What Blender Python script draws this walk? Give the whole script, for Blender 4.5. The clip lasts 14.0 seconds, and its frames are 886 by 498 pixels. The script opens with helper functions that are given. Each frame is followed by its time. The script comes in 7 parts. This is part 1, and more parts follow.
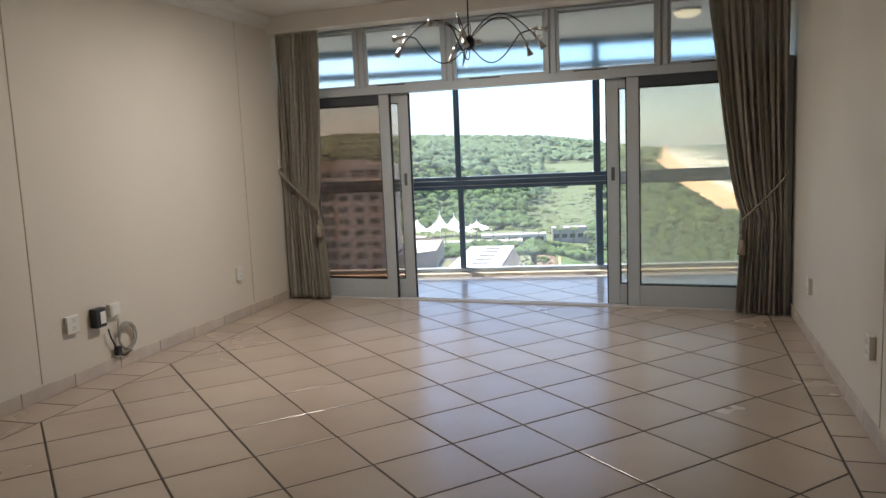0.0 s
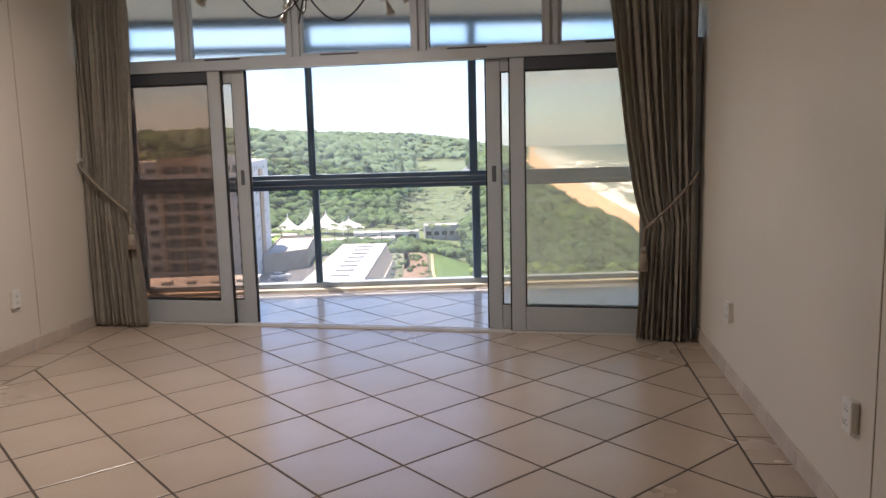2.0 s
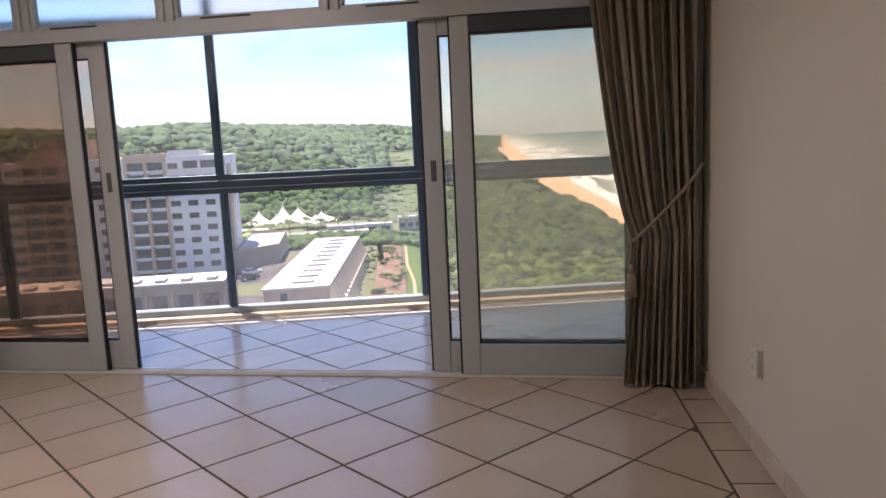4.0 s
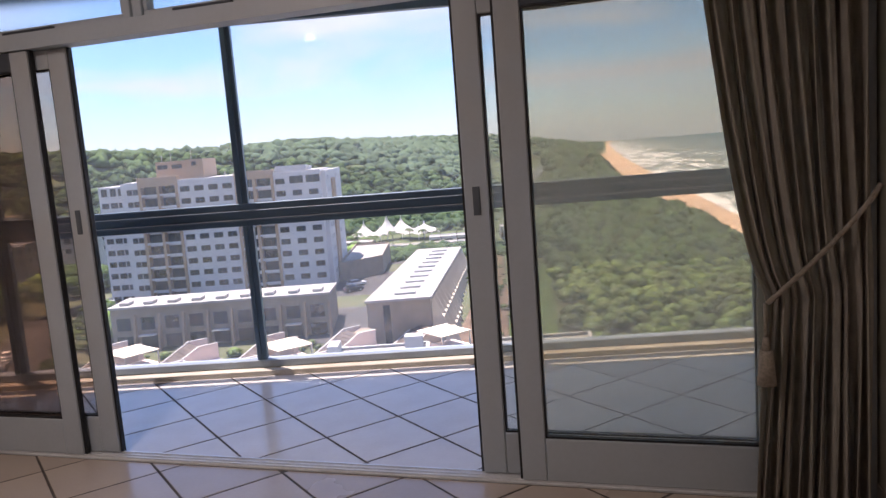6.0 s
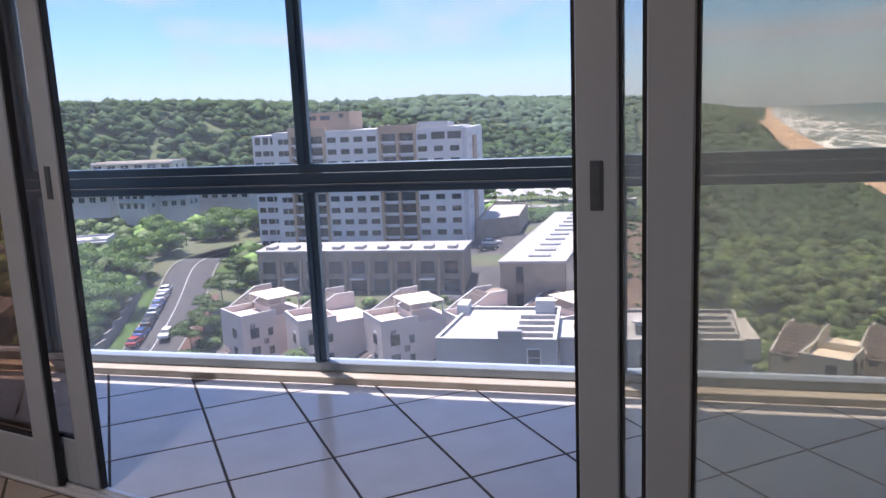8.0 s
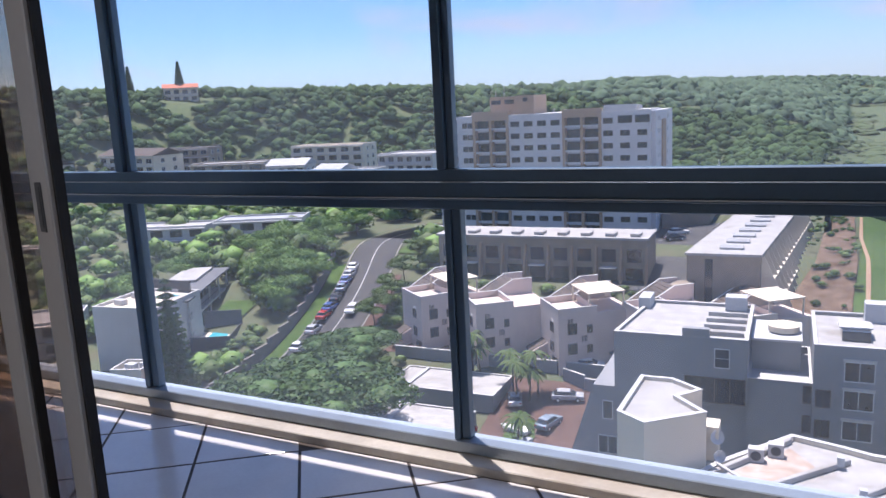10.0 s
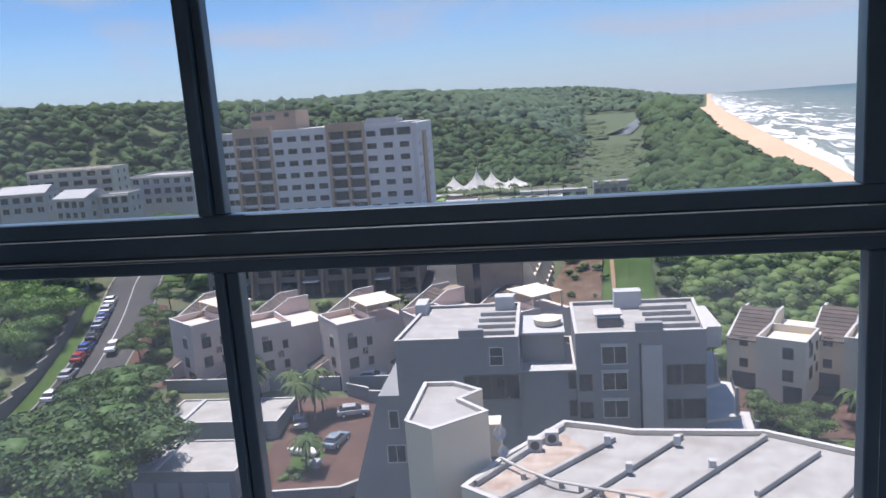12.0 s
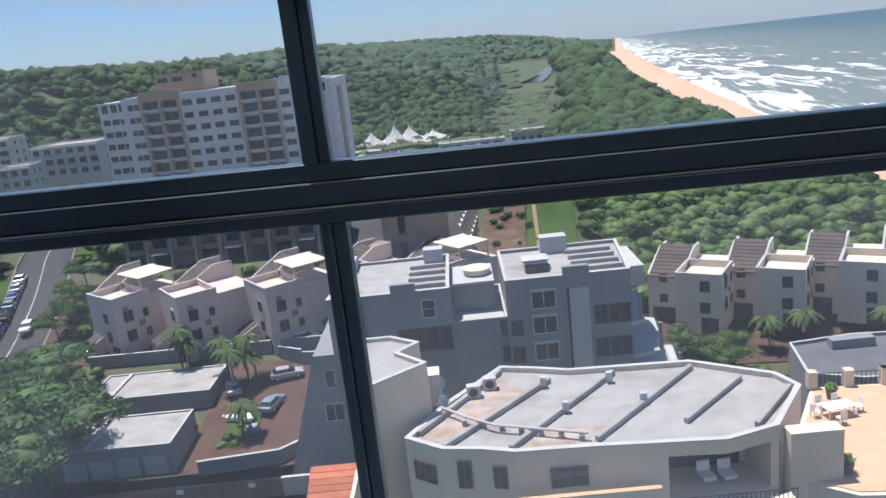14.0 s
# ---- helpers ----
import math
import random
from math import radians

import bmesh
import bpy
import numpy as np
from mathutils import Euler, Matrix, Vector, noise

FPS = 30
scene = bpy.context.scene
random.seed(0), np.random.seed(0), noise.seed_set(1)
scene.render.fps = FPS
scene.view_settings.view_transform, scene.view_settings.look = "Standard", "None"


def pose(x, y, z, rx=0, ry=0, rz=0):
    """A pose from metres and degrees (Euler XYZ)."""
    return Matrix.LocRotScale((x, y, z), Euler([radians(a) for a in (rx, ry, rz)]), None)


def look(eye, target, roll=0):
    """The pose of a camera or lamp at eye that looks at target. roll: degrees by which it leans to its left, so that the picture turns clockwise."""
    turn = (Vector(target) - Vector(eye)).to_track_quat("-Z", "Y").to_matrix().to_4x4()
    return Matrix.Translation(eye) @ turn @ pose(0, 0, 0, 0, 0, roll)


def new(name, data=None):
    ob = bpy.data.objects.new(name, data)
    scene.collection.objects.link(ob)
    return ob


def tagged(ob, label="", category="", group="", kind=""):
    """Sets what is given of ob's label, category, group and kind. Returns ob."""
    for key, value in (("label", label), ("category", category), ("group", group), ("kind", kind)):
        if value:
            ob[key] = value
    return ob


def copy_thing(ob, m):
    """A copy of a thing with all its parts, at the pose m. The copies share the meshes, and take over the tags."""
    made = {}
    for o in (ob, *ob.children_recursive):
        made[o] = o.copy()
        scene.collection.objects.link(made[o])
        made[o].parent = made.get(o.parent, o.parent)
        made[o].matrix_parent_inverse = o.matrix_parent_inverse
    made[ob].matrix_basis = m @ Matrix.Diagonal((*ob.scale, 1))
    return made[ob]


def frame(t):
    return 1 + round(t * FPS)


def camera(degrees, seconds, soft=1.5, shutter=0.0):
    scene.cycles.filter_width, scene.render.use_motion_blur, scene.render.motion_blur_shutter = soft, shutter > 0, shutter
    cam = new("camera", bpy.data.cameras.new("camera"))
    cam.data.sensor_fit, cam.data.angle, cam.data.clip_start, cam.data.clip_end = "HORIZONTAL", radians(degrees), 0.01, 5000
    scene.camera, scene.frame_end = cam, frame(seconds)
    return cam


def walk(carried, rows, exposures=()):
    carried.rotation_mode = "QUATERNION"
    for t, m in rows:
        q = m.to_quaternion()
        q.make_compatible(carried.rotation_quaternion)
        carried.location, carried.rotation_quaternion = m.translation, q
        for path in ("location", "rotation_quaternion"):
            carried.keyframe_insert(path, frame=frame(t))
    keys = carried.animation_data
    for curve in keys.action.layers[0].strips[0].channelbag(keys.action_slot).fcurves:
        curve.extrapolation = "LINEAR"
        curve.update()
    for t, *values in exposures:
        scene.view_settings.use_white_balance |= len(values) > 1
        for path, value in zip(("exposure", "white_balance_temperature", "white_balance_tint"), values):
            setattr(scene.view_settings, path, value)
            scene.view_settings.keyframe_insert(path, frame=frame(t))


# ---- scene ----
# ---------------------------------------------------------------- camera and walk
cam = camera(60.0, 14.0, soft=1.5)
PATH = [
    (0, (1.822, -7.004, 1.498), (1.106, -5.155, 1.238), -2.4),
    (0.5, (1.704, -6.706, 1.507), (1.201, -4.788, 1.246), -2.4),
    (1, (1.661, -6.387, 1.453), (1.222, -4.455, 1.181), -2.0),
    (1.5, (1.631, -6.042, 1.458), (1.202, -4.109, 1.174), -0.9),
    (2, (1.55, -5.734, 1.458), (1.151, -3.794, 1.18), -1.4),
    (2.5, (1.526, -5.392, 1.439), (1.145, -3.448, 1.16), -2.3),
    (3, (1.553, -5.014, 1.449), (1.219, -3.064, 1.15), -2.6),
    (3.2, (1.547, -4.883, 1.432), (1.247, -2.93, 1.12), -2.5),
    (5.3, (1.57, -3.476, 1.437), (1.122, -1.548, 1.151), -3.3),
    (5.5, (1.557, -3.372, 1.431), (1.089, -1.448, 1.145), -3.6),
    (6, (1.582, -3.074, 1.443), (0.987, -1.183, 1.178), -4.4),
    (6.5, (1.564, -2.767, 1.419), (0.918, -0.895, 1.143), -3.6),
    (7, (1.498, -2.462, 1.42), (0.821, -0.603, 1.122), -3.1),
    (7.5, (1.429, -2.11, 1.396), (0.612, -0.315, 1.067), -2.9),
    (8, (1.306, -1.795, 1.394), (0.383, -0.055, 1.046), -2.5),
    (8.5, (1.127, -1.535, 1.406), (0.133, 0.16, 1.037), -3.6),
    (9, (0.979, -1.256, 1.391), (-0.154, 0.348, 1.007), -4.5),
    (9.2, (0.917, -1.134, 1.4), (-0.26, 0.438, 1.019), -3.9),
    (11.3, (0.316, -0.313, 1.394), (-1.066, 1.09, 1.043), -4.0),
    (11.5, (0.258, -0.259, 1.396), (-1.025, 1.235, 1.046), -4.4),
    (12, (0.131, -0.106, 1.4), (-0.681, 1.685, 1.033), -4.2),
    (12.5, (0.139, -0.098, 1.394), (-0.456, 1.758, 0.946), -2.8),
    (13, (0.021, -0.15, 1.383), (-0.663, 1.661, 0.879), -2.5),
    (13.5, (-0.186, -0.275, 1.393), (-0.883, 1.525, 0.868), -4.5),
    (14, (-0.352, -0.225, 1.395), (-0.976, 1.608, 0.895), -6.4),
]
EXPOSURES = [(0, 2.05, 6700, 12), (1.5, 2.0, 6900, 18), (3, 1.86, 7150, 24), (5.5, 1.56, 6850, 28), (7.5, 1.3, 6250, 27), (9, 1.15, 6000, 25), (11.5, 0.72, 6200, 21), (14, 0.55, 6150, 15)]
walk(cam, [(t, look(eye, target, roll)) for t, eye, target, roll in PATH], EXPOSURES)

# ---------------------------------------------------------------- world, sun
world = bpy.data.worlds.new("World")
scene.world = world
world.use_nodes = True
wt = world.node_tree
wt.nodes.clear()
SUN_EL, SUN_AZ = radians(74), radians(49)      # azimuth: degrees to the left of the street axis are positive
sky = wt.nodes.new("ShaderNodeTexSky")
sky.sky_type = "NISHITA"
sky.sun_disc = False
sky.sun_elevation = SUN_EL
sky.sun_rotation = radians(-66)
sky.altitude = 50
sky.air_density, sky.dust_density, sky.ozone_density = 1.0, 0.25, 4.0
tc = wt.nodes.new("ShaderNodeTexCoord")
mp = wt.nodes.new("ShaderNodeMapping")
mp.inputs["Rotation"].default_value = (0, 0, radians(-20))
mp.inputs["Scale"].default_value = (1.6, 3.0, 9.0)
nz = wt.nodes.new("ShaderNodeTexNoise")
nz.inputs["Scale"].default_value = 1.5
nz.inputs["Detail"].default_value = 9
nz.inputs["Roughness"].default_value = 0.56
nz.inputs["Distortion"].default_value = 0.4
ramp = wt.nodes.new("ShaderNodeValToRGB")
ramp.color_ramp.elements[0].position, ramp.color_ramp.elements[1].position = 0.50, 0.68
sep = wt.nodes.new("ShaderNodeSeparateXYZ")
hz = wt.nodes.new("ShaderNodeMapRange")
hz.inputs["From Min"].default_value, hz.inputs["From Max"].default_value = 0.10, 0.0
hz.inputs["To Min"].default_value, hz.inputs["To Max"].default_value = 0.0, 0.65
mx = wt.nodes.new("ShaderNodeMath")
mx.operation = "MAXIMUM"
mixc = wt.nodes.new("ShaderNodeMixRGB")
mixc.inputs[2].default_value = (4.1, 4.8, 5.8, 1)
bgn = wt.nodes.new("ShaderNodeBackground")
bgn.inputs[1].default_value = 0.078
wout = wt.nodes.new("ShaderNodeOutputWorld")
air = wt.nodes.new("ShaderNodeMixRGB")          # a deeper coastal blue
air.blend_type = "MULTIPLY"
air.inputs[0].default_value = 1.0
air.inputs[2].default_value = (0.70, 0.88, 1.06, 1)
wt.links.new(sky.outputs[0], air.inputs[1])
for a, b in ((tc.outputs["Generated"], mp.inputs["Vector"]), (mp.outputs[0], nz.inputs["Vector"]), (nz.outputs["Fac"], ramp.inputs[0]),
             (tc.outputs["Generated"], sep.inputs[0]), (sep.outputs["Z"], hz.inputs["Value"]), (ramp.outputs[0], mx.inputs[0]), (hz.outputs[0], mx.inputs[1]),
             (mx.outputs[0], mixc.inputs[0]), (air.outputs[0], mixc.inputs[1]), (mixc.outputs[0], bgn.inputs[0]), (bgn.outputs[0], wout.inputs[0])):
    wt.links.new(a, b)

FILL_WATTS = 10.5
STREET = radians(17)                           # the town outside lies turned to the left of the room
E = Matrix.Rotation(STREET, 4, "Z")
sun = new("sun", bpy.data.lights.new("sun", "SUN"))
sun.data.energy, sun.data.angle, sun.data.color = 4.7, radians(0.53), (1.0, 0.93, 0.83)
SUN_DIR = E @ Vector((math.sin(-SUN_AZ) * math.cos(SUN_EL), math.cos(SUN_AZ) * math.cos(SUN_EL), math.sin(SUN_EL)))
sun.matrix_world = look(SUN_DIR * 50, (0, 0, 0))


# ---------------------------------------------------------------- materials
def mat(name, col, rough=0.6, metal=0.0, var=0.18, size=0.5, fine=12.0, bump=0.15, tone=None, island=0.0, rand=0.0, stain=None, spec=0.5, depth=0.01):
    """A surface with broad and fine variation. size: metres of the broad patches; tone: second colour; stain: colour of dirt."""
    m = bpy.data.materials.new(name)
    m.use_nodes = True
    t = m.node_tree
    n, ln = t.nodes, t.links
    p = n["Principled BSDF"]
    p.inputs["Metallic"].default_value = metal
    p.inputs["Specular IOR Level"].default_value = spec
    co = n.new("ShaderNodeTexCoord")
    big = n.new("ShaderNodeTexNoise")
    big.inputs["Scale"].default_value, big.inputs["Detail"].default_value = 1.0 / size, 4
    sm = n.new("ShaderNodeTexNoise")
    sm.inputs["Scale"].default_value, sm.inputs["Detail"].default_value = fine / size, 5
    ln.new(co.outputs["Object"], big.inputs["Vector"])
    ln.new(co.outputs["Object"], sm.inputs["Vector"])
    c2 = tone or tuple(c * (1 - var * 1.6) for c in col)
    m1 = n.new("ShaderNodeMixRGB")
    m1.inputs[1].default_value, m1.inputs[2].default_value = (*col, 1), (*c2, 1)
    r1 = n.new("ShaderNodeMapRange")
    r1.inputs["From Min"].default_value, r1.inputs["From Max"].default_value = 0.35, 0.68
    ln.new(big.outputs["Fac"], r1.inputs["Value"])
    ln.new(r1.outputs[0], m1.inputs[0])
    m2 = n.new("ShaderNodeHueSaturation")
    r2 = n.new("ShaderNodeMapRange")
    r2.inputs["To Min"].default_value, r2.inputs["To Max"].default_value = 1 - var, 1 + var
    ln.new(sm.outputs["Fac"], r2.inputs["Value"])
    ln.new(r2.outputs[0], m2.inputs["Value"])
    ln.new(m1.outputs[0], m2.inputs["Color"])
    last = m2.outputs[0]
    if island or rand:
        g = n.new("ShaderNodeNewGeometry" if island else "ShaderNodeObjectInfo")
        r3 = n.new("ShaderNodeMapRange")
        k = island or rand
        r3.inputs["To Min"].default_value, r3.inputs["To Max"].default_value = 1 - k, 1 + k
        ln.new(g.outputs["Random Per Island" if island else "Random"], r3.inputs["Value"])
        m3 = n.new("ShaderNodeHueSaturation")
        ln.new(r3.outputs[0], m3.inputs["Value"])
        ln.new(last, m3.inputs["Color"])
        last = m3.outputs[0]
    if stain:
        st = n.new("ShaderNodeTexNoise")
        st.inputs["Scale"].default_value, st.inputs["Detail"].default_value = 0.45 / size, 7
        ln.new(co.outputs["Object"], st.inputs["Vector"])
        r4 = n.new("ShaderNodeMapRange")
        r4.inputs["From Min"].default_value, r4.inputs["From Max"].default_value, r4.inputs["To Max"].default_value = 0.52, 0.75, 0.75
        ln.new(st.outputs["Fac"], r4.inputs["Value"])
        m4 = n.new("ShaderNodeMixRGB")
        m4.inputs[2].default_value = (*stain, 1)
        ln.new(r4.outputs[0], m4.inputs[0])
        ln.new(last, m4.inputs[1])
        last = m4.outputs[0]
    ln.new(last, p.inputs["Base Color"])
    r5 = n.new("ShaderNodeMapRange")
    r5.inputs["To Min"].default_value, r5.inputs["To Max"].default_value = max(0.02, rough - 0.1), min(1, rough + 0.1)
    ln.new(big.outputs["Fac"], r5.inputs["Value"])
    ln.new(r5.outputs[0], p.inputs["Roughness"])
    if bump:
        bp = n.new("ShaderNodeBump")
        bp.inputs["Strength"].default_value, bp.inputs["Distance"].default_value = bump, depth
        ln.new(sm.outputs["Fac"], bp.inputs["Height"])
        ln.new(bp.outputs[0], p.inputs["Normal"])
    return m


def glass(name, tint, film, film_col, gloss=0.08, patch=0.6):
    """Clear pane, filmed with salt and dust; colour also carries haze and light."""
    m = bpy.data.materials.new(name)
    m.use_nodes = True
    t = m.node_tree
    n, ln = t.nodes, t.links
    n.remove(n["Principled BSDF"])
    tr = n.new("ShaderNodeBsdfTransparent")
    tr.inputs[0].default_value = (*tint, 1)
    gl = n.new("ShaderNodeBsdfGlossy")
    gl.inputs["Roughness"].default_value = 0.02
    fc = n.new("ShaderNodeLayerWeight")
    pw = n.new("ShaderNodeMath")
    pw.operation = "POWER"
    pw.inputs[1].default_value = 5.0
    ln.new(fc.outputs["Facing"], pw.inputs[0])
    fr = n.new("ShaderNodeMapRange")
    fr.inputs["To Min"].default_value, fr.inputs["To Max"].default_value = 0.012, 0.6
    ln.new(pw.outputs[0], fr.inputs["Value"])
    mg = n.new("ShaderNodeMixShader")
    ln.new(fr.outputs[0], mg.inputs[0])
    ln.new(tr.outputs[0], mg.inputs[1])
    ln.new(gl.outputs[0], mg.inputs[2])
    tl = n.new("ShaderNodeBsdfTranslucent")
    tl.inputs[0].default_value = (*film_col, 1)
    co = n.new("ShaderNodeTexCoord")
    nn = n.new("ShaderNodeTexNoise")
    nn.inputs["Scale"].default_value, nn.inputs["Detail"].default_value = 1 / patch, 5
    ln.new(co.outputs["Object"], nn.inputs["Vector"])
    r = n.new("ShaderNodeMapRange")
    r.inputs["From Min"].default_value, r.inputs["From Max"].default_value = 0.3, 0.75
    r.inputs["To Min"].default_value, r.inputs["To Max"].default_value = film * 0.6, film * 1.5
    ln.new(nn.outputs["Fac"], r.inputs["Value"])
    mf = n.new("ShaderNodeMixShader")
    ln.new(r.outputs[0], mf.inputs[0])
    ln.new(mg.outputs[0], mf.inputs[1])
    ln.new(tl.outputs[0], mf.inputs[2])
    ln.new(mf.outputs[0], n["Material Output"].inputs[0])
    return m


def frosted(name):
    m = bpy.data.materials.new(name)
    m.use_nodes = True
    p = m.node_tree.nodes["Principled BSDF"]
    p.inputs["Base Color"].default_value = (0.86, 0.9, 0.9, 1)
    p.inputs["Transmission Weight"].default_value = 1.0
    p.inputs["Roughness"].default_value = 0.26
    p.inputs["IOR"].default_value = 1.12
    return m


WALL = mat("cream_wall_paint", (0.74, 0.69, 0.61), 0.55, var=0.03, size=0.9, fine=60, bump=0.08, tone=(0.71, 0.66, 0.58), depth=0.002)
CEIL = mat("white_ceiling_paint", (0.80, 0.78, 0.74), 0.8, var=0.03, size=1.2, fine=60, bump=0.05, depth=0.002)
TILE = mat("glazed_floor_tile", (0.54, 0.45, 0.37), 0.25, var=0.05, size=0.7, fine=40, bump=0.02, tone=(0.48, 0.39, 0.32), rand=0.06, depth=0.002, spec=0.9)
TILE_BALCONY = mat("glazed_balcony_tile", (0.76, 0.73, 0.70), 0.16, var=0.06, size=0.22, fine=14, bump=0.05, tone=(0.71, 0.67, 0.64), rand=0.05, depth=0.002)
GROUT = mat("dark_grout", (0.105, 0.085, 0.07), 0.9, var=0.2, size=0.1)
SKIRT = mat("tile_skirting", (0.62, 0.54, 0.47), 0.35, var=0.08, size=0.15, rand=0.08)
FRAME = mat("door_frame_paint", (0.44, 0.49, 0.525), 0.4, var=0.05, size=0.4, fine=20, bump=0.04, stain=(0.44, 0.42, 0.38), depth=0.002)
PULL = mat("grey_flush_pull", (0.10, 0.12, 0.14), 0.5, var=0.1, size=0.05, bump=0.0)
# For the stay bars, and for shadow painted on the fixed leaves' top rails.
FRAME_DARK = mat("dark_stay_bar_and_rail_shadow", (0.06, 0.07, 0.085), 0.4, var=0.1, size=0.3, bump=0.03)
ALU = mat("grey_window_aluminium", (0.10, 0.16, 0.225), 0.36, metal=0.25, var=0.08, size=0.3, fine=20, bump=0.04, depth=0.002)
ALU_LIGHT = mat("bare_aluminium_and_highlight", (0.80, 0.81, 0.82), 0.35, metal=0.3, var=0.1, size=0.2, bump=0.03)
# Weathered, and paler than ALU: reflected sky is put into the base colour.
ALU_SKYLIT = mat("weathered_sky_paled_rail", (0.34, 0.40, 0.46), 0.4, metal=0.2, var=0.12, size=0.2, fine=16, bump=0.05, stain=(0.26, 0.28, 0.30), depth=0.002)
RUBBER = mat("black_rubber_seal", (0.015, 0.016, 0.018), 0.6, var=0.2, size=0.1)
SILL = mat("stained_sill_plaster", (0.60, 0.55, 0.47), 0.8, var=0.12, size=0.25, stain=(0.34, 0.24, 0.15), bump=0.3, depth=0.004)
CLOTH = mat("grey_beige_curtain_cloth", (0.56, 0.52, 0.45), 0.95, var=0.12, size=0.06, fine=14, bump=0.4, tone=(0.48, 0.44, 0.38), depth=0.002, spec=0.1)
CORD = mat("curtain_cord", (0.36, 0.31, 0.25), 0.9, var=0.2, size=0.01, bump=0.4, depth=0.001)
PLASTIC = mat("white_socket_plastic", (0.80, 0.79, 0.75), 0.35, var=0.03, size=0.05, bump=0.0)
PLASTIC_BLACK = mat("black_plastic", (0.018, 0.018, 0.02), 0.4, var=0.1, size=0.05, bump=0.0)
CABLE = mat("grey_cable_sheath", (0.40, 0.38, 0.34), 0.5, var=0.1, size=0.03, bump=0.0)
IRON = mat("dark_wrought_iron", (0.03, 0.03, 0.035), 0.5, metal=0.6, var=0.2, size=0.02, bump=0.1, depth=0.001)
CHROME = mat("brushed_lamp_holder", (0.45, 0.44, 0.42), 0.3, metal=0.9, var=0.1, size=0.02, bump=0.0)
# Salt film, made bluer and stronger to veil the view like distance haze.
GLASS_OUT = glass("salt_and_haze_window_glass", (0.975, 0.985, 0.985), 0.048, (0.80, 0.88, 0.96))
# One bronze, dusty glass in two copies: left dimmed, right sunlit by colour.
GLASS_DOOR_DIM = glass("bronze_door_glass_dim", (0.74, 0.66, 0.60), 0.05, (0.62, 0.52, 0.46))
GLASS_DOOR_LIT = glass("dusty_door_glass_lit", (0.91, 0.89, 0.83), 0.13, (0.93, 0.87, 0.76))
GLASS_FROST = frosted("obscure_transom_glass")


# ---------------------------------------------------------------- mesh helpers
def b_box(bm, lo, hi, m=None, bev=0.0):
    r = bmesh.ops.create_cube(bm, size=1)
    vs = r["verts"]
    for v in vs:
        v.co = Vector([(lo[i] + hi[i]) / 2 + v.co[i] * (hi[i] - lo[i]) for i in range(3)])
    if bev:
        es = list({e for v in vs for e in v.link_edges})
        g = bmesh.ops.bevel(bm, geom=es, offset=bev, segments=1, affect="EDGES", profile=0.5)
        vs = list({v for f in g["faces"] for v in f.verts} | {v for v in vs if v.is_valid})
    if m is not None:
        bmesh.ops.transform(bm, matrix=m, verts=vs)
    return vs


def b_prism(bm, poly, z0, z1, m=None, top=None):
    """A straight prism over a plan polygon (counter-clockwise); top: other plan for the upper face."""
    up = top or poly
    a = [bm.verts.new((x, y, z0)) for x, y in poly]
    b = [bm.verts.new((x, y, z1)) for x, y in up]
    n = len(poly)
    bm.faces.new(a[::-1])
    bm.faces.new(b)
    for i in range(n):
        bm.faces.new((a[i], a[(i + 1) % n], b[(i + 1) % n], b[i]))
    if m is not None:
        bmesh.ops.transform(bm, matrix=m, verts=a + b)
    return a + b


def b_side(bm, prof, x0, x1, m=None):
    """A profile of (y, z) points pulled along x."""
    a = [bm.verts.new((x0, y, z)) for y, z in prof]
    b = [bm.verts.new((x1, y, z)) for y, z in prof]
    n = len(prof)
    bm.faces.new(a)
    bm.faces.new(b[::-1])
    for i in range(n):
        bm.faces.new((a[(i + 1) % n], a[i], b[i], b[(i + 1) % n]))
    if m is not None:
        bmesh.ops.transform(bm, matrix=m, verts=a + b)
    bmesh.ops.recalc_face_normals(bm, faces=bm.faces)
    return a + b


def b_tube(bm, pts, r, n=6, taper=None):
    pts = [Vector(p) for p in pts]
    rings = []
    for i, p in enumerate(pts):
        d = (pts[min(i + 1, len(pts) - 1)] - pts[max(i - 1, 0)]).normalized()
        s = d.orthogonal().normalized() if not rings else (prev - d * prev.dot(d)).normalized()
        prev = s
        q = d.cross(s)
        rr = r if taper is None else r + (taper - r) * i / max(1, len(pts) - 1)
        rings.append([bm.verts.new(p + (s * math.cos(6.2832 * k / n) + q * math.sin(6.2832 * k / n)) * rr) for k in range(n)])
    for a, b in zip(rings, rings[1:]):
        for k in range(n):
            bm.faces.new((a[k], a[(k + 1) % n], b[(k + 1) % n], b[k]))
    bm.faces.new(rings[0][::-1])
    bm.faces.new(rings[-1])


def b_cyl(bm, p, r, h, n=12, axis="Z", r2=None):
    m = Matrix.Translation(p)
    if axis == "X":
        m = m @ Matrix.Rotation(radians(90), 4, "Y")
    if axis == "Y":
        m = m @ Matrix.Rotation(radians(90), 4, "X")
    bmesh.ops.create_cone(bm, cap_ends=True, segments=n, radius1=r, radius2=r if r2 is None else r2, depth=h, matrix=m)


def mesh_of(name, bm, material, smooth=False):
    me = bpy.data.meshes.new(name)
    bm.to_mesh(me)
    bm.free()
    me.materials.append(material)
    if smooth:
        for p in me.polygons:
            p.use_smooth = True
    return me


def part(name, bm, material, parent=None, label="", smooth=False):
    ob = new(name, mesh_of(name, bm, material, smooth))
    if parent is not None:
        ob.parent = parent
    return tagged(ob, label)


def box(name, lo, hi, material, parent=None, m=None, bev=0.0, label=""):
    bm = bmesh.new()
    b_box(bm, lo, hi, m, bev)
    return part(name, bm, material, parent, label)


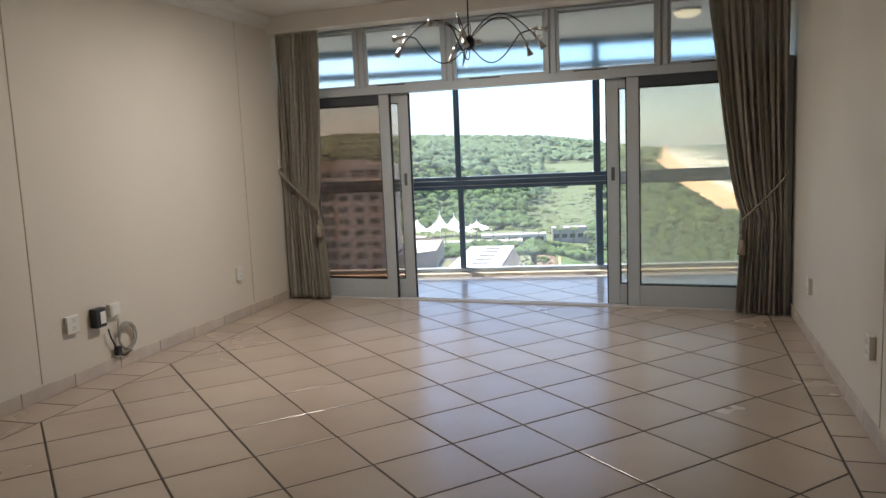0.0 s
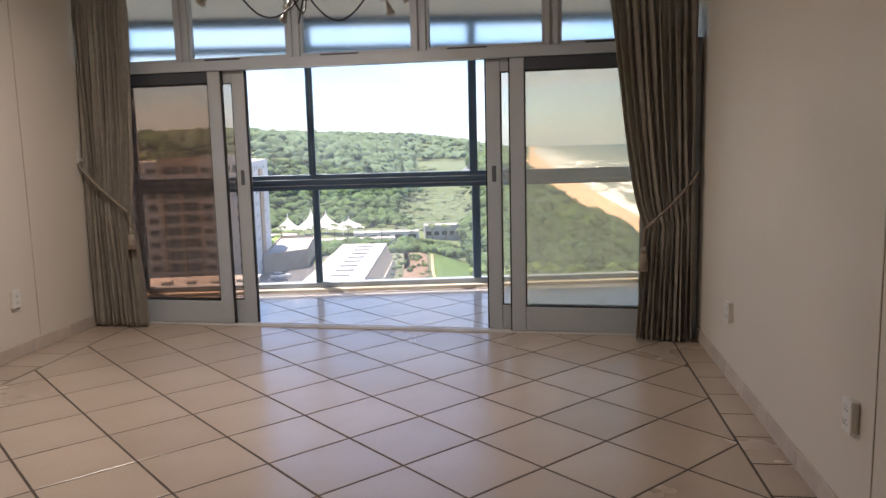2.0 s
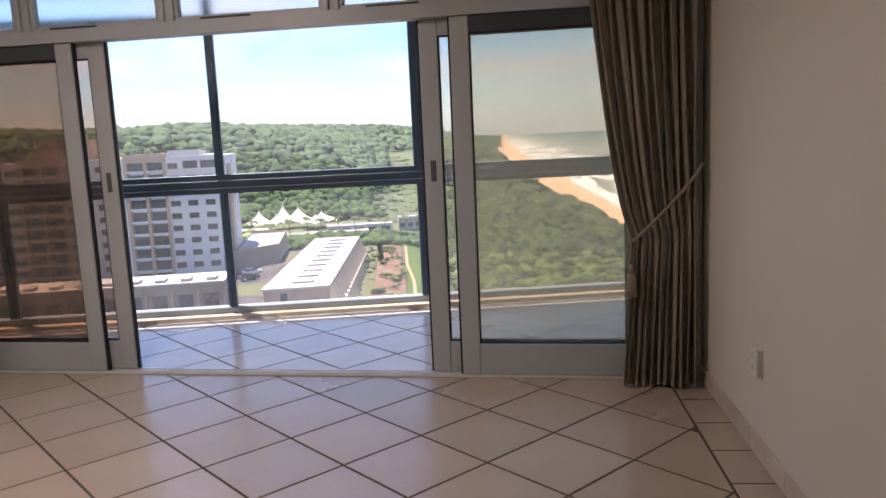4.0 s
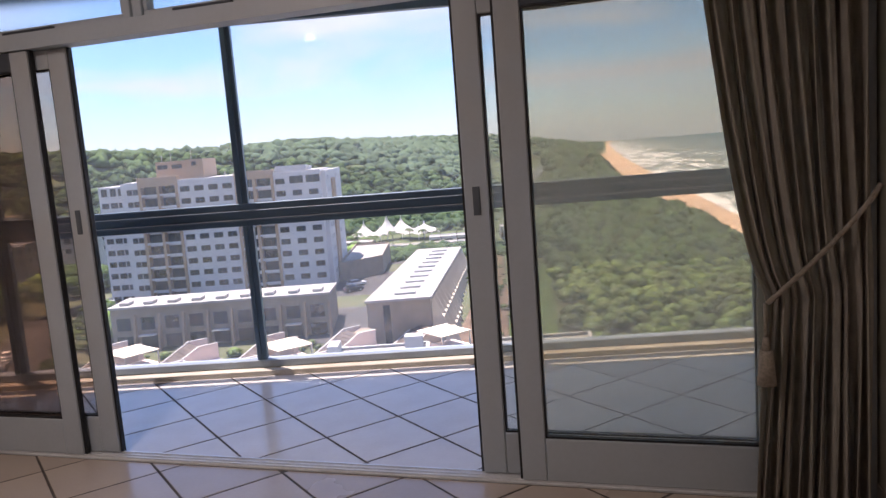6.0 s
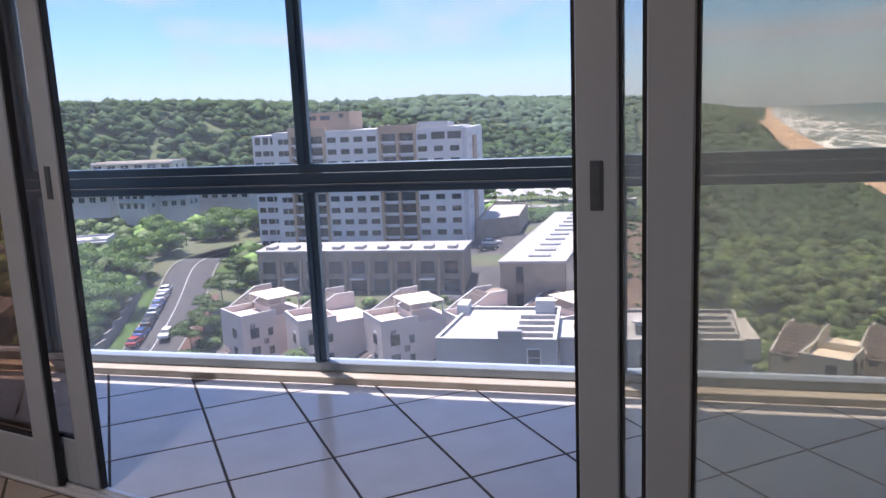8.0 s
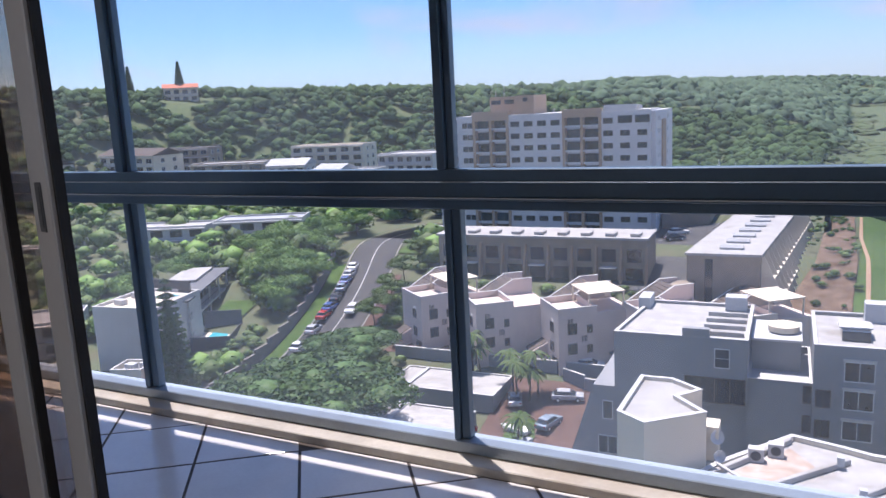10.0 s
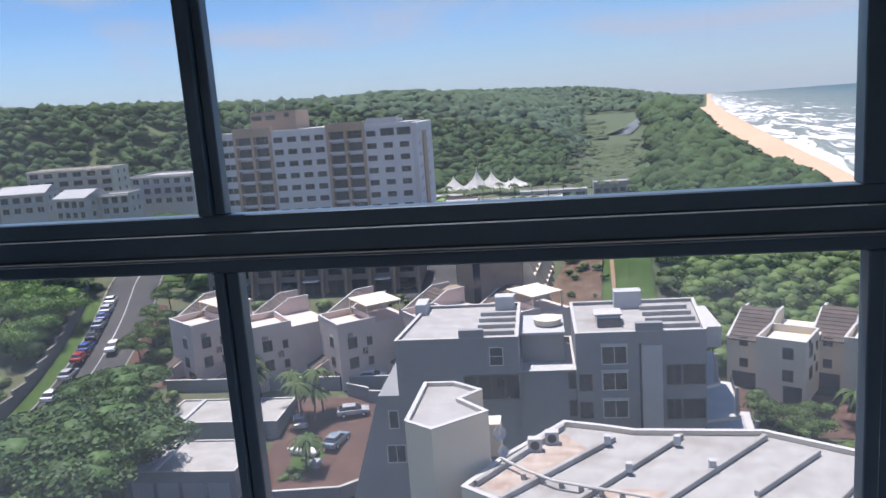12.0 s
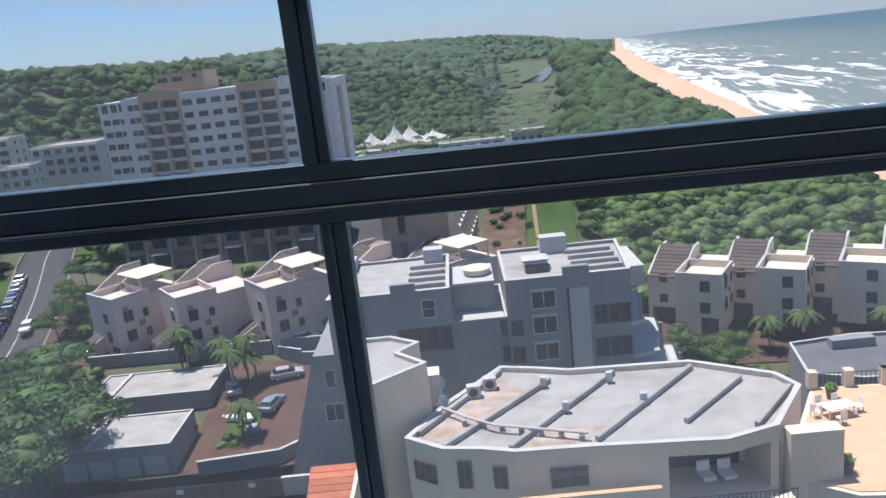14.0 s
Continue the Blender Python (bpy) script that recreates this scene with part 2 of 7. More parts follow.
def shared(name, me, parent, m=None, label=""):
    ob = new(name, me)
    ob.parent = parent
    if m is not None:
        ob.matrix_basis = m
    return tagged(ob, label)


def thing(name, m, label, category, group="", kind=""):
    ob = new(name)
    ob.empty_display_size = 0.1
    ob.matrix_basis = m
    return tagged(ob, label, category, group, kind)


def structure(name, bm, material, m=None, label=""):
    ob = part(name, bm, material, None, label)
    if m is not None:
        ob.matrix_basis = m
    return tagged(ob, label, kind="structure")


def clip_poly(poly, region):
    """The part of a plan polygon inside a convex counter-clockwise region."""
    out = list(poly)
    for i in range(len(region)):
        (ax, ay), (bx, by) = region[i], region[(i + 1) % len(region)]
        src, out = out, []
        for j in range(len(src)):
            p, q = src[j], src[(j + 1) % len(src)]
            dp = (bx - ax) * (p[1] - ay) - (by - ay) * (p[0] - ax)
            dq = (bx - ax) * (q[1] - ay) - (by - ay) * (q[0] - ax)
            if dp >= 0:
                out.append(p)
            if dp * dq < 0:
                k = dp / (dp - dq)
                out.append((p[0] + (q[0] - p[0]) * k, p[1] + (q[1] - p[1]) * k))
        if len(out) < 3:
            return []
    return out


def inset(poly, d):
    """A plan polygon drawn in by d metres."""
    n, res = len(poly), []
    for i in range(n):
        a, b, c = Vector(poly[i - 1]), Vector(poly[i]), Vector(poly[(i + 1) % n])
        e1, e2 = (b - a).normalized(), (c - b).normalized()
        n1, n2 = Vector((-e1.y, e1.x)), Vector((-e2.y, e2.x))
        k = (n1 + n2)
        k = k / max(0.3, k.dot(n1))
        res.append((b.x + k.x * d, b.y + k.y * d))
    return res


# ---------------------------------------------------------------- the room
R = Matrix.Rotation(radians(4.0), 4, "Z")       # the side walls stand a little askew to the glazed wall
PL, PR, QB, CEIL_Z = -2.585, 2.24, -8.6, 2.86


def at_y(p, y):
    """The room's q where the line p meets the world's y."""
    return (y - p * math.sin(radians(4.0))) / math.cos(radians(4.0))


def side_wall(name, p0, p1):
    bm = bmesh.new()
    b_prism(bm, [(p0, QB), (p1, QB), (p1, at_y(p1, 0.05)), (p0, at_y(p0, 0.05))], -0.2, CEIL_Z, R)
    return structure(name, bm, WALL, label="cream painted side wall of the living room")


wall_west = side_wall("wall_west", PL - 0.22, PL)
wall_east = side_wall("wall_east", PR, PR + 0.22)
bm = bmesh.new()
b_box(bm, (PL - 0.22, QB - 0.2, -0.2), (PR + 0.22, QB, CEIL_Z), R)
structure("wall_south", bm, WALL, label="cream painted back wall")
bm = bmesh.new()
b_prism(bm, [(PL - 0.3, QB - 0.3), (PR + 0.3, QB - 0.3), (PR + 0.3, at_y(PR + 0.3, 0.05)), (PL - 0.3, at_y(PL - 0.3, 0.05))], CEIL_Z, CEIL_Z + 0.2, R)
structure("ceiling", bm, CEIL, label="white plastered ceiling")

# boarded joints in the side walls
for wall, p, qs in ((wall_west, PL + 0.001, (-3.30, -0.69, -5.95)), (wall_east, PR - 0.001, (-3.2, -5.85))):
    for q in qs:
        box("joint_strip", (p - 0.0022, q - 0.0035, 0.1), (p + 0.0022, q + 0.0035, 2.74), SILL, wall, R)

# cornice
CORNICE = ((0.0, 2.742), (0.012, 2.742), (0.02, 2.765), (0.05, 2.78), (0.058, 2.81), (0.085, 2.83), (0.095, 2.86), (0.0, 2.86))
for nm, p, s in (("trim_west", PL, 1), ("trim_east", PR, -1)):
    bm = bmesh.new()
    b_side(bm, CORNICE, 0, 1)
    for v in bm.verts:
        q = QB if v.co.x < 0.5 else at_y(p, -0.3)
        v.co = R @ Vector((p + s * v.co.y, q, v.co.z - 0.001))
    bmesh.ops.recalc_face_normals(bm, faces=bm.faces)
    structure(nm, bm, CEIL, label="moulded white plaster cornice")

# pelmet beam over the glazed wall
bm = bmesh.new()
b_prism(bm, [(-2.70, -0.30), (2.29, -0.30), (2.27, -0.06), (-2.72, -0.06)], 2.70, CEIL_Z - 0.002)
structure("beam", bm, CEIL, label="white boxed pelmet beam above the windows")

# floor bed and tiles
bm = bmesh.new()
b_prism(bm, [(PL - 0.1, QB - 0.1), (PR + 0.1, QB - 0.1), (PR + 0.1, at_y(PR + 0.1, 0.0)), (PL - 0.1, at_y(PL - 0.1, 0.0))], -0.25, -0.0013, R)
floor = structure("floor", bm, GROUT, label="living room floor laid with diagonal tiles")


def tile_mesh(poly, z0, z1, material, name="tile", gap=0.0046):
    """A slightly cushioned tile over a plan polygon."""
    bm = bmesh.new()
    p = inset(poly, gap)
    b_prism(bm, p, z0, z1 - 0.002)
    a = [bm.verts.new((x, y, z1 - 0.002)) for x, y in p]
    b = [bm.verts.new((x, y, z1)) for x, y in inset(p, 0.004)]
    for i in range(len(p)):
        bm.faces.new((a[i], a[(i + 1) % len(p)], b[(i + 1) % len(p)], b[i]))
    bm.faces.new(b)
    return mesh_of(name, bm, material)


def area(poly):
    return 0.5 * sum(poly[i - 1][0] * poly[i][1] - poly[i][0] * poly[i - 1][1] for i in range(len(poly)))


def clean(poly, eps=0.012):
    out = []
    for p in poly:
        if not out or math.dist(p, out[-1]) > eps:
            out.append(p)
    if len(out) > 2 and math.dist(out[0], out[-1]) <= eps:
        out.pop()
    return out


def lay_tiles(parent, anchor, side, angle, region, material, reach):
    """A square grid of tiles, turned by angle, cut to a convex region of the plan."""
    c, s = math.cos(angle) * side, math.sin(angle) * side
    full = None
    for i in range(-reach, reach + 1):
        for j in range(-reach, reach + 1):
            x, y = anchor[0] + i * c - j * s, anchor[1] + i * s + j * c
            sq = [(x, y), (x + c, y + s), (x + c - s, y + s + c), (x - s, y + c)]
            cut = clean(clip_poly(sq, region)) if clip_poly(sq, region) else []
            if len(cut) < 3 or area(cut) < 0.006:
                continue
            if len(cut) == 4 and abs(area(cut) - side * side) < 1e-4:
                if full is None:
                    full = tile_mesh([(0, 0), (c, s), (c - s, s + c), (-s, c)], -0.004, 0.0, material)
                shared("tile", full, parent, pose(x, y, 0))
            else:
                shared("tile", tile_mesh(cut, -0.004, 0.0, material), parent)


def rp(p, q):
    v = R @ Vector((p, q, 0))
    return (v.x, v.y)


FIELD = [rp(-2.265, QB), rp(2.055, QB), rp(2.055, at_y(2.055, -0.045)), rp(-2.265, at_y(-2.265, -0.045))]
lay_tiles(floor, (0.61, -1.888), 0.447, radians(6.3 - 45), FIELD, TILE, 22)
for p0, p1 in ((PL, -2.265), (2.055, PR)):
    q = at_y(p0, -0.05)
    while q > QB:
        cell = [rp(p0, max(QB, q - 0.318)), rp(p1, max(QB, q - 0.318)), rp(p1, q), rp(p0, q)]
        cell = clean(clip_poly(cell, [(-9, -9), (9, -9), (9, -0.045), (-9, -0.045)]))
        if len(cell) > 2:
            shared("tile", tile_mesh(cell, -0.004, 0.0, TILE), floor)
        q -= 0.318

# tiled skirting
bm = bmesh.new()
b_box(bm, (0, 0, 0), (0.012, 0.446, 0.092), bev=0.003)
SK = mesh_of("skirting_tile", bm, SKIRT)
for nm, p, turn in (("baseboard_west", PL, 0), ("baseboard_east", PR, 180)):
    bm = bmesh.new()
    b_box(bm, (min(p, p + (0.006 if turn == 0 else -0.006)), QB, -0.003), (max(p, p + (0.006 if turn == 0 else -0.006)), at_y(p, -0.06), 0.088), R)
    base = structure(nm, bm, GROUT, label="tiled skirting along the wall")
    q = at_y(p, -0.06) - 0.45
    while q > QB - 0.2:
        shared("skirting_tile", SK, base, R @ pose(p, q + (0.446 if turn else 0), 0, 0, 0, turn))
        q -= 0.45

# ---------------------------------------------------------------- glazed wall between room and balcony
XL, XR = -2.59, 2.24
bm = bmesh.new()
b_box(bm, (XL, -0.06, 2.05), (XR, 0.06, 2.125))
b_box(bm, (XL, -0.055, 2.70), (XR, 0.055, 2.80))
b_box(bm, (XL, -0.06, 0.0), (XL + 0.05, 0.06, 2.0495))
b_box(bm, (XR - 0.05, -0.06, 0.0), (XR, 0.06, 2.0495))
glazing = structure("window_1", bm, FRAME, label="glazed partition with obscure transom panes over sliding doors")
bm = bmesh.new()
b_box(bm, (XL - 0.3, -0.05, 2.801), (XR + 0.3, 0.05, 3.05))
structure("wall_north", bm, WALL, label="wall over the glazed partition")
for x in (-1.68, -0.75, 0.24, 1.21):
    bm = bmesh.new()
    b_box(bm, (x - 0.05, -0.05, 2.1255), (x - 0.012, 0.05, 2.6995), bev=0.004)
    b_box(bm, (x + 0.012, -0.05, 2.1255), (x + 0.05, 0.05, 2.6995), bev=0.004)
    b_box(bm, (x - 0.0115, -0.03, 2.1255), (x + 0.0115, 0.03, 2.6995))
    part("mullion", bm, FRAME, glazing)
xs = [XL, -1.68, -0.75, 0.24, 1.21, XR]
for a, b in zip(xs, xs[1:]):
    lo, hi = a + 0.051, b - 0.051
    bm = bmesh.new()
    for c in (((lo, -0.035, 2.126), (hi, 0.015, 2.15)), ((lo, -0.035, 2.675), (hi, 0.015, 2.699)), ((lo, -0.035, 2.151), (lo + 0.02, 0.015, 2.674)), ((hi - 0.02, -0.035, 2.151), (hi, 0.015, 2.674))):
        b_box(bm, *c, bev=0.003)
    sash = part("sash", bm, FRAME, glazing)
    box("pane", (lo + 0.018, -0.012, 2.148), (hi - 0.018, -0.007, 2.677), GLASS_FROST, sash)
    if a > XL:
        bm = bmesh.new()
        m = (lo + hi) / 2 - 0.28
        b_box(bm, (m, -0.058, 2.1255), (m + 0.3, -0.036, 2.138), bev=0.003)
        part("stay_bar", bm, FRAME_DARK, sash, "dark window stay bar")

# floor track
bm = bmesh.new()
b_box(bm, (XL + 0.05, -0.045, -0.004), (XR - 0.05, 0.06, 0.006))
for y in (-0.03, 0.0, 0.03):
    b_box(bm, (XL + 0.05, y - 0.004, 0.006), (XR - 0.05, y + 0.004, 0.016))
part("floor_track", bm, ALU_LIGHT, glazing, "worn aluminium sliding track")


def door_leaf(x0, x1, y, lead, handle, pane_mat):
    """A framed glass leaf; lead: side of its meeting stile, -1 or 1; handle: with a flush pull."""
    ob = thing("sliding_door" if handle else "fixed_door_leaf", pose((x0 + x1) / 2, y, 0.017), "white framed glass sliding door standing open" if handle else "white framed tinted glass door leaf beside the opening", "door")
    w = (x1 - x0) / 2
    st = 0.105
    for s in (-1, 1):
        bm = bmesh.new()
        b_box(bm, (min(s * w, s * (w - st)), -0.02, 0.0), (max(s * w, s * (w - st)), 0.02, 2.03), bev=0.004)
        stile = part("stile", bm, FRAME, ob)
        if handle and s == lead:
            bm = bmesh.new()
            c = s * (w - st / 2)
            b_box(bm, (c - 0.016, -0.0235, 1.13), (c + 0.016, -0.0203, 1.25), bev=0.001)
            b_box(bm, (c - 0.011, -0.026, 1.14), (c + 0.011, -0.0236, 1.24), bev=0.001)
            part("flush_pull", bm, PULL, stile, "dark grey flush finger pull")
        if s == lead:
            bm = bmesh.new()
            b_box(bm, (min(s * (w + 0.0005), s * (w + 0.012)), -0.008, 0.0), (max(s * (w + 0.0005), s * (w + 0.012)), 0.016, 2.03))
            part("edge_seal", bm, RUBBER, stile, "black rubber edge seal")
    bm = bmesh.new()
    b_box(bm, (-w + st + 0.0005, -0.018, 0.0), (w - st - 0.0005, 0.018, 0.185), bev=0.004)
    part("bottom_rail", bm, FRAME, ob)
    # Fixed leaves get a dark rail: the frame's shadow put into its colour.
    bm = bmesh.new()
    b_box(bm, (-w + st + 0.0005, -0.0195, 1.94), (w - st - 0.0005, 0.018, 2.03), bev=0.003)
    part("top_rail", bm, FRAME if handle else FRAME_DARK, ob, "" if handle else "top rail coloured dark for the shadow under the head")
    bm = bmesh.new()
    b_box(bm, (-w + st, -0.012, 0.1855), (w - st, 0.012, 0.194))
    b_box(bm, (-w + st, -0.012, 1.931), (w - st, 0.012, 1.9395))
    for s in (-1, 1):
        e = s * (w - st)
        b_box(bm, (min(e, e - s * 0.008), -0.012, 0.1945), (max(e, e - s * 0.008), 0.012, 1.9305))
    part("glazing_bead", bm, RUBBER, ob, "black glazing gasket")
    bm = bmesh.new()
    b_box(bm, (-w + st + 0.004, -0.003, 0.19), (w - st - 0.004, 0.003, 1.936))
    part("pane", bm, pane_mat, ob)
    return ob


door_leaf(-2.54, -1.385, -0.022, 1, False, GLASS_DOOR_DIM)
door_leaf(-2.43, -1.205, 0.030, 1, True, GLASS_DOOR_DIM)
door_leaf(0.905, 2.18, -0.022, -1, False, GLASS_DOOR_LIT)
door_leaf(0.722, 1.95, 0.030, -1, True, GLASS_DOOR_LIT)


# ---------------------------------------------------------------- curtains
def curtain(x_in, x_out, side, tie_z, waist_in, seed):
    """A full-length pleated curtain gathered by a cord. x_in: free edge at the top; x_out: edge at the wall."""
    rng = random.Random(seed)
    ob = thing("curtain", pose(x_out, -0.17, 0.012), "grey beige pleated full-length curtain tied back with a cord", "curtain", "curtains beside the glazed doors")
    bm = bmesh.new()
    nx, nz = 150, 60
    full = abs(x_in - x_out)
    grid = []
    ph = [rng.uniform(0, 6.28) for _ in range(4)]
    for k in range(nz + 1):
        z = 2.685 * k / nz
        if z > tie_z:
            u = (z - tie_z) / (2.685 - tie_z)
            wdt = waist_in + (full - waist_in) * (u ** 0.62)
        else:
            u = (tie_z - z) / tie_z
            wdt = waist_in + (0.06) * u
        row = []
        gather = math.exp(-((z - tie_z) / 0.22) ** 2)
        for i in range(nx + 1):
            f = i / nx
            fold = math.sin(f * 6.2832 * 10.5 + ph[0] + 0.5 * math.sin(z * 1.3 + f * 5)) + 0.35 * math.sin(f * 6.2832 * 23 + ph[1] + z * 0.8)
            amp = (0.034 - 0.016 * gather) * (1.0 if z < 2.55 else 0.6)
            sag = 0.02 * math.sin(f * 9 + ph[2] + z * 2)
            x = -side * wdt * f
            y = fold * amp + sag * 0.6 - 0.015 * gather
            row.append(bm.verts.new((x + 0.006 * math.sin(f * 40 + z * 3), y, z + (0.006 * math.sin(f * 50) if k == 0 else 0))))
        grid.append(row)
    for a, b in zip(grid, grid[1:]):
        for i in range(nx):
            bm.faces.new((a[i], a[i + 1], b[i + 1], b[i]))
    bmesh.ops.solidify(bm, geom=bm.faces[:], thickness=0.003)
    part("drape", bm, CLOTH, ob, smooth=True)
    bm = bmesh.new()
    b_box(bm, (min(0, -side * full), -0.03, 2.6865), (max(0, -side * full), 0.03, 2.6875))
    part("heading_tape", bm, CLOTH, ob)
    zc = tie_z
    pts = []
    for i in range(15):
        f = i / 14
        pts.append((-side * (waist_in + 0.02) * f + side * 0.015, -0.062 - 0.012 * math.sin(f * 3.14), zc + 0.36 - (0.40 * f ** 0.85)))
    bm = bmesh.new()
    b_tube(bm, pts, 0.009, 6)
    tie = part("tieback", bm, CORD, ob, "twisted beige tieback cord", True)
    bm = bmesh.new()
    tx = -side * (waist_in + 0.012)
    b_tube(bm, [(tx, -0.062, zc - 0.04), (tx, -0.066, zc - 0.16)], 0.007, 6)
    b_cyl(bm, (tx, -0.066, zc - 0.185), 0.018, 0.05, 10, r2=0.010)
    b_cyl(bm, (tx, -0.066, zc - 0.27), 0.034, 0.125, 12, r2=0.022)
    part("tassel", bm, CORD, tie, "bulky beige tassel", True)
    return ob


curtain(1.585, 2.20, 1, 0.84, 0.335, 3)
curtain(-2.04, -2.545, -1, 0.98, 0.40, 7)
for x in (2.12, -2.55):
    b = thing("curtain_hook", R @ pose(PR if x > 0 else PL, -0.13 if x > 0 else at_y(PL, -0.2), 1.385 if x > 0 else 1.40), "small white hook plate on the wall beside the curtain", "hook")
    s = -1 if x > 0 else 1
    box("plate", (min(0, s * 0.008), -0.014, -0.05), (max(0, s * 0.008), 0.014, 0.05), PLASTIC, b, bev=0.002)
    bm = bmesh.new()
    b_tube(bm, [(s * 0.008, 0, -0.02), (s * 0.03, 0, -0.03), (s * 0.035, 0, -0.005)], 0.005, 6)
    part("prong", bm, PLASTIC, b)


# ---------------------------------------------------------------- sockets and cables
def socket(p, q, z, s, w=0.085, h=0.125, label="white double socket outlet on the wall"):
    ob = thing("wall_socket", R @ pose(p, q, z), label, "socket", "wall sockets")
    box("back_box", (min(0, s * 0.022), -w / 2 + 0.004, -h / 2 + 0.004), (max(0, s * 0.022), w / 2 - 0.004, h / 2 - 0.004), PLASTIC, ob, bev=0.003)
    box("face_plate", (min(s * 0.0222, s * 0.031), -w / 2, -h / 2), (max(s * 0.0222, s * 0.031), w / 2, h / 2), PLASTIC, ob, bev=0.004)
    for k in (-1, 1):
        bm = bmesh.new()
        for dy, dz in ((-0.009, -0.006), (0.009, -0.006), (0, 0.008)):
            b_cyl(bm, (s * 0.0312, dy, k * 0.026 + dz), 0.003, 0.002, 8, "X")
        part("pin_holes", bm, PLASTIC_BLACK, ob)
        box("rocker_switch", (min(s * 0.0312, s * 0.034), 0.022, k * 0.026 - 0.012), (max(s * 0.0312, s * 0.034), 0.034, k * 0.026 + 0.012), PLASTIC, ob, bev=0.001)
    return ob


socket(PL, -0.94, 0.425, 1)
socket(PL, -3.02, 0.428, 1, 0.11, 0.12)
socket(PR, -1.21, 0.42, -1)
socket(PR, -3.04, 0.455, -1)
adapter = thing("plug_adapter", R @ pose(PL, -2.785, 0.425), "black plug adapter with white label plugged into the wall", "adapter")
box("body", (0.001, -0.055, -0.07), (0.06, 0.05, 0.065), PLASTIC_BLACK, adapter, bev=0.006)
box("paper_label", (0.0603, -0.012, -0.045), (0.0613, 0.04, 0.04), PLASTIC, adapter, label="white paper label")
junction = thing("telephone_box", R @ pose(PL, -2.61, 0.445), "white telephone junction box with hanging cable", "junction box")
box("body", (0.001, -0.055, -0.05), (0.035, 0.05, 0.045), PLASTIC, junction, bev=0.004)
box("cover", (0.0352, -0.045, -0.04), (0.04, 0.04, 0.035), PLASTIC, junction, bev=0.002)
coil = thing("cable_coil", R @ pose(PL, -2.53, 0.06), "loose grey coil of cable hanging on the wall above the skirting", "cable")
bm = bmesh.new()
pts = [(0.02, -0.05, 0.315), (0.03, -0.07, 0.25), (0.035, -0.08, 0.17)]
for i in range(60):
    a = i * 0.42
    k = 1 + 0.10 * math.sin(i * 0.37)
    pts.append((0.03 + 0.012 * math.sin(i * 0.21), 0.01 + 0.085 * k * math.cos(a + 3.4), 0.165 + 0.095 * k * math.sin(a + 3.4)))
b_tube(bm, pts, 0.0055, 6)
part("cable", bm, CABLE, coil, smooth=True)
bm = bmesh.new()
b_tube(bm, [(0.03, -0.17, 0.26), (0.035, -0.16, 0.2), (0.03, -0.12, 0.13), (0.03, -0.1, 0.06), (0.03, -0.03, 0.03), (0.03, 0.05, 0.05)], 0.006, 6)
part("black_lead", bm, PLASTIC_BLACK, coil, "black power lead", True)
box("plug", (0.012, -0.12, 0.05), (0.05, -0.07, 0.115), PLASTIC_BLACK, coil, bev=0.006, label="black mains plug")

# ---------------------------------------------------------------- chandelier
ch = thing("chandelier", pose(0.25, -2.35, 2.145), "dark wrought-iron chandelier with curled arms and metal lamp holders", "chandelier")
bm = bmesh.new()
b_cyl(bm, (0, 0, 0.705), 0.05, 0.025, 14)
part("ceiling_rose", bm, IRON, ch)
bm = bmesh.new()
b_tube(bm, [(0, 0, 0.69), (0, 0, 0.3), (0, 0, 0.05)], 0.005, 6)
part("rod", bm, IRON, ch)
bm = bmesh.new()
bmesh.ops.create_icosphere(bm, subdivisions=2, radius=0.038)
for v in bm.verts:
    v.co.z *= 1.25
part("hub", bm, IRON, ch, smooth=True)
rng = random.Random(5)
for k in range(9):
    a = k * 6.2832 / 9 + 0.25
    up = k % 2 == 0
    L = 0.34 + 0.06 * rng.random()
    pts = []
    for i in range(15):
        f = i / 14
        r = 0.02 + L * f
        z = (0.03 + 0.14 * math.sin(f * 3.0) - 0.04 * f) if up else (-0.03 - 0.13 * math.sin(min(1, f * 1.25) * 3.14) + 0.10 * f)
        aa = a + 0.5 * f * (1 if up else -1)
        pts.append((r * math.cos(aa), r * math.sin(aa), z))
    bm = bmesh.new()
    b_tube(bm, pts, 0.0042, 6)
    arm = part("arm", bm, IRON, ch, smooth=True)
    e, d = Vector(pts[-1]), (Vector(pts[-1]) - Vector(pts[-2])).normalized()
    d.z -= 0.3
    d.normalize()
    bm = bmesh.new()
    b_tube(bm, [e - d * 0.02, e + d * 0.035], 0.009, 8)
    b_tube(bm, [e + d * 0.035, e + d * 0.075, e + d * 0.095], 0.007, 8, taper=0.024)
    c = d.orthogonal().normalized()
    b_tube(bm, [e + d * 0.02 - c * 0.03, e + d * 0.02 + c * 0.03], 0.004, 6)
    part("lamp_holder", bm, CHROME, arm, "metal flared lamp holder", True)

# unseen dome lamp added on the ceiling before the chandelier as room fill
GLOW = bpy.data.materials.new("fill_opal_dome")
GLOW.use_nodes = True
GLOW.node_tree.nodes["Principled BSDF"].inputs["Emission Color"].default_value = (1.0, 0.95, 0.88, 1)
GLOW.node_tree.nodes["Principled BSDF"].inputs["Emission Strength"].default_value = 1.2
dl = thing("ceiling_lamp", pose(-0.6, -2.0, CEIL_Z - 0.001), "unseen round opal lamp added on the ceiling to brighten the room", "lamp")
bm = bmesh.new()
b_cyl(bm, (0, 0, -0.02), 0.21, 0.038, 28)
part("base", bm, PLASTIC, dl)
bm = bmesh.new()
bmesh.ops.create_uvsphere(bm, u_segments=24, v_segments=10, radius=0.19)
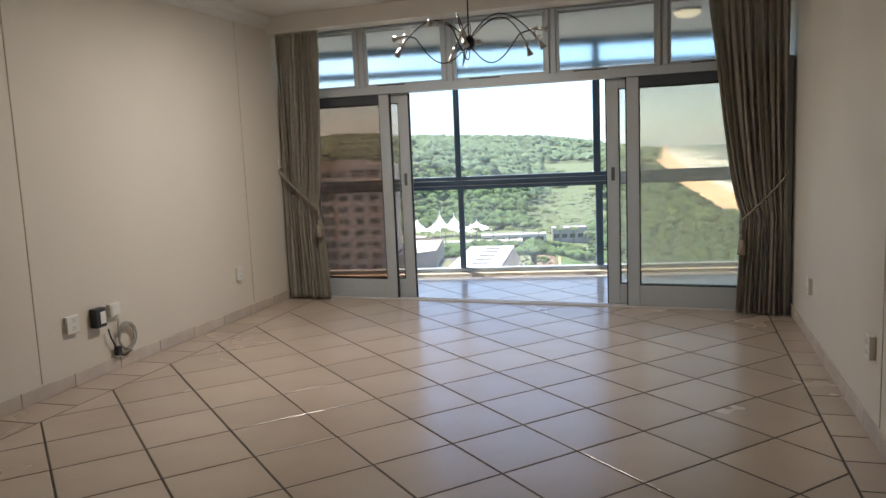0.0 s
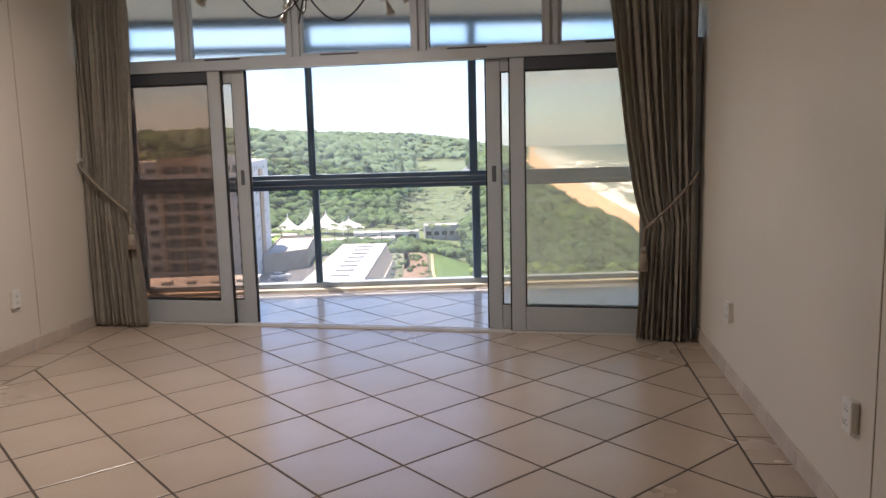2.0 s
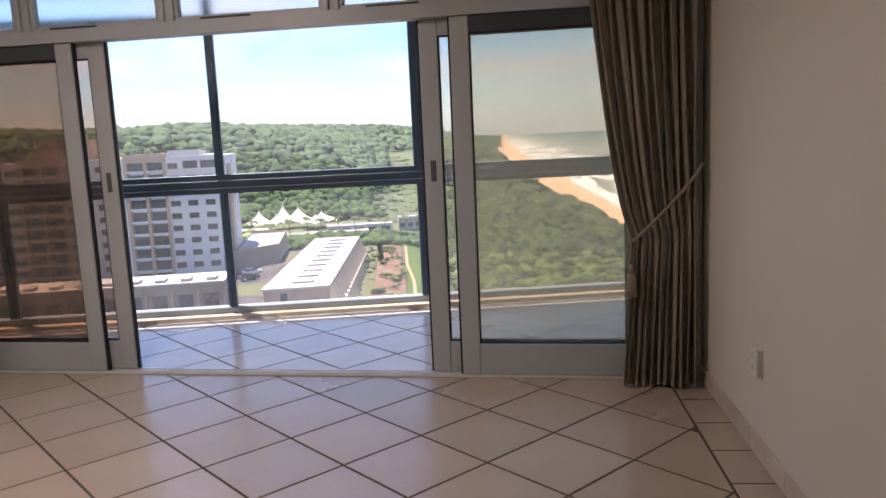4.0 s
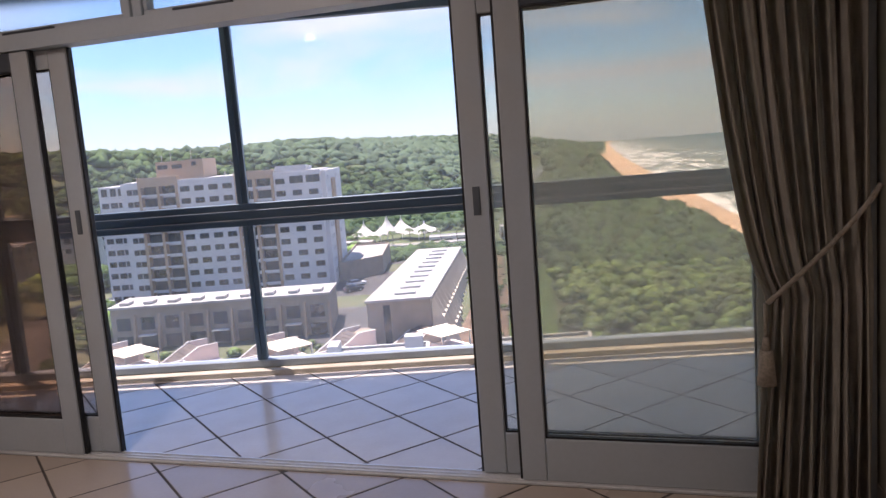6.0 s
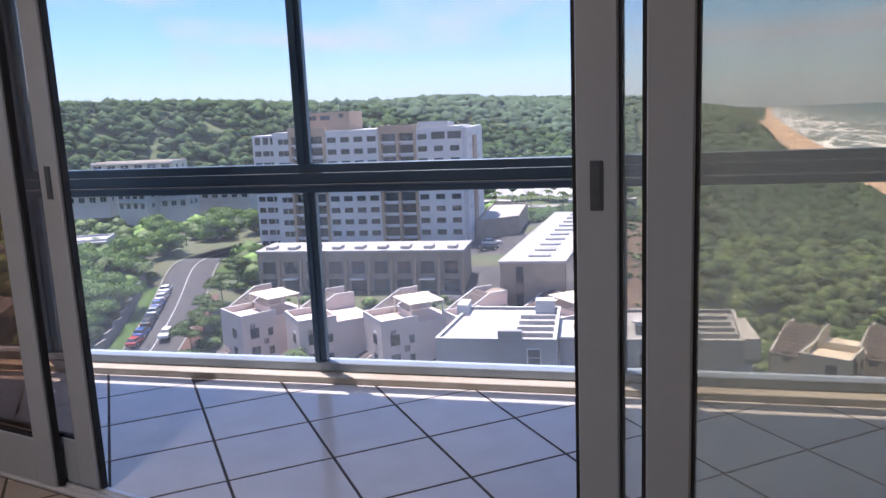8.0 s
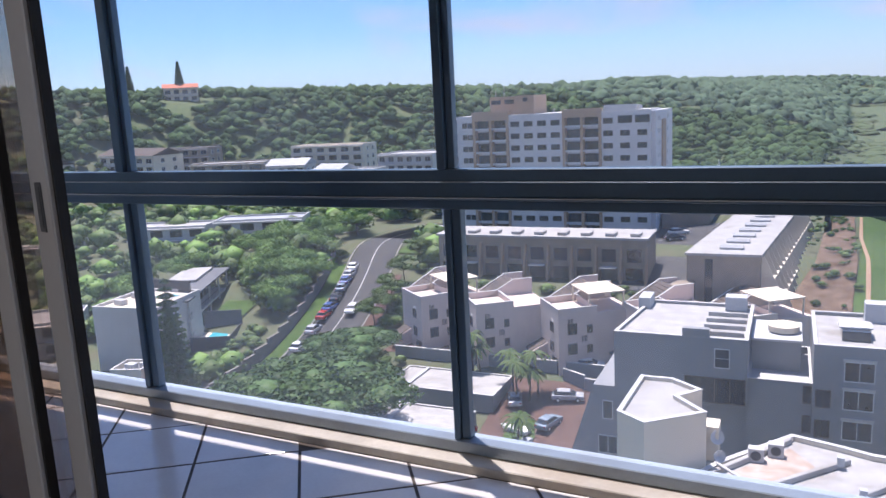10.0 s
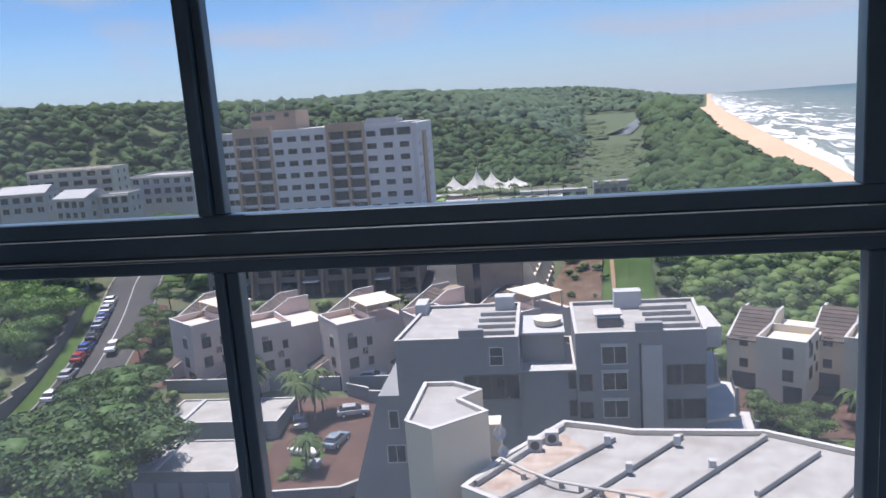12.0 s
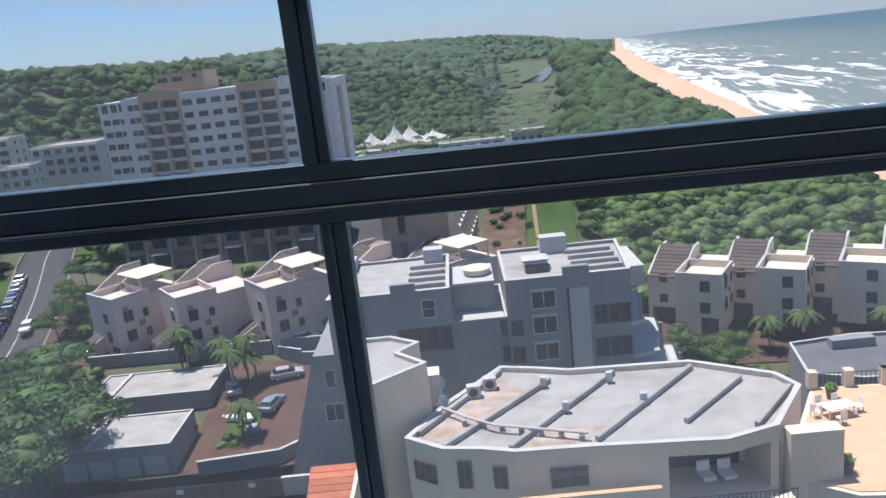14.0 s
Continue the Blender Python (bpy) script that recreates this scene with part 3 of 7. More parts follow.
for v in bm.verts:
    v.co.z = min(v.co.z, 0) * 0.4 - 0.04
part("dome", bm, GLOW, dl, "glowing dome of the added fill lamp", True)
# area light of the added lamp, tuned to lift walls and floor
lt = new("fill_light", bpy.data.lights.new("fill_light", "AREA"))
lt.data.shape, lt.data.size, lt.data.energy, lt.data.color = "DISK", 0.4, FILL_WATTS, (1.0, 0.94, 0.86)
lt.matrix_basis = pose(-0.6, -2.0, CEIL_Z - 0.13)

# ---------------------------------------------------------------- enclosed balcony
GLOW_DIM = bpy.data.materials.new("dim_opal_dome")
GLOW_DIM.use_nodes = True
GLOW_DIM.node_tree.nodes["Principled BSDF"].inputs["Base Color"].default_value = (0.7, 0.62, 0.45, 1)
GLOW_DIM.node_tree.nodes["Principled BSDF"].inputs["Emission Color"].default_value = (1.0, 0.88, 0.60, 1)
GLOW_DIM.node_tree.nodes["Principled BSDF"].inputs["Emission Strength"].default_value = 0.15
bl = thing("balcony_lamp", pose(1.38, 0.52, 2.659), "small lit opal dome under the balcony soffit", "lamp")
bm = bmesh.new()
b_cyl(bm, (0, 0, -0.012), 0.13, 0.022, 24)
part("base", bm, PLASTIC, bl)
bm = bmesh.new()
bmesh.ops.create_uvsphere(bm, u_segments=20, v_segments=10, radius=0.12)
for v in bm.verts:
    v.co.z = min(v.co.z, 0) * 0.45 - 0.024
part("dome", bm, GLOW_DIM, bl, "dimly glowing dome of the added fill lamp", True)
WIN_A = math.atan(0.25)
W = Matrix.Translation((0, 1.79, 0)) @ Matrix.Rotation(WIN_A, 4, "Z")     # s along the window, n outwards
BZ = 2.66


def wp(s, n):
    v = W @ Vector((s, n, 0))
    return (v.x, v.y)


BAL = [(-4.9, 0.055), (2.46, 0.055), wp(2.28, -0.15), wp(-4.95, -0.15)]
bm = bmesh.new()
b_prism(bm, [(-5.1, 0.0605), (2.6, 0.0605), wp(2.45, 0.16), wp(-5.2, 0.16)], -0.25, -0.0013)
bal_floor = structure("floor_balcony", bm, GROUT, label="balcony floor laid with diagonal pale tiles")
lay_tiles(bal_floor, (-0.54, 0.63), 0.431, radians(6.0 - 45), [(-4.9, 0.062), (2.30, 0.062), wp(2.12, -0.145), wp(-4.95, -0.145)], TILE_BALCONY, 14)
bm = bmesh.new()
b_prism(bm, [(-5.1, 0.0605), (2.6, 0.0605), wp(2.45, 0.18), wp(-5.2, 0.18)], BZ, BZ + 0.2)
structure("ceiling_balcony", bm, CEIL, label="cream painted balcony soffit")
bm = bmesh.new()
b_prism(bm, [(2.245, 0.0605), (2.45, 0.0605), wp(2.36, 0.10), wp(2.14, 0.10)], -0.25, BZ)
structure("wall_balcony_east", bm, WALL, label="cream balcony end wall")
bm = bmesh.new()
b_prism(bm, [(-5.12, 0.0605), (-4.9, 0.0605), wp(-4.95, 0.10), wp(-5.17, 0.10)], -0.25, BZ)
structure("wall_balcony_west", bm, WALL, label="cream balcony end wall")
bm = bmesh.new()
b_box(bm, (-4.9, 0.061, -0.2), (-2.90, 0.2, BZ))
structure("wall_balcony_south", bm, WALL, label="cream balcony back wall")

bm = bmesh.new()
b_box(bm, (-4.95, -0.145, -0.02), (2.14, 0.09, 0.035), W, bev=0.004)
bal_win = structure("window_2", bm, SILL, label="balcony glazing of grey aluminium on a low stained kerb")
SP = [-4.72, -2.99, -1.265, 0.326, 2.10]
# bottom rail, transom rail, head rail
for nm, z0, z1, dep in (("bottom_rail", 0.036, 0.085, 0.06), ("head_rail", 2.33, 2.40, 0.045), ("top_rail", 2.58, 2.66, 0.05)):
    bm = bmesh.new()
    b_box(bm, (-4.9, -dep, z0), (2.14, dep * 0.6, z1), W, bev=0.004)
    part(nm, bm, ALU_SKYLIT if nm == "bottom_rail" else ALU, bal_win)
bm = bmesh.new()
for z0, z1, n0 in ((1.118, 1.163, -0.040), (1.060, 1.1175, -0.052), (1.048, 1.0595, -0.062), (1.012, 1.0475, -0.044)):
    b_box(bm, (-4.9, n0, z0), (2.14, 0.012, z1), W, bev=0.003)
part("transom_rail", bm, ALU, bal_win)
# Two thin near-white strips paint the highlight lines of the transom rail.
bm = bmesh.new()
b_box(bm, (-4.9, -0.0640, 1.0555), (2.14, -0.0622, 1.0588), W)
b_box(bm, (-4.9, -0.0540, 1.1155), (2.14, -0.0522, 1.1172), W)
part("rail_highlight", bm, ALU_LIGHT, bal_win, "thin bright strips drawn as highlights along the rail")
for i, s in enumerate(SP):
    bm = bmesh.new()
    wide = 0.040 if i in (0, 1, 3, 4) else 0.032
    b_box(bm, (s - wide, -0.052, 1.1635), (s + wide - 0.028, 0.010, 2.3295), W, bev=0.003)
    b_box(bm, (s + wide - 0.0275, -0.030, 1.1635), (s + wide, 0.010, 2.3295), W, bev=0.003)
    b_box(bm, (s - wide, -0.040, 2.4005), (s + wide, 0.03, 2.5795), W, bev=0.003)
    part("mullion_upper", bm, ALU, bal_win)
    bm = bmesh.new()
    o = 0.018
    b_box(bm, (s - wide + o, -0.050, 0.0855), (s + o - 0.004, 0.010, 1.0115), W, bev=0.003)
    b_box(bm, (s + o - 0.0035, -0.036, 0.0855), (s + wide + o, 0.010, 1.0115), W, bev=0.003)
    part("mullion_lower", bm, ALU, bal_win)
for a, b in zip(SP, SP[1:]):
    for z0, z1 in ((0.08, 1.02), (1.155, 2.335), (2.395, 2.585)):
        bm = bmesh.new()
        b_box(bm, (a + 0.02, -0.004, z0), (b - 0.02, 0.002, z1), W)
        part("pane", bm, GLASS_OUT, bal_win)
# the block's own outer wall, above and below the glazing
bm = bmesh.new()
b_box(bm, (-9, 0.0, -12.0), (9, 0.25, -0.26), W)
b_box(bm, (-9, -0.05, 2.8605), (9, 0.215, 6.0), W)
structure("wall_outer", bm, WALL, label="cream outer wall of the block")


# ================================================================ outside: the town below, in street axes (u to the right, v ahead)
def ss(a, b, x):
    t = np.clip((np.asarray(x, float) - a) / (b - a), 0, 1)
    return t * t * (3 - 2 * t)


def sand_edge(v):
    v = np.asarray(v, float)
    return np.where(v < 1770, 78 + 0.075 * v + 0.00005 * v * v, 368 + 0.21 * (v - 1770))


def water_edge(v):
    v = np.asarray(v, float)
    return np.maximum(86 + 0.17 * v + 0.000007 * v * v, sand_edge(v) + 8)


def hill_mask(u, v):
    b, r = np.degrees(np.arctan2(u, np.maximum(v, 1e-3))), np.hypot(u, v)
    r1 = np.interp(b, (-75, -50, -30, -15, -9, 0, 8), (330, 360, 430, 560, 650, 650, 520))
    r0 = np.interp(b, (-75, -40, -20, 0, 8), (265, 282, 295, 340, 400))
    return ss(r0, r1, r) * (1 - ss(0.5, 4.4, b)) * (v > 0), b, r, r1


def ground_z(u, v):
    u, v = np.asarray(u, float), np.asarray(v, float)
    left = 1 - ss(10, 45, u)
    z = -40 + 12 * ss(75, 150, v) * left - 9 * ss(190, 260, v) * left - 5 * ss(300, 600, v)
    se, we = sand_edge(v), water_edge(v)
    dune = ss(0.13 * v + 12, 0.13 * v + 28, u + 0.06 * np.minimum(v, 300)) * (1 - ss(se - 22, se, u)) * ss(100, 150, v) * (1 - ss(1150, 1320, v))
    z = z + (6 + 9 * ss(320, 700, v)) * dune
    k, b, r, r1 = hill_mask(u, v)
    e1 = np.interp(b, (-75, -52, -46, -42, -34, -29, -25.6, -21, -15.6, -9.3, -5.7, -1.6, 2, 5, 8), (3, 2.9, 2.5, 2.5, 2.05, 1.95, 1.75, 1.3, 1.1, 1.2, 0.8, 0.0, -1.3, -2.7, -4))
    top = 1.4 + r1 * np.tan(np.radians(e1)) - 7
    z = z + np.maximum(top - z, 0) * k
    e2 = np.interp(b, (-30, -5, 3.3, 6, 8.6, 11.3, 12.5), (0.9, 0.95, 0.6, 0.25, -0.2, -0.75, -1.5))
    top2 = 1.4 + 2700 * np.tan(np.radians(e2)) - 16
    z = z + np.maximum(top2 - z, 0) * ss(1750, 2700, r) * (v > 0) * (b < 12.5)
    sand = np.clip((u - se) / np.maximum(we - se, 5), 0, 3)
    zs = -43.6 - 2.5 * sand - 3 * np.clip(sand - 1, 0, 2)
    return np.where((u > se) & (v > -400), np.where(u > se + 4, zs, np.minimum(z, -43.4)), z)


GREEN = mat("scrub_ground", (0.055, 0.085, 0.026), 0.95, var=0.35, size=9, fine=18, bump=0.6, tone=(0.08, 0.10, 0.035), depth=0.3)
SAND = mat("orange_beach_sand", (0.57, 0.39, 0.26), 0.95, var=0.10, size=30, fine=30, bump=0.3, tone=(0.50, 0.335, 0.22), depth=0.1)
REED = mat("reed_flat", (0.058, 0.092, 0.034), 0.95, var=0.25, size=25, fine=30, bump=0.6, tone=(0.062, 0.08, 0.034), depth=0.4)
SUBURB = mat("garden_ground", (0.065, 0.085, 0.035), 0.95, var=0.35, size=6, fine=14, bump=0.5, tone=(0.085, 0.085, 0.045), depth=0.1)


def polar_ground():
    """One sheet from below the block to the horizon, finer ahead than behind."""
    bs = np.concatenate([np.arange(-66, 46, 0.5), np.arange(46, 294, 8.0)])
    rs = np.concatenate([[3.0, 14, 24], np.geomspace(34, 4985, 190)])
    bb, rr = np.meshgrid(np.radians(bs), rs, indexing="ij")
    u, v = rr * np.sin(bb), rr * np.cos(bb)
    z = ground_z(u, v)
    nb, nr = u.shape
    co = np.stack([u, v, z], -1).reshape(-1, 3)
    i, j = np.meshgrid(np.arange(nb), np.arange(nr - 1), indexing="ij")
    i2 = (i + 1) % nb
    f = np.stack([i * nr + j, i * nr + j + 1, i2 * nr + j + 1, i2 * nr + j], -1).reshape(-1, 4)
    me = bpy.data.meshes.new("ground")
    me.vertices.add(len(co))
    me.vertices.foreach_set("co", co.astype(np.float32).ravel())
    me.loops.add(f.size)
    me.loops.foreach_set("vertex_index", f.astype(np.int32).ravel())
    me.polygons.add(len(f))
    me.polygons.foreach_set("loop_start", np.arange(0, f.size, 4, dtype=np.int32))
    me.polygons.foreach_set("loop_total", np.full(len(f), 4, np.int32))
    c = co[f].mean(1)
    k = hill_mask(c[:, 0], c[:, 1])[0]
    idx = np.zeros(len(f), np.int32)
    idx[(c[:, 1] < 235) & (c[:, 0] < 60)] = 3
    wob = (14 * np.sin(c[:, 1] * 0.021) + 9 * np.sin(c[:, 1] * 0.057 + 1)) * np.clip(c[:, 1] / 900, 0.2, 1)
    idx[(c[:, 1] > 330) & (c[:, 0] > 0.045 * c[:, 1] - 6 + wob) & (c[:, 0] < np.where(c[:, 1] < 1200, 0.14 * c[:, 1] + 14, 0.21 * c[:, 1])) & (k < 0.25) & (c[:, 1] < 1900)] = 2
    idx[(c[:, 0] > sand_edge(c[:, 1]))] = 1
    me.polygons.foreach_set("material_index", idx)
    me.polygons.foreach_set("use_smooth", np.ones(len(f), bool))
    for m in (GREEN, SAND, REED, SUBURB):
        me.materials.append(m)
    me.update(calc_edges=True)
    me.validate()
    ob = new("ground", me)
    ob.matrix_basis = E
    return tagged(ob, "falling ground of gardens, dune scrub, sand and wooded hills", "ground", kind="structure")


polar_ground()


def sea_material():
    m = bpy.data.materials.new("surf_water")
    m.use_nodes = True
    n, ln = m.node_tree.nodes, m.node_tree.links
    p = n["Principled BSDF"]
    co = n.new("ShaderNodeTexCoord")
    sp = n.new("ShaderNodeSeparateXYZ")
    ln.new(co.outputs["Object"], sp.inputs[0])
    # distance from the water's edge, which runs off to the right with v
    k = n.new("ShaderNodeMath")
    k.operation = "MULTIPLY"
    k.inputs[1].default_value = -0.185
    ln.new(sp.outputs["Y"], k.inputs[0])
    d = n.new("ShaderNodeMath")
    d.operation = "ADD"
    ln.new(sp.outputs["X"], d.inputs[0])
    ln.new(k.outputs[0], d.inputs[1])
    cv = n.new("ShaderNodeCombineXYZ")
    ln.new(d.outputs[0], cv.inputs["X"])
    ln.new(sp.outputs["Y"], cv.inputs["Y"])
    mp = n.new("ShaderNodeMapping")
    mp.inputs["Scale"].default_value = (0.045, 0.0085, 1)
    ln.new(cv.outputs[0], mp.inputs["Vector"])
    f1 = n.new("ShaderNodeTexNoise")
    f1.inputs["Scale"].default_value, f1.inputs["Detail"].default_value, f1.inputs["Roughness"].default_value, f1.inputs["Distortion"].default_value = 1.0, 9, 0.62, 1.2
    ln.new(mp.outputs[0], f1.inputs["Vector"])
    th = n.new("ShaderNodeMapRange")          # more foam near the beach
    th.inputs["From Min"].default_value, th.inputs["From Max"].default_value = 85, 420
    th.inputs["To Min"].default_value, th.inputs["To Max"].default_value = 0.11, -0.20
    ln.new(d.outputs[0], th.inputs["Value"])
    ad = n.new("ShaderNodeMath")
    ln.new(f1.outputs["Fac"], ad.inputs[0])
    ln.new(th.outputs[0], ad.inputs[1])
    rp_ = n.new("ShaderNodeValToRGB")
    rp_.color_ramp.elements[0].position, rp_.color_ramp.elements[1].position = 0.56, 0.63
    ln.new(ad.outputs[0], rp_.inputs[0])
    deep = n.new("ShaderNodeMapRange")
    deep.inputs["From Min"].default_value, deep.inputs["From Max"].default_value = 100, 700
    ln.new(d.outputs[0], deep.inputs["Value"])
    c0 = n.new("ShaderNodeMixRGB")
    c0.inputs[1].default_value, c0.inputs[2].default_value = (0.16, 0.19, 0.16, 1), (0.045, 0.10, 0.11, 1)
    ln.new(deep.outputs[0], c0.inputs[0])
    c1 = n.new("ShaderNodeMixRGB")
    c1.inputs[2].default_value = (0.80, 0.80, 0.78, 1)
    ln.new(rp_.outputs[0], c1.inputs[0])
    ln.new(c0.outputs[0], c1.inputs[1])
    ln.new(c1.outputs[0], p.inputs["Base Color"])
    p.inputs["Roughness"].default_value = 0.5
    w = n.new("ShaderNodeTexNoise")
    w.inputs["Scale"].default_value, w.inputs["Detail"].default_value = 0.25, 6
    ln.new(co.outputs["Object"], w.inputs["Vector"])
    b = n.new("ShaderNodeBump")
    b.inputs["Strength"].default_value, b.inputs["Distance"].default_value = 0.6, 1.0
    ln.new(w.outputs["Fac"], b.inputs["Height"])
    ln.new(b.outputs[0], p.inputs["Normal"])
    return m


bm = bmesh.new()
vs = [-300, 150, 300, 500, 800, 1200, 1770, 2600, 3600, 4980]
ins = [bm.verts.new((float(sand_edge(max(v, 0))) + 9, v, -46.0)) for v in vs]
out = [bm.verts.new((4980, v, -46.0)) for v in vs]
for i in range(len(vs) - 1):
    bm.faces.new((ins[i], out[i], out[i + 1], ins[i + 1]))
bm.normal_update()
structure("water", bm, sea_material(), E, "grey-green sea with white surf lines")
# Still water whose pale base colour stands in for mirrored sky.
WATER = mat("sky_paled_lagoon_water", (0.30, 0.33, 0.34), 0.3, var=0.1, size=40, bump=0.05)


def sheet(name, pts, material, lift, label, parent=None, kind="structure", thick=0.12, step=None):
    """A thin slab that follows the ground over a plan strip (left and right edges)."""
    left, right = pts
    bm = bmesh.new()
    rows = []
    for (a, b), (c, d) in zip(left, right):
        row = []
        for k in range(5):
            f = k / 4
            x, y = a + (c - a) * f, b + (d - b) * f
            row.append(bm.verts.new((x, y, float(ground_z(x, y)) + lift)))
        rows.append(row)
    for r0, r1 in zip(rows, rows[1:]):
        for k in range(4):
            bm.faces.new((r0[k], r0[k + 1], r1[k + 1], r1[k]))
    bmesh.ops.solidify(bm, geom=bm.faces[:], thickness=-thick)
    bmesh.ops.recalc_face_normals(bm, faces=bm.faces)
    ob = part(name, bm, material, parent, label)
    if parent is None:
        ob.matrix_basis = E
        tagged(ob, label, kind=kind)
    return ob


def along(line, off, n=60):
    """Points set off to one side of a smooth polyline."""
    p = np.array(line, float)
    s = np.concatenate([[0], np.cumsum(np.hypot(*np.diff(p, axis=0).T))])
    t = np.linspace(0, s[-1], n)
    x, y = np.interp(t, s, p[:, 0]), np.interp(t, s, p[:, 1])
    ker = np.ones(7) / 7
    x = np.concatenate([x[:3], np.convolve(x, ker, "valid"), x[-3:]])
    y = np.concatenate([y[:3], np.convolve(y, ker, "valid"), y[-3:]])
    dx, dy = np.gradient(x), np.gradient(y)
    l = np.hypot(dx, dy)
    return list(zip(x - dy / l * off, y + dx / l * off))


ASPHALT = mat("road_asphalt", (0.115, 0.115, 0.12), 0.9, var=0.12, size=5, fine=40, bump=0.3, tone=(0.14, 0.135, 0.13), depth=0.02)
PAINT = mat("white_road_paint", (0.75, 0.75, 0.73), 0.8, var=0.1, size=0.6)
KERB = mat("concrete_kerb", (0.40, 0.39, 0.36), 0.9, var=0.15, size=0.8)
BRICK_PAVE = mat("red_brick_paving", (0.205, 0.12, 0.09), 0.9, var=0.15, size=3, fine=26, bump=0.4, tone=(0.17, 0.10, 0.08), depth=0.02)
LAWN = mat("mown_lawn", (0.085, 0.17, 0.028), 0.95, var=0.25, size=3, fine=30, bump=0.5, tone=(0.11, 0.18, 0.04), depth=0.03)
EARTH = mat("red_earth_bank", (0.31, 0.215, 0.15), 0.95, var=0.3, size=2.5, fine=14, bump=0.9, tone=(0.20, 0.125, 0.075), depth=0.2)
ROAD = [(-70, -30), (-69, 30), (-68, 67), (-68.6, 100), (-71.5, 116), (-75.5, 130), (-80, 140), (-83.5, 149), (-84, 158), (-79, 168), (-70, 178), (-50, 186)]
sheet("road", (along(ROAD, 4.5), along(ROAD, -4.5)), ASPHALT, 0.14, "grey asphalt residential street")
for o, w, nm in ((0.0, 0.09, "trim_line"), (4.9, 0.18, "kerb_west"), (-4.9, 0.18, "kerb_east")):
    sheet(nm, (along(ROAD, o + w), along(ROAD, o - w)), PAINT if nm == "trim_line" else KERB, 0.155 if nm == "trim_line" else 0.27, "white centre line" if nm == "trim_line" else "concrete kerb of the street")
sheet("trim_verge", (along(ROAD, 7.6)[:42], along(ROAD, 5.1)[:42]), LAWN, 0.2, "mown grass verge beside the street")
sheet("pavement", (along(ROAD, -5.1)[:40], along(ROAD, -7.4)[:40]), BRICK_PAVE, 0.22, "red brick pavement beside the street")
sheet("pavement_yard", ([(-34, 74), (-34.5, 84), (-35, 92), (-35, 98)], [(-16, 74), (-17, 84), (-19, 92), (-20, 98)]), BRICK_PAVE, 0.1, "red brick parking yard behind the garages")
sheet("pavement_court", ([(-58, 101.5), (-56, 106), (-54, 112)], [(-18, 101.5), (-16, 106), (-14, 112)]), BRICK_PAVE, 0.12, "red brick court before the townhouses")
sheet("pavement_court_east", ([(22, 88), (22, 94), (22, 100)], [(62, 86), (62, 92), (62, 98)]), BRICK_PAVE, 0.12, "red brick court before the townhouses by the dune")
sheet("pavement_parking", ([(-27, 126), (-27, 140), (-26, 165), (-24, 200)], [(-13, 126), (-12.5, 140), (-11, 165), (-9, 200)]), ASPHALT, 0.25, "asphalt lane beside the tower")
sheet("trim_lawn", ([(8.9, 114), (9.9, 126), (11.5, 140), (12.5, 155), (14.5, 180), (16, 215)], [(17.4, 114), (18.4, 126), (20, 140), (21.5, 155), (25, 180), (30, 215)]), LAWN, 1.0, "bright mown lawn strip behind the dune scrub")
sheet("trim_bank", ([(-0.6, 112), (1.2, 124), (5.0, 140), (7.0, 165), (8, 190)], [(8.6, 112), (9.6, 124), (11.2, 140), (12.4, 165), (14, 190)]), EARTH, 1.2, "bare red earth bank")
sheet("trim_path", ([(10.6, 114), (11.3, 124), (12.0, 134), (12.6, 142), (12.8, 160), (15.0, 190)], [(11.1, 114), (11.9, 124), (12.7, 134), (13.2, 142), (13.4, 160), (15.6, 190)]), SAND, 1.35, "sandy foot path along the bank")
sheet("trim_lawn_tower", ([(-74, 139), (-75, 146), (-76, 152)], [(-61, 139), (-61, 146), (-61, 152)]), LAWN, 0.3, "small lawn at the street corner")
sheet("water_lagoon", ([(76, 880), (90, 930), (114, 1030), (146, 1130), (182, 1250), (212, 1380), (235, 1520)], [(102, 868), (122, 920), (146, 1020), (188, 1130), (236, 1250), (282, 1380), (300, 1520)]), WATER, 0.6, "still lagoon behind the dunes, coloured pale for the reflected sky")

# ---------------------------------------------------------------- building materials and pieces
T_WHITE = mat("lilac_white_tower_paint", (0.58, 0.57, 0.58), 0.75, var=0.05, size=4, fine=20, bump=0.1, stain=(0.54, 0.52, 0.53), depth=0.01)
T_TAN = mat("tan_tower_paint", (0.40, 0.28, 0.19), 0.8, var=0.07, size=4, bump=0.1)
T_BROWN = mat("brown_brick_wall", (0.29, 0.235, 0.18), 0.85, var=0.12, size=2, fine=20, bump=0.3, depth=0.02)
T_PINK = mat("pinkish_cream_plaster", (0.60, 0.49, 0.43), 0.85, var=0.05, size=2.5, fine=24, bump=0.15, stain=(0.44, 0.36, 0.31), depth=0.01)
T_CREAM = mat("cream_plaster", (0.66, 0.58, 0.46), 0.85, var=0.05, size=2.5, fine=24, bump=0.15, stain=(0.55, 0.48, 0.38), depth=0.01)
T_GREY = mat("blue_grey_plaster", (0.235, 0.24, 0.25), 0.8, var=0.06, size=2, fine=24, bump=0.12, stain=(0.19, 0.205, 0.225), depth=0.01)
T_PALE = mat("pale_grey_panel", (0.42, 0.43, 0.44), 0.8, var=0.05, size=1.5)
ROOF_W = mat("painted_flat_roof", (0.35, 0.345, 0.33), 0.75, var=0.20, size=1.3, fine=9, bump=0.4, tone=(0.285, 0.275, 0.265), stain=(0.20, 0.18, 0.16), depth=0.02)
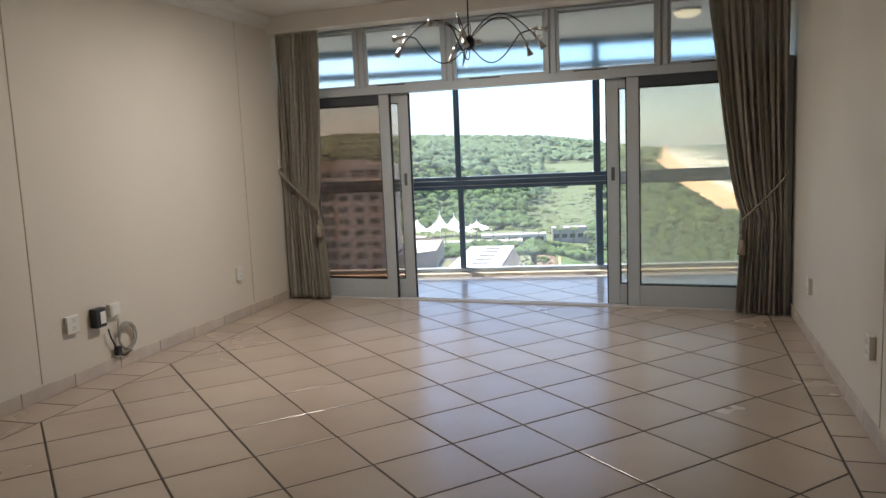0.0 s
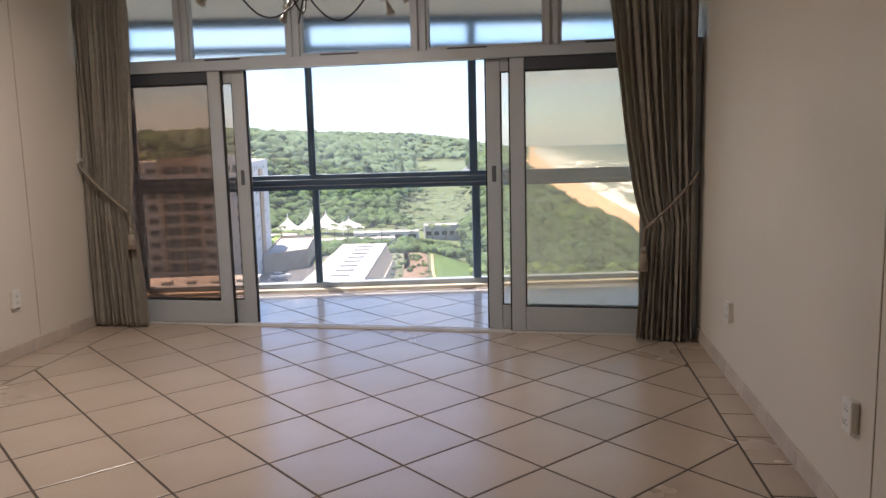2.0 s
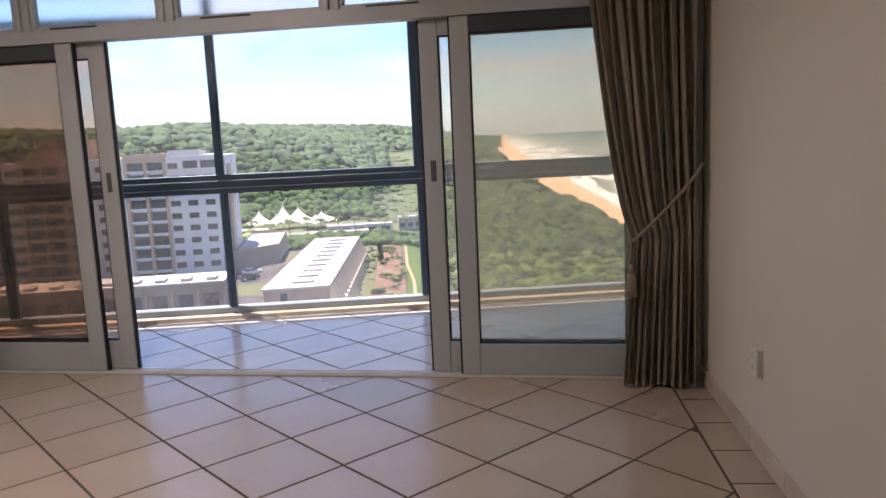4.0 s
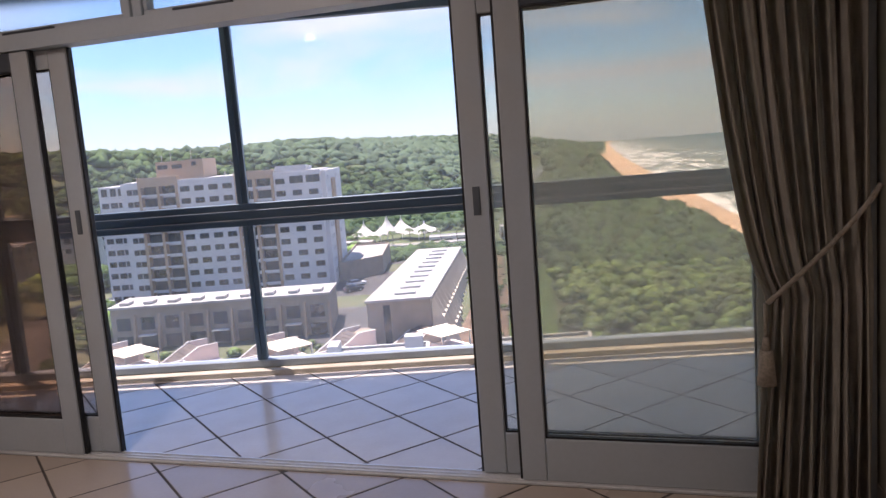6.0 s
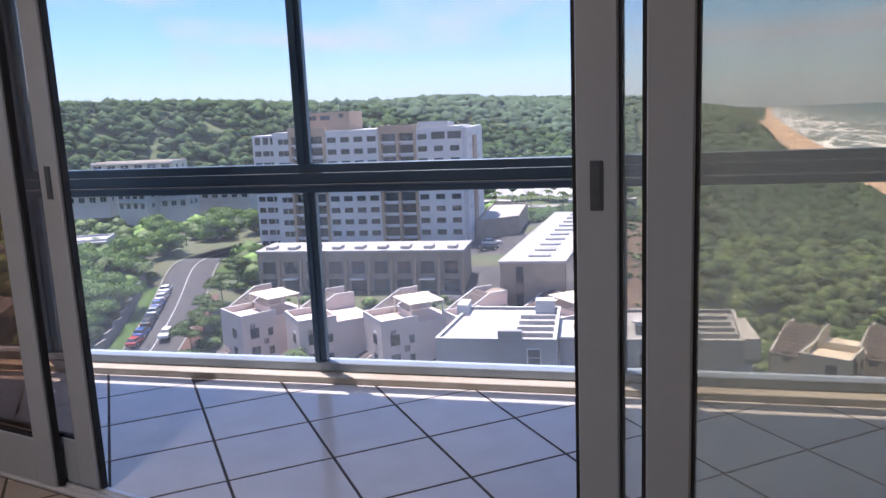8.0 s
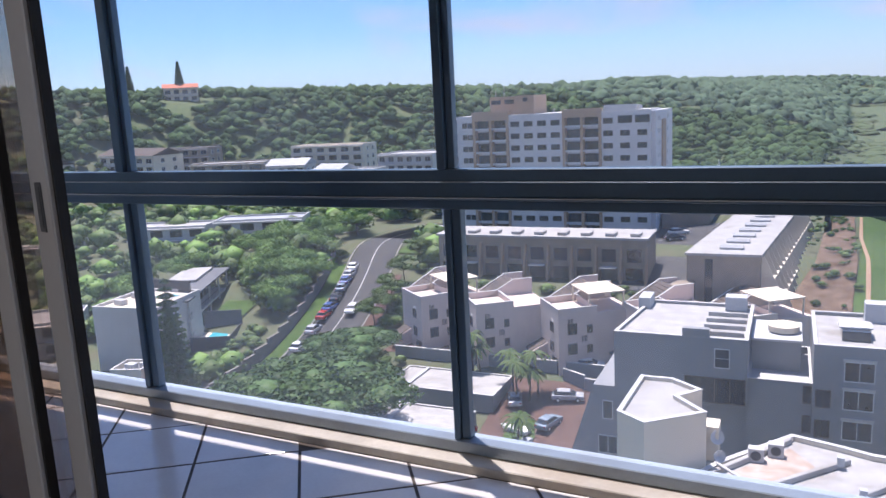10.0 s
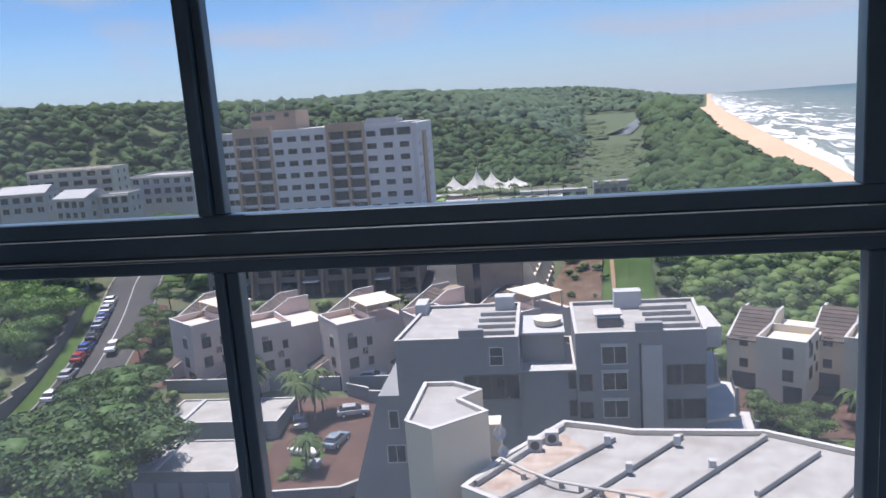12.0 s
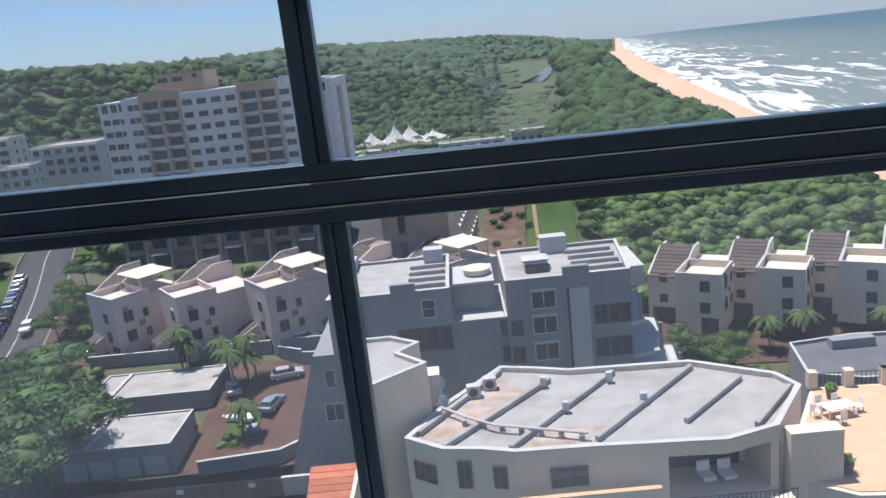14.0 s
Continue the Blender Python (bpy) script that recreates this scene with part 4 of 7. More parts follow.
ROOF_RUST = mat("rust_stained_roof", (0.42, 0.36, 0.31), 0.8, var=0.2, size=0.9, bump=0.3, tone=(0.30, 0.22, 0.17), stain=(0.20, 0.12, 0.08), depth=0.02)
ROOF_BROWN = mat("dark_brown_roof_tile", (0.085, 0.065, 0.055), 0.85, var=0.18, size=1.0, fine=10, bump=0.5, island=0.15, depth=0.03)
ROOF_RED = mat("terracotta_roof_tile", (0.45, 0.14, 0.07), 0.8, var=0.15, size=0.7, bump=0.5, island=0.2, depth=0.02)
ROOF_GREY = mat("grey_sheet_roof", (0.33, 0.34, 0.35), 0.6, var=0.1, size=3, bump=0.2)
ROOF_DARK = mat("dark_bitumen_roof", (0.12, 0.125, 0.135), 0.85, var=0.15, size=3, bump=0.3)
CAP = mat("white_parapet_cap", (0.46, 0.45, 0.435), 0.7, var=0.06, size=1.5)
TERRACE = mat("peach_terrace_tile", (0.62, 0.40, 0.25), 0.8, var=0.08, size=1.5, fine=20, bump=0.2, depth=0.01)
W_FRAME = mat("window_frame_white", (0.62, 0.62, 0.62), 0.5, var=0.05, size=0.6, bump=0.0)
W_FRAME_DK = mat("window_frame_brown", (0.10, 0.075, 0.06), 0.5, var=0.1, size=0.6, bump=0.0)
# Window glass; also the dark of shaded openings in the townhouse walls.
W_PANE = mat("dark_pane_and_opening_shade", (0.030, 0.036, 0.045), 0.12, var=0.3, size=2.0, bump=0.0, rand=0.5, spec=0.6)
SAIL = mat("white_canvas", (0.80, 0.79, 0.76), 0.9, var=0.04, size=2, bump=0.1)
POOL = mat("turquoise_pool_water", (0.07, 0.42, 0.50), 0.08, var=0.1, size=1.2, bump=0.1)
WOOD = mat("weathered_wood", (0.24, 0.17, 0.12), 0.85, var=0.2, size=0.6, fine=10, bump=0.4, rand=0.15, depth=0.01)
RAIL = mat("dark_railing", (0.05, 0.05, 0.055), 0.6, metal=0.3, var=0.1, size=0.4, bump=0.0)
WINDOW_CACHE = {}


def window(parent, m, w, h, frame_mat=None, bars=1, depth=0.10, t=0.07, rows=0, name="window"):
    """A framed pane that faces local -y, its foot centre at m."""
    key = (round(w, 2), round(h, 2), frame_mat.name if frame_mat else "", bars, depth, rows)
    if key not in WINDOW_CACHE:
        bm = bmesh.new()
        b_box(bm, (-w / 2, -depth, 0), (-w / 2 + t, 0.0, h))
        b_box(bm, (w / 2 - t, -depth, 0), (w / 2, 0.0, h))
        b_box(bm, (-w / 2 + t, -depth, 0), (w / 2 - t, 0.0, t))
        b_box(bm, (-w / 2 + t, -depth, h - t), (w / 2 - t, 0.0, h))
        for k in range(bars):
            x = -w / 2 + w * (k + 1) / (bars + 1)
            b_box(bm, (x - t * 0.4, -depth * 0.8, t), (x + t * 0.4, 0.0, h - t))
        for k in range(rows):
            z = h * (k + 1) / (rows + 1)
            b_box(bm, (-w / 2 + t, -depth * 0.7, z - t * 0.3), (w / 2 - t, 0.0, z + t * 0.3))
        f = mesh_of("window", bm, frame_mat or W_FRAME)
        bm = bmesh.new()
        b_box(bm, (-w / 2 + t, -depth * 0.4, t), (w / 2 - t, -depth * 0.1, h - t))
        WINDOW_CACHE[key] = (f, mesh_of("pane", bm, W_PANE))
    f, p = WINDOW_CACHE[key]
    ob = shared(name, f, parent, m)
    shared("pane", p, ob)
    return ob


def slab_house(parent, poly, z0, z1, wall_mat, roof_mat, parapet=0.45, thick=0.25, cap=True):
    """A flat-roofed block: walls with a parapet, a roof deck and a capping."""
    bm = bmesh.new()
    b_prism(bm, poly, z0, z1 - parapet - 0.05)
    inn = inset(poly, thick)
    n = len(poly)
    lo = [bm.verts.new((x, y, z1 - parapet - 0.049)) for x, y in poly]
    hi = [bm.verts.new((x, y, z1)) for x, y in poly]
    hi2 = [bm.verts.new((x, y, z1)) for x, y in inn]
    lo2 = [bm.verts.new((x, y, z1 - parapet - 0.049)) for x, y in inn]
    for i in range(n):
        j = (i + 1) % n
        bm.faces.new((lo[i], lo[j], hi[j], hi[i]))
        bm.faces.new((hi[i], hi[j], hi2[j], hi2[i]))
        bm.faces.new((hi2[i], hi2[j], lo2[j], lo2[i]))
    wall = part("wall", bm, wall_mat, parent)
    bm = bmesh.new()
    b_prism(bm, inset(poly, thick + 0.002), z1 - parapet - 0.045, z1 - parapet)
    deck = part("roof", bm, roof_mat, parent)
    if cap:
        bm = bmesh.new()
        o, i2 = inset(poly, -0.04), inset(poly, thick + 0.03)
        for i in range(n):
            j = (i + 1) % n
            q = [o[i], o[j], i2[j], i2[i]]
            b_prism(bm, q, z1 + 0.003, z1 + 0.06)
        part("parapet_cap", bm, CAP, wall)
    return wall, deck


def place(u, v, z, turn=0):
    return E @ pose(u, v, z, 0, 0, turn)


# ---------------------------------------------------------------- tower block
def tower():
    ob = thing("tower_block", place(0, 165, -33), "tall lilac-white apartment tower with two tan balcony bays", "apartment building")
    G = 33.0                              # local zero is 33 m below the eye's floor
    top = -1.5 + G
    bm = bmesh.new()
    for a, b in ((-70.2, -66.3), (-57.6, -45.2), (-36.6, -26.3)):
        b_box(bm, (a, 0, 4.2), (b, 14, top))
    b_box(bm, (-76.5, 3.0, 4.2), (-70.2005, 22, top - 0.5))
    b_box(bm, (-66.3, 1.6, 4.2), (-57.6, 13.9, top - 0.6))
    b_box(bm, (-45.2, 1.6, 4.2), (-36.6, 13.9, top - 0.6))
    b_box(bm, (-70.1, 14.0005, 4.2), (-26.4, 30, top - 0.4))
    b_box(bm, (-26.2995, 1.2, 0), (-25.4, 26, top - 0.3))
    wall = part("wall", bm, T_WHITE, ob)
    bm = bmesh.new()
    b_box(bm, (-76, 2.5, 0.5), (-26.6, 28, 4.19))
    part("ground_floor", bm, T_BROWN, ob, "brown recessed ground floor")
    for k in range(9):
        box("column", (-70 + k * 5.4, 0.2, 0.5), (-69.3 + k * 5.4, 2.4, 4.19), T_TAN, ob)
    box("canopy", (-76, -0.6, 3.75), (-26, 2.2, 4.1), T_TAN, ob)
    rows = [-3.5 - 2.66 * k + G for k in range(10)]
    for a, b, hi in ((-66.3, -57.6, top + 1.0), (-45.2, -36.6, top + 0.75)):
        bm = bmesh.new()
        w = 0.62
        for x in (a, (a + b) / 2 - w / 2, b - w):
            b_box(bm, (x, -0.35, 4.2), (x + w, 1.59, hi))
        b_box(bm, (a + w + 0.001, -0.34, rows[0] + 0.95), ((a + b) / 2 - w / 2 - 0.001, 1.58, hi - 0.001))
        b_box(bm, ((a + b) / 2 + w / 2 + 0.001, -0.34, rows[0] + 0.95), (b - w - 0.001, 1.58, hi - 0.001))
        bay = part("balcony_bay", bm, T_TAN, ob, "tan painted bay of stacked balconies")
        span = (b - a) / 2 - 1.5 * w
        for z in rows:
            for c in (a + w + span / 2, b - w - span / 2):
                box("balustrade", (c - span / 2 + 0.003, -0.25, z - 1.15), (c + span / 2 - 0.003, -0.08, z - 0.72), T_WHITE, bay)
                window(bay, pose(c, 1.55, z - 0.95), span - 0.02, 1.95, W_FRAME_DK, 1, name="balcony_door")
    for xs_ in ((-68.3, -67.0), (-56.1, -53.0, -49.9, -46.8), (-35.2, -31.6, -28.0)):
        for x in xs_:
            for i, z in enumerate(rows):
                big = i == 0 and x in (-31.6, -28.0)
                window(wall, pose(x, 0, z - 0.6), 3.0 if big else (1.15 if x < -66 else 2.05), 1.6 if big else 1.2, W_FRAME_DK, 1)
    for x in (-75.2, -73.2, -71.4):
        for i, z in enumerate(rows):
            window(wall, pose(x, 3.0, z - 0.6), 1.6 if i else 1.3, 1.2 if i else 1.7, W_FRAME_DK, 1)
    bm = bmesh.new()
    b_box(bm, (-25.3995, 9, 4), (-25.0, 13.5, top - 2.3))
    part("stair_strip", bm, T_TAN, wall, "tan vertical strip on the end wall")
    for z in rows:
        for y in (4.0, 6.5, 18.0):
            window(wall, pose(-25.4, y, z - 0.5, 0, 0, 90), 0.9, 1.1, W_FRAME, 0)
    slab = bmesh.new()
    b_box(slab, (-70, 0.3, top + 0.002), (-57.65, 13.6, top + 0.12))
    b_box(slab, (-57.59, 0.3, top + 0.002), (-45.25, 13.6, top + 0.12))
    b_box(slab, (-36.55, 0.3, top + 0.002), (-26.4, 13.6, top + 0.12))
    part("roof", slab, CAP, ob)
    bm = bmesh.new()
    b_box(bm, (-63.0, 3, top + 0.125), (-56.2, 12, 2.7 + G))
    b_box(bm, (-56.1995, 2, top + 0.125), (-52.2, 12, 2.8 + G))
    lift = part("lift_house", bm, T_TAN, ob, "tan lift house on the roof")
    for x in (-61.5, -58.3):
        window(lift, pose(x, 3, 1.0 + G), 2.3, 0.95, W_FRAME_DK, 1)
    window(lift, pose(-54.2, 2, 1.4 + G), 1.1, 0.9, W_FRAME_DK, 0)
    for x, h in ((-62.6, 1.6), (-60.5, 2.4), (-55.9, 2.0)):
        bm = bmesh.new()
        b_tube(bm, [(x, 6, 2.69 + G), (x, 6, 2.7 + G + h)], 0.06, 6)
        part("mast", bm, CAP, lift)
    bm = bmesh.new()
    b_side(bm, ((1, top + 0.125), (9, top + 0.125), (9, top + 0.9), (1, top + 1.3)), -36.2, -29.5)
    part("roof_plant", bm, T_PALE, ob)
    bm = bmesh.new()
    for x in (-47.5, -36.5, -29.2):
        b_tube(bm, [(x, 0.5, top + 0.1), (x + 0.5, 0.5, top + 1.0)], 0.14, 6)
    part("roof_vent", bm, CAP, ob)


tower()


# ---------------------------------------------------------------- long terrace before the tower
def terrace_row():
    ob = thing("terrace_row", place(0, 130, -31), "brown brick terrace of flats with arched windows and white roof boxes", "terraced house")
    h = 8.2
    bm = bmesh.new()
    b_box(bm, (-60.2, 0, 0), (-21.2, 9, h))
    wall = part("wall", bm, T_BROWN, ob)
    bm = bmesh.new()
    b_box(bm, (-60.5, -0.5, h + 0.002), (-21, 9.3, h + 0.35))
    part("roof", bm, ROOF_W, ob)
    n = 9
    for k in range(n):
        x = -58.0 + k * 4.32
        window(wall, pose(x, 0, 4.2), 2.5, 2.3, W_FRAME_DK, 1, rows=1)
        window(wall, pose(x, 0, 0.6), 2.9, 2.6, W_FRAME_DK, 1)
        bm = bmesh.new()
        b_side(bm, ((-1.9, 0), (-0.003, 0), (-0.003, h - 1.2), (-0.5, h - 1.2)), x + 2.0, x + 2.32)
        part("buttress", bm, T_TAN, ob)
        box("roof_box", (x - 0.8, 0.8, h + 0.352), (x + 0.9, 3.4, h + 0.95), ROOF_W, ob, bev=0.1)
        if k % 3 == 1:
            box("awning", (x - 1.4, -1.6, 3.3), (x + 1.4, -0.02, 3.42), CAP, ob)


terrace_row()


# ---------------------------------------------------------------- wedge-shaped block with raking fins
def wedge_block():
    ob = thing("wedge_block", place(0, 116.5, -31.5), "brown wedge-shaped block with skylit flat roof and raking fins", "building")
    P = [(-13.2, 0), (-3.0, 0), (3.2, 57), (-6.6, 58)]
    bm = bmesh.new()
    b_prism(bm, P, 0, 9.15)
    wall = part("wall", bm, T_BROWN, ob)
    bm = bmesh.new()
    b_prism(bm, inset(P, -0.25), 9.152, 9.5)
    part("roof", bm, ROOF_W, ob, "pale weathered roof deck")
    for k in range(10):
        f = 0.07 + k * 0.093
        x, y = -13.2 + 6.6 * f + 5.6, 58 * f
        bm = bmesh.new()
        b_side(bm, ((-0.9, 9.502), (0.9, 9.502), (0.9, 10.0), (-0.5, 10.15), (-0.9, 9.8)), x - 1.7, x + 1.7, pose(0, y, 0))
        part("skylight", bm, ROOF_GREY, ob)
    for k in range(17):
        f = 0.02 + k * 0.06
        x, y = -3.0 + 6.2 * f, 57 * f
        bm = bmesh.new()
        b_prism(bm, [(x + 0.02, y - 0.14), (x + 4.4, y - 0.14), (x + 4.4, y + 0.14), (x + 0.02, y + 0.14)], 0, 9.1, top=[(x + 0.02, y - 0.14), (x + 0.35, y - 0.14), (x + 0.35, y + 0.14), (x + 0.02, y + 0.14)])
        part("fin", bm, T_CREAM, ob, "raking concrete fin")
    for z in (2.6, 5.4):
        w = 3.9 * (1 - z / 9.1)
        bm = bmesh.new()
        b_prism(bm, [(-2.7, 1), (-2.7 + w, 1), (3.2 + w, 56), (3.2, 56)], z, z + 0.25)
        part("balcony_slab", bm, T_CREAM, ob)
    bm = bmesh.new()
    b_box(bm, (-10.6, -0.12, 2.0), (-9.5, -0.002, 8.6))
    part("stair_glazing", bm, W_PANE, wall, "narrow glazed stair strip")
    bm = bmesh.new()
    b_side(bm, ((-6, 0), (-0.003, 0), (-0.003, 5.2), (-2.5, 4.2), (-6, 2.2)), -16.5, -12)
    part("annex", bm, T_BROWN, ob)
    back = thing("brown_hall", place(-19, 172, -30), "brown flat-roofed hall beside the lane", "building")
    slab_house(back, [(-6, 0), (3.4, 8), (3.4, 34), (-6, 34)], 0, 6.6, T_BROWN, ROOF_W, cap=False)


wedge_block()


# ---------------------------------------------------------------- townhouses
def townhouse(label, group, wall_mat, deck_mat, size=(5.9, 6.6, 9.6), awning=True, name="townhouse", rise=1.5):
    """A house with a boxed front bay, a tiled lean-to roof and stepped parapets. Local: bay's near corner at 0, front along x to -w and depth along y."""
    w, d, h = size
    ob = thing(name, Matrix(), label, "townhouse", group)
    wall, deck = slab_house(ob, [(-w, 0), (0, 0), (0, d), (-w, d)], 0, h, wall_mat, deck_mat, 0.9, 0.25, True)
    bm = bmesh.new()                      # main body behind and beside the bay
    x0, x1 = -w - 4.6, 0.0
    b_box(bm, (x0, 3.0, 0), (-w - 0.002, d + 5.5, h - 1.7))
    b_box(bm, (-w - 0.001, d + 0.002, 0), (x1, d + 5.5, h - 0.9))
    body = part("rear_wing", bm, wall_mat, ob)
    bm = bmesh.new()                      # lean-to roof in courses of tiles
    n = 9
    for k in range(n):
        y0, y1 = 2.6 + (d - 0.2) * k / n, 2.6 + (d - 0.2) * (k + 1) / n + 0.06
        za, zb = h - 1.65 + 2.9 * k / n, h - 1.65 + 2.9 * (k + 1) / n
        b_side(bm, ((y0, za), (y1, zb), (y1, zb + 0.12), (y0, za + 0.16)), x0 + 0.28, -w - 0.05)
    part("lean_to_roof", bm, ROOF_BROWN, ob, "dark brown tiled lean-to roof")
    for x in (x0, -w - 0.02):             # sloping parapet walls either side of the roof
        bm = bmesh.new()
        b_side(bm, ((2.9, h - 3.2), (d + 5.4, h - 3.2), (d + 5.4, h + rise), (d + 2.4, h + rise), (2.9, h - 1.35)), x, x + 0.27)
        fin = part("parapet_wall", bm, wall_mat, ob)
        bm = bmesh.new()
        b_side(bm, ((2.85, h - 1.347), (d + 2.4, h + rise + 0.003), (d + 5.45, h + rise + 0.003), (d + 5.45, h + rise + 0.06), (d + 2.38, h + rise + 0.06), (2.85, h - 1.29)), x - 0.03, x + 0.30)
        part("parapet_cap", bm, CAP, fin)
    if awning:
        bm = bmesh.new()
        b_box(bm, (-w + 0.4, d - 1.0, h + 1.55), (-0.5, d + 4.6, h + 1.7))
        roof = part("pergola_roof", bm, T_CREAM, ob, "cream flat pergola roof")
        for x in (-w + 0.6, -0.7):
            for y in (d - 0.8, d + 4.4):
                box("post", (x - 0.09, y - 0.09, h - 0.94), (x + 0.09, y + 0.09, h + 1.549), T_CREAM, roof)
    for z in (2.9, 5.8):
        window(wall, pose(-w * 0.35, 0, z), 1.3, 1.5, W_FRAME_DK, 1, rows=1)
        window(wall, pose(0, d * 0.35, z, 0, 0, 90), 1.4, 1.6, W_FRAME_DK, 1)
        window(wall, pose(0, d * 0.8, z, 0, 0, 90), 0.8, 1.2, W_FRAME_DK, 0)
        window(body, pose(-w - 2.4, 3.0, z), 1.1, 1.2, W_FRAME_DK, 1)
        window(wall, pose(-w, d * 0.45, z, 0, 0, -90), 0.9, 1.2, W_FRAME_DK, 1)
    bm = bmesh.new()                      # arched head over the upper window
    for k in range(7):
        a0, a1 = math.pi * k / 7, math.pi * (k + 1) / 7
        c = -w * 0.35
        b_prism(bm, [(c + 0.56 * math.cos(a1), 0.56 * math.sin(a1)), (c + 0.56 * math.cos(a0), 0.56 * math.sin(a0)), (c + 0.47 * math.cos(a0), 0.47 * math.sin(a0)), (c + 0.47 * math.cos(a1), 0.47 * math.sin(a1))][::-1], 0.0, 0.08, pose(0, -0.0, 7.152, 90, 0, 0))
    bmesh.ops.recalc_face_normals(bm, faces=bm.faces)
    part("arch_moulding", bm, W_FRAME, wall)
    # No hole in the wall: a dark slab paints the garage's inner shade.
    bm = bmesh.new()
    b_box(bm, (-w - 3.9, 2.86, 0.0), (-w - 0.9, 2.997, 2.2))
    part("garage_opening", bm, W_PANE, body, "dark panel drawn as the shade inside the garage opening")
    if wall_mat is T_PINK:
        bm = bmesh.new()                      # low porch with its own lean-to roof
        b_side(bm, ((-2.6, 0), (-0.003, 0), (-0.003, 3.6), (-2.6, 2.5)), -w + 0.4, -w + 3.0)
        porch = part("porch", bm, wall_mat, ob)
        bm = bmesh.new()
        b_side(bm, ((-2.65, 2.50), (-0.01, 3.62), (-0.01, 3.74), (-2.65, 2.62)), -w + 0.62, -w + 2.78)
        part("porch_roof", bm, ROOF_BROWN, porch, "dark brown tiled porch roof")
    # Likewise a flat dark slab for the shade of the carport.
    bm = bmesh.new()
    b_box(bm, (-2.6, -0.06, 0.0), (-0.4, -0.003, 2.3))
    part("carport_opening", bm, W_PANE, wall, "dark panel drawn as the shade inside the carport opening")
    # Slits are dark strips on the wall, shade given as colour.
    for y, z in ((1.4, 7.2), (d * 0.6, 4.6)):
        bm = bmesh.new()
        for k in range(4):
            b_box(bm, (0.003, y + 0.22 * k, z), (0.05, y + 0.22 * k + 0.1, z + 0.9))
        part("slit_vent", bm, W_PANE, wall, "narrow dark strips drawn as the shade in slit openings")
    return ob


first = townhouse("pinkish cream three-storey townhouse with terrace and brown lean-to roof", "pink townhouses along the court", T_PINK, T_PINK, (7.4, 5.8, 9.6))
first.matrix_basis = place(-28.3, 99.4, -36.9, -53)
plain = townhouse("pinkish cream three-storey townhouse with an open roof terrace", "pink townhouses along the court", T_PINK, T_PINK, (7.4, 5.8, 9.6), False)
plain.matrix_basis = place(-40.6, 99.2, -36.9, -53)
for ob, u, v, z, a in ((first, -50.6, 101.6, -36.9, -40), (plain, -16.4, 100.5, -37.0, -53), (first, -5.0, 103.0, -37.5, -53)):
    copy_thing(ob, place(u, v, z, a))
second = townhouse("cream three-storey townhouse with roof terrace beside the dune scrub", "cream townhouses by the dune", T_CREAM, T_CREAM, (5.9, 6.6, 8.2), False, rise=0.9)
second.matrix_basis = place(31.4, 93.4, -38.2, -31.5)
for u, v, a in ((41.4, 92.0, -31.5), (51.6, 91.2, -31.5), (61.5, 90.2, -31.5)):
    copy_thing(second, place(u, v, -38.2, a))


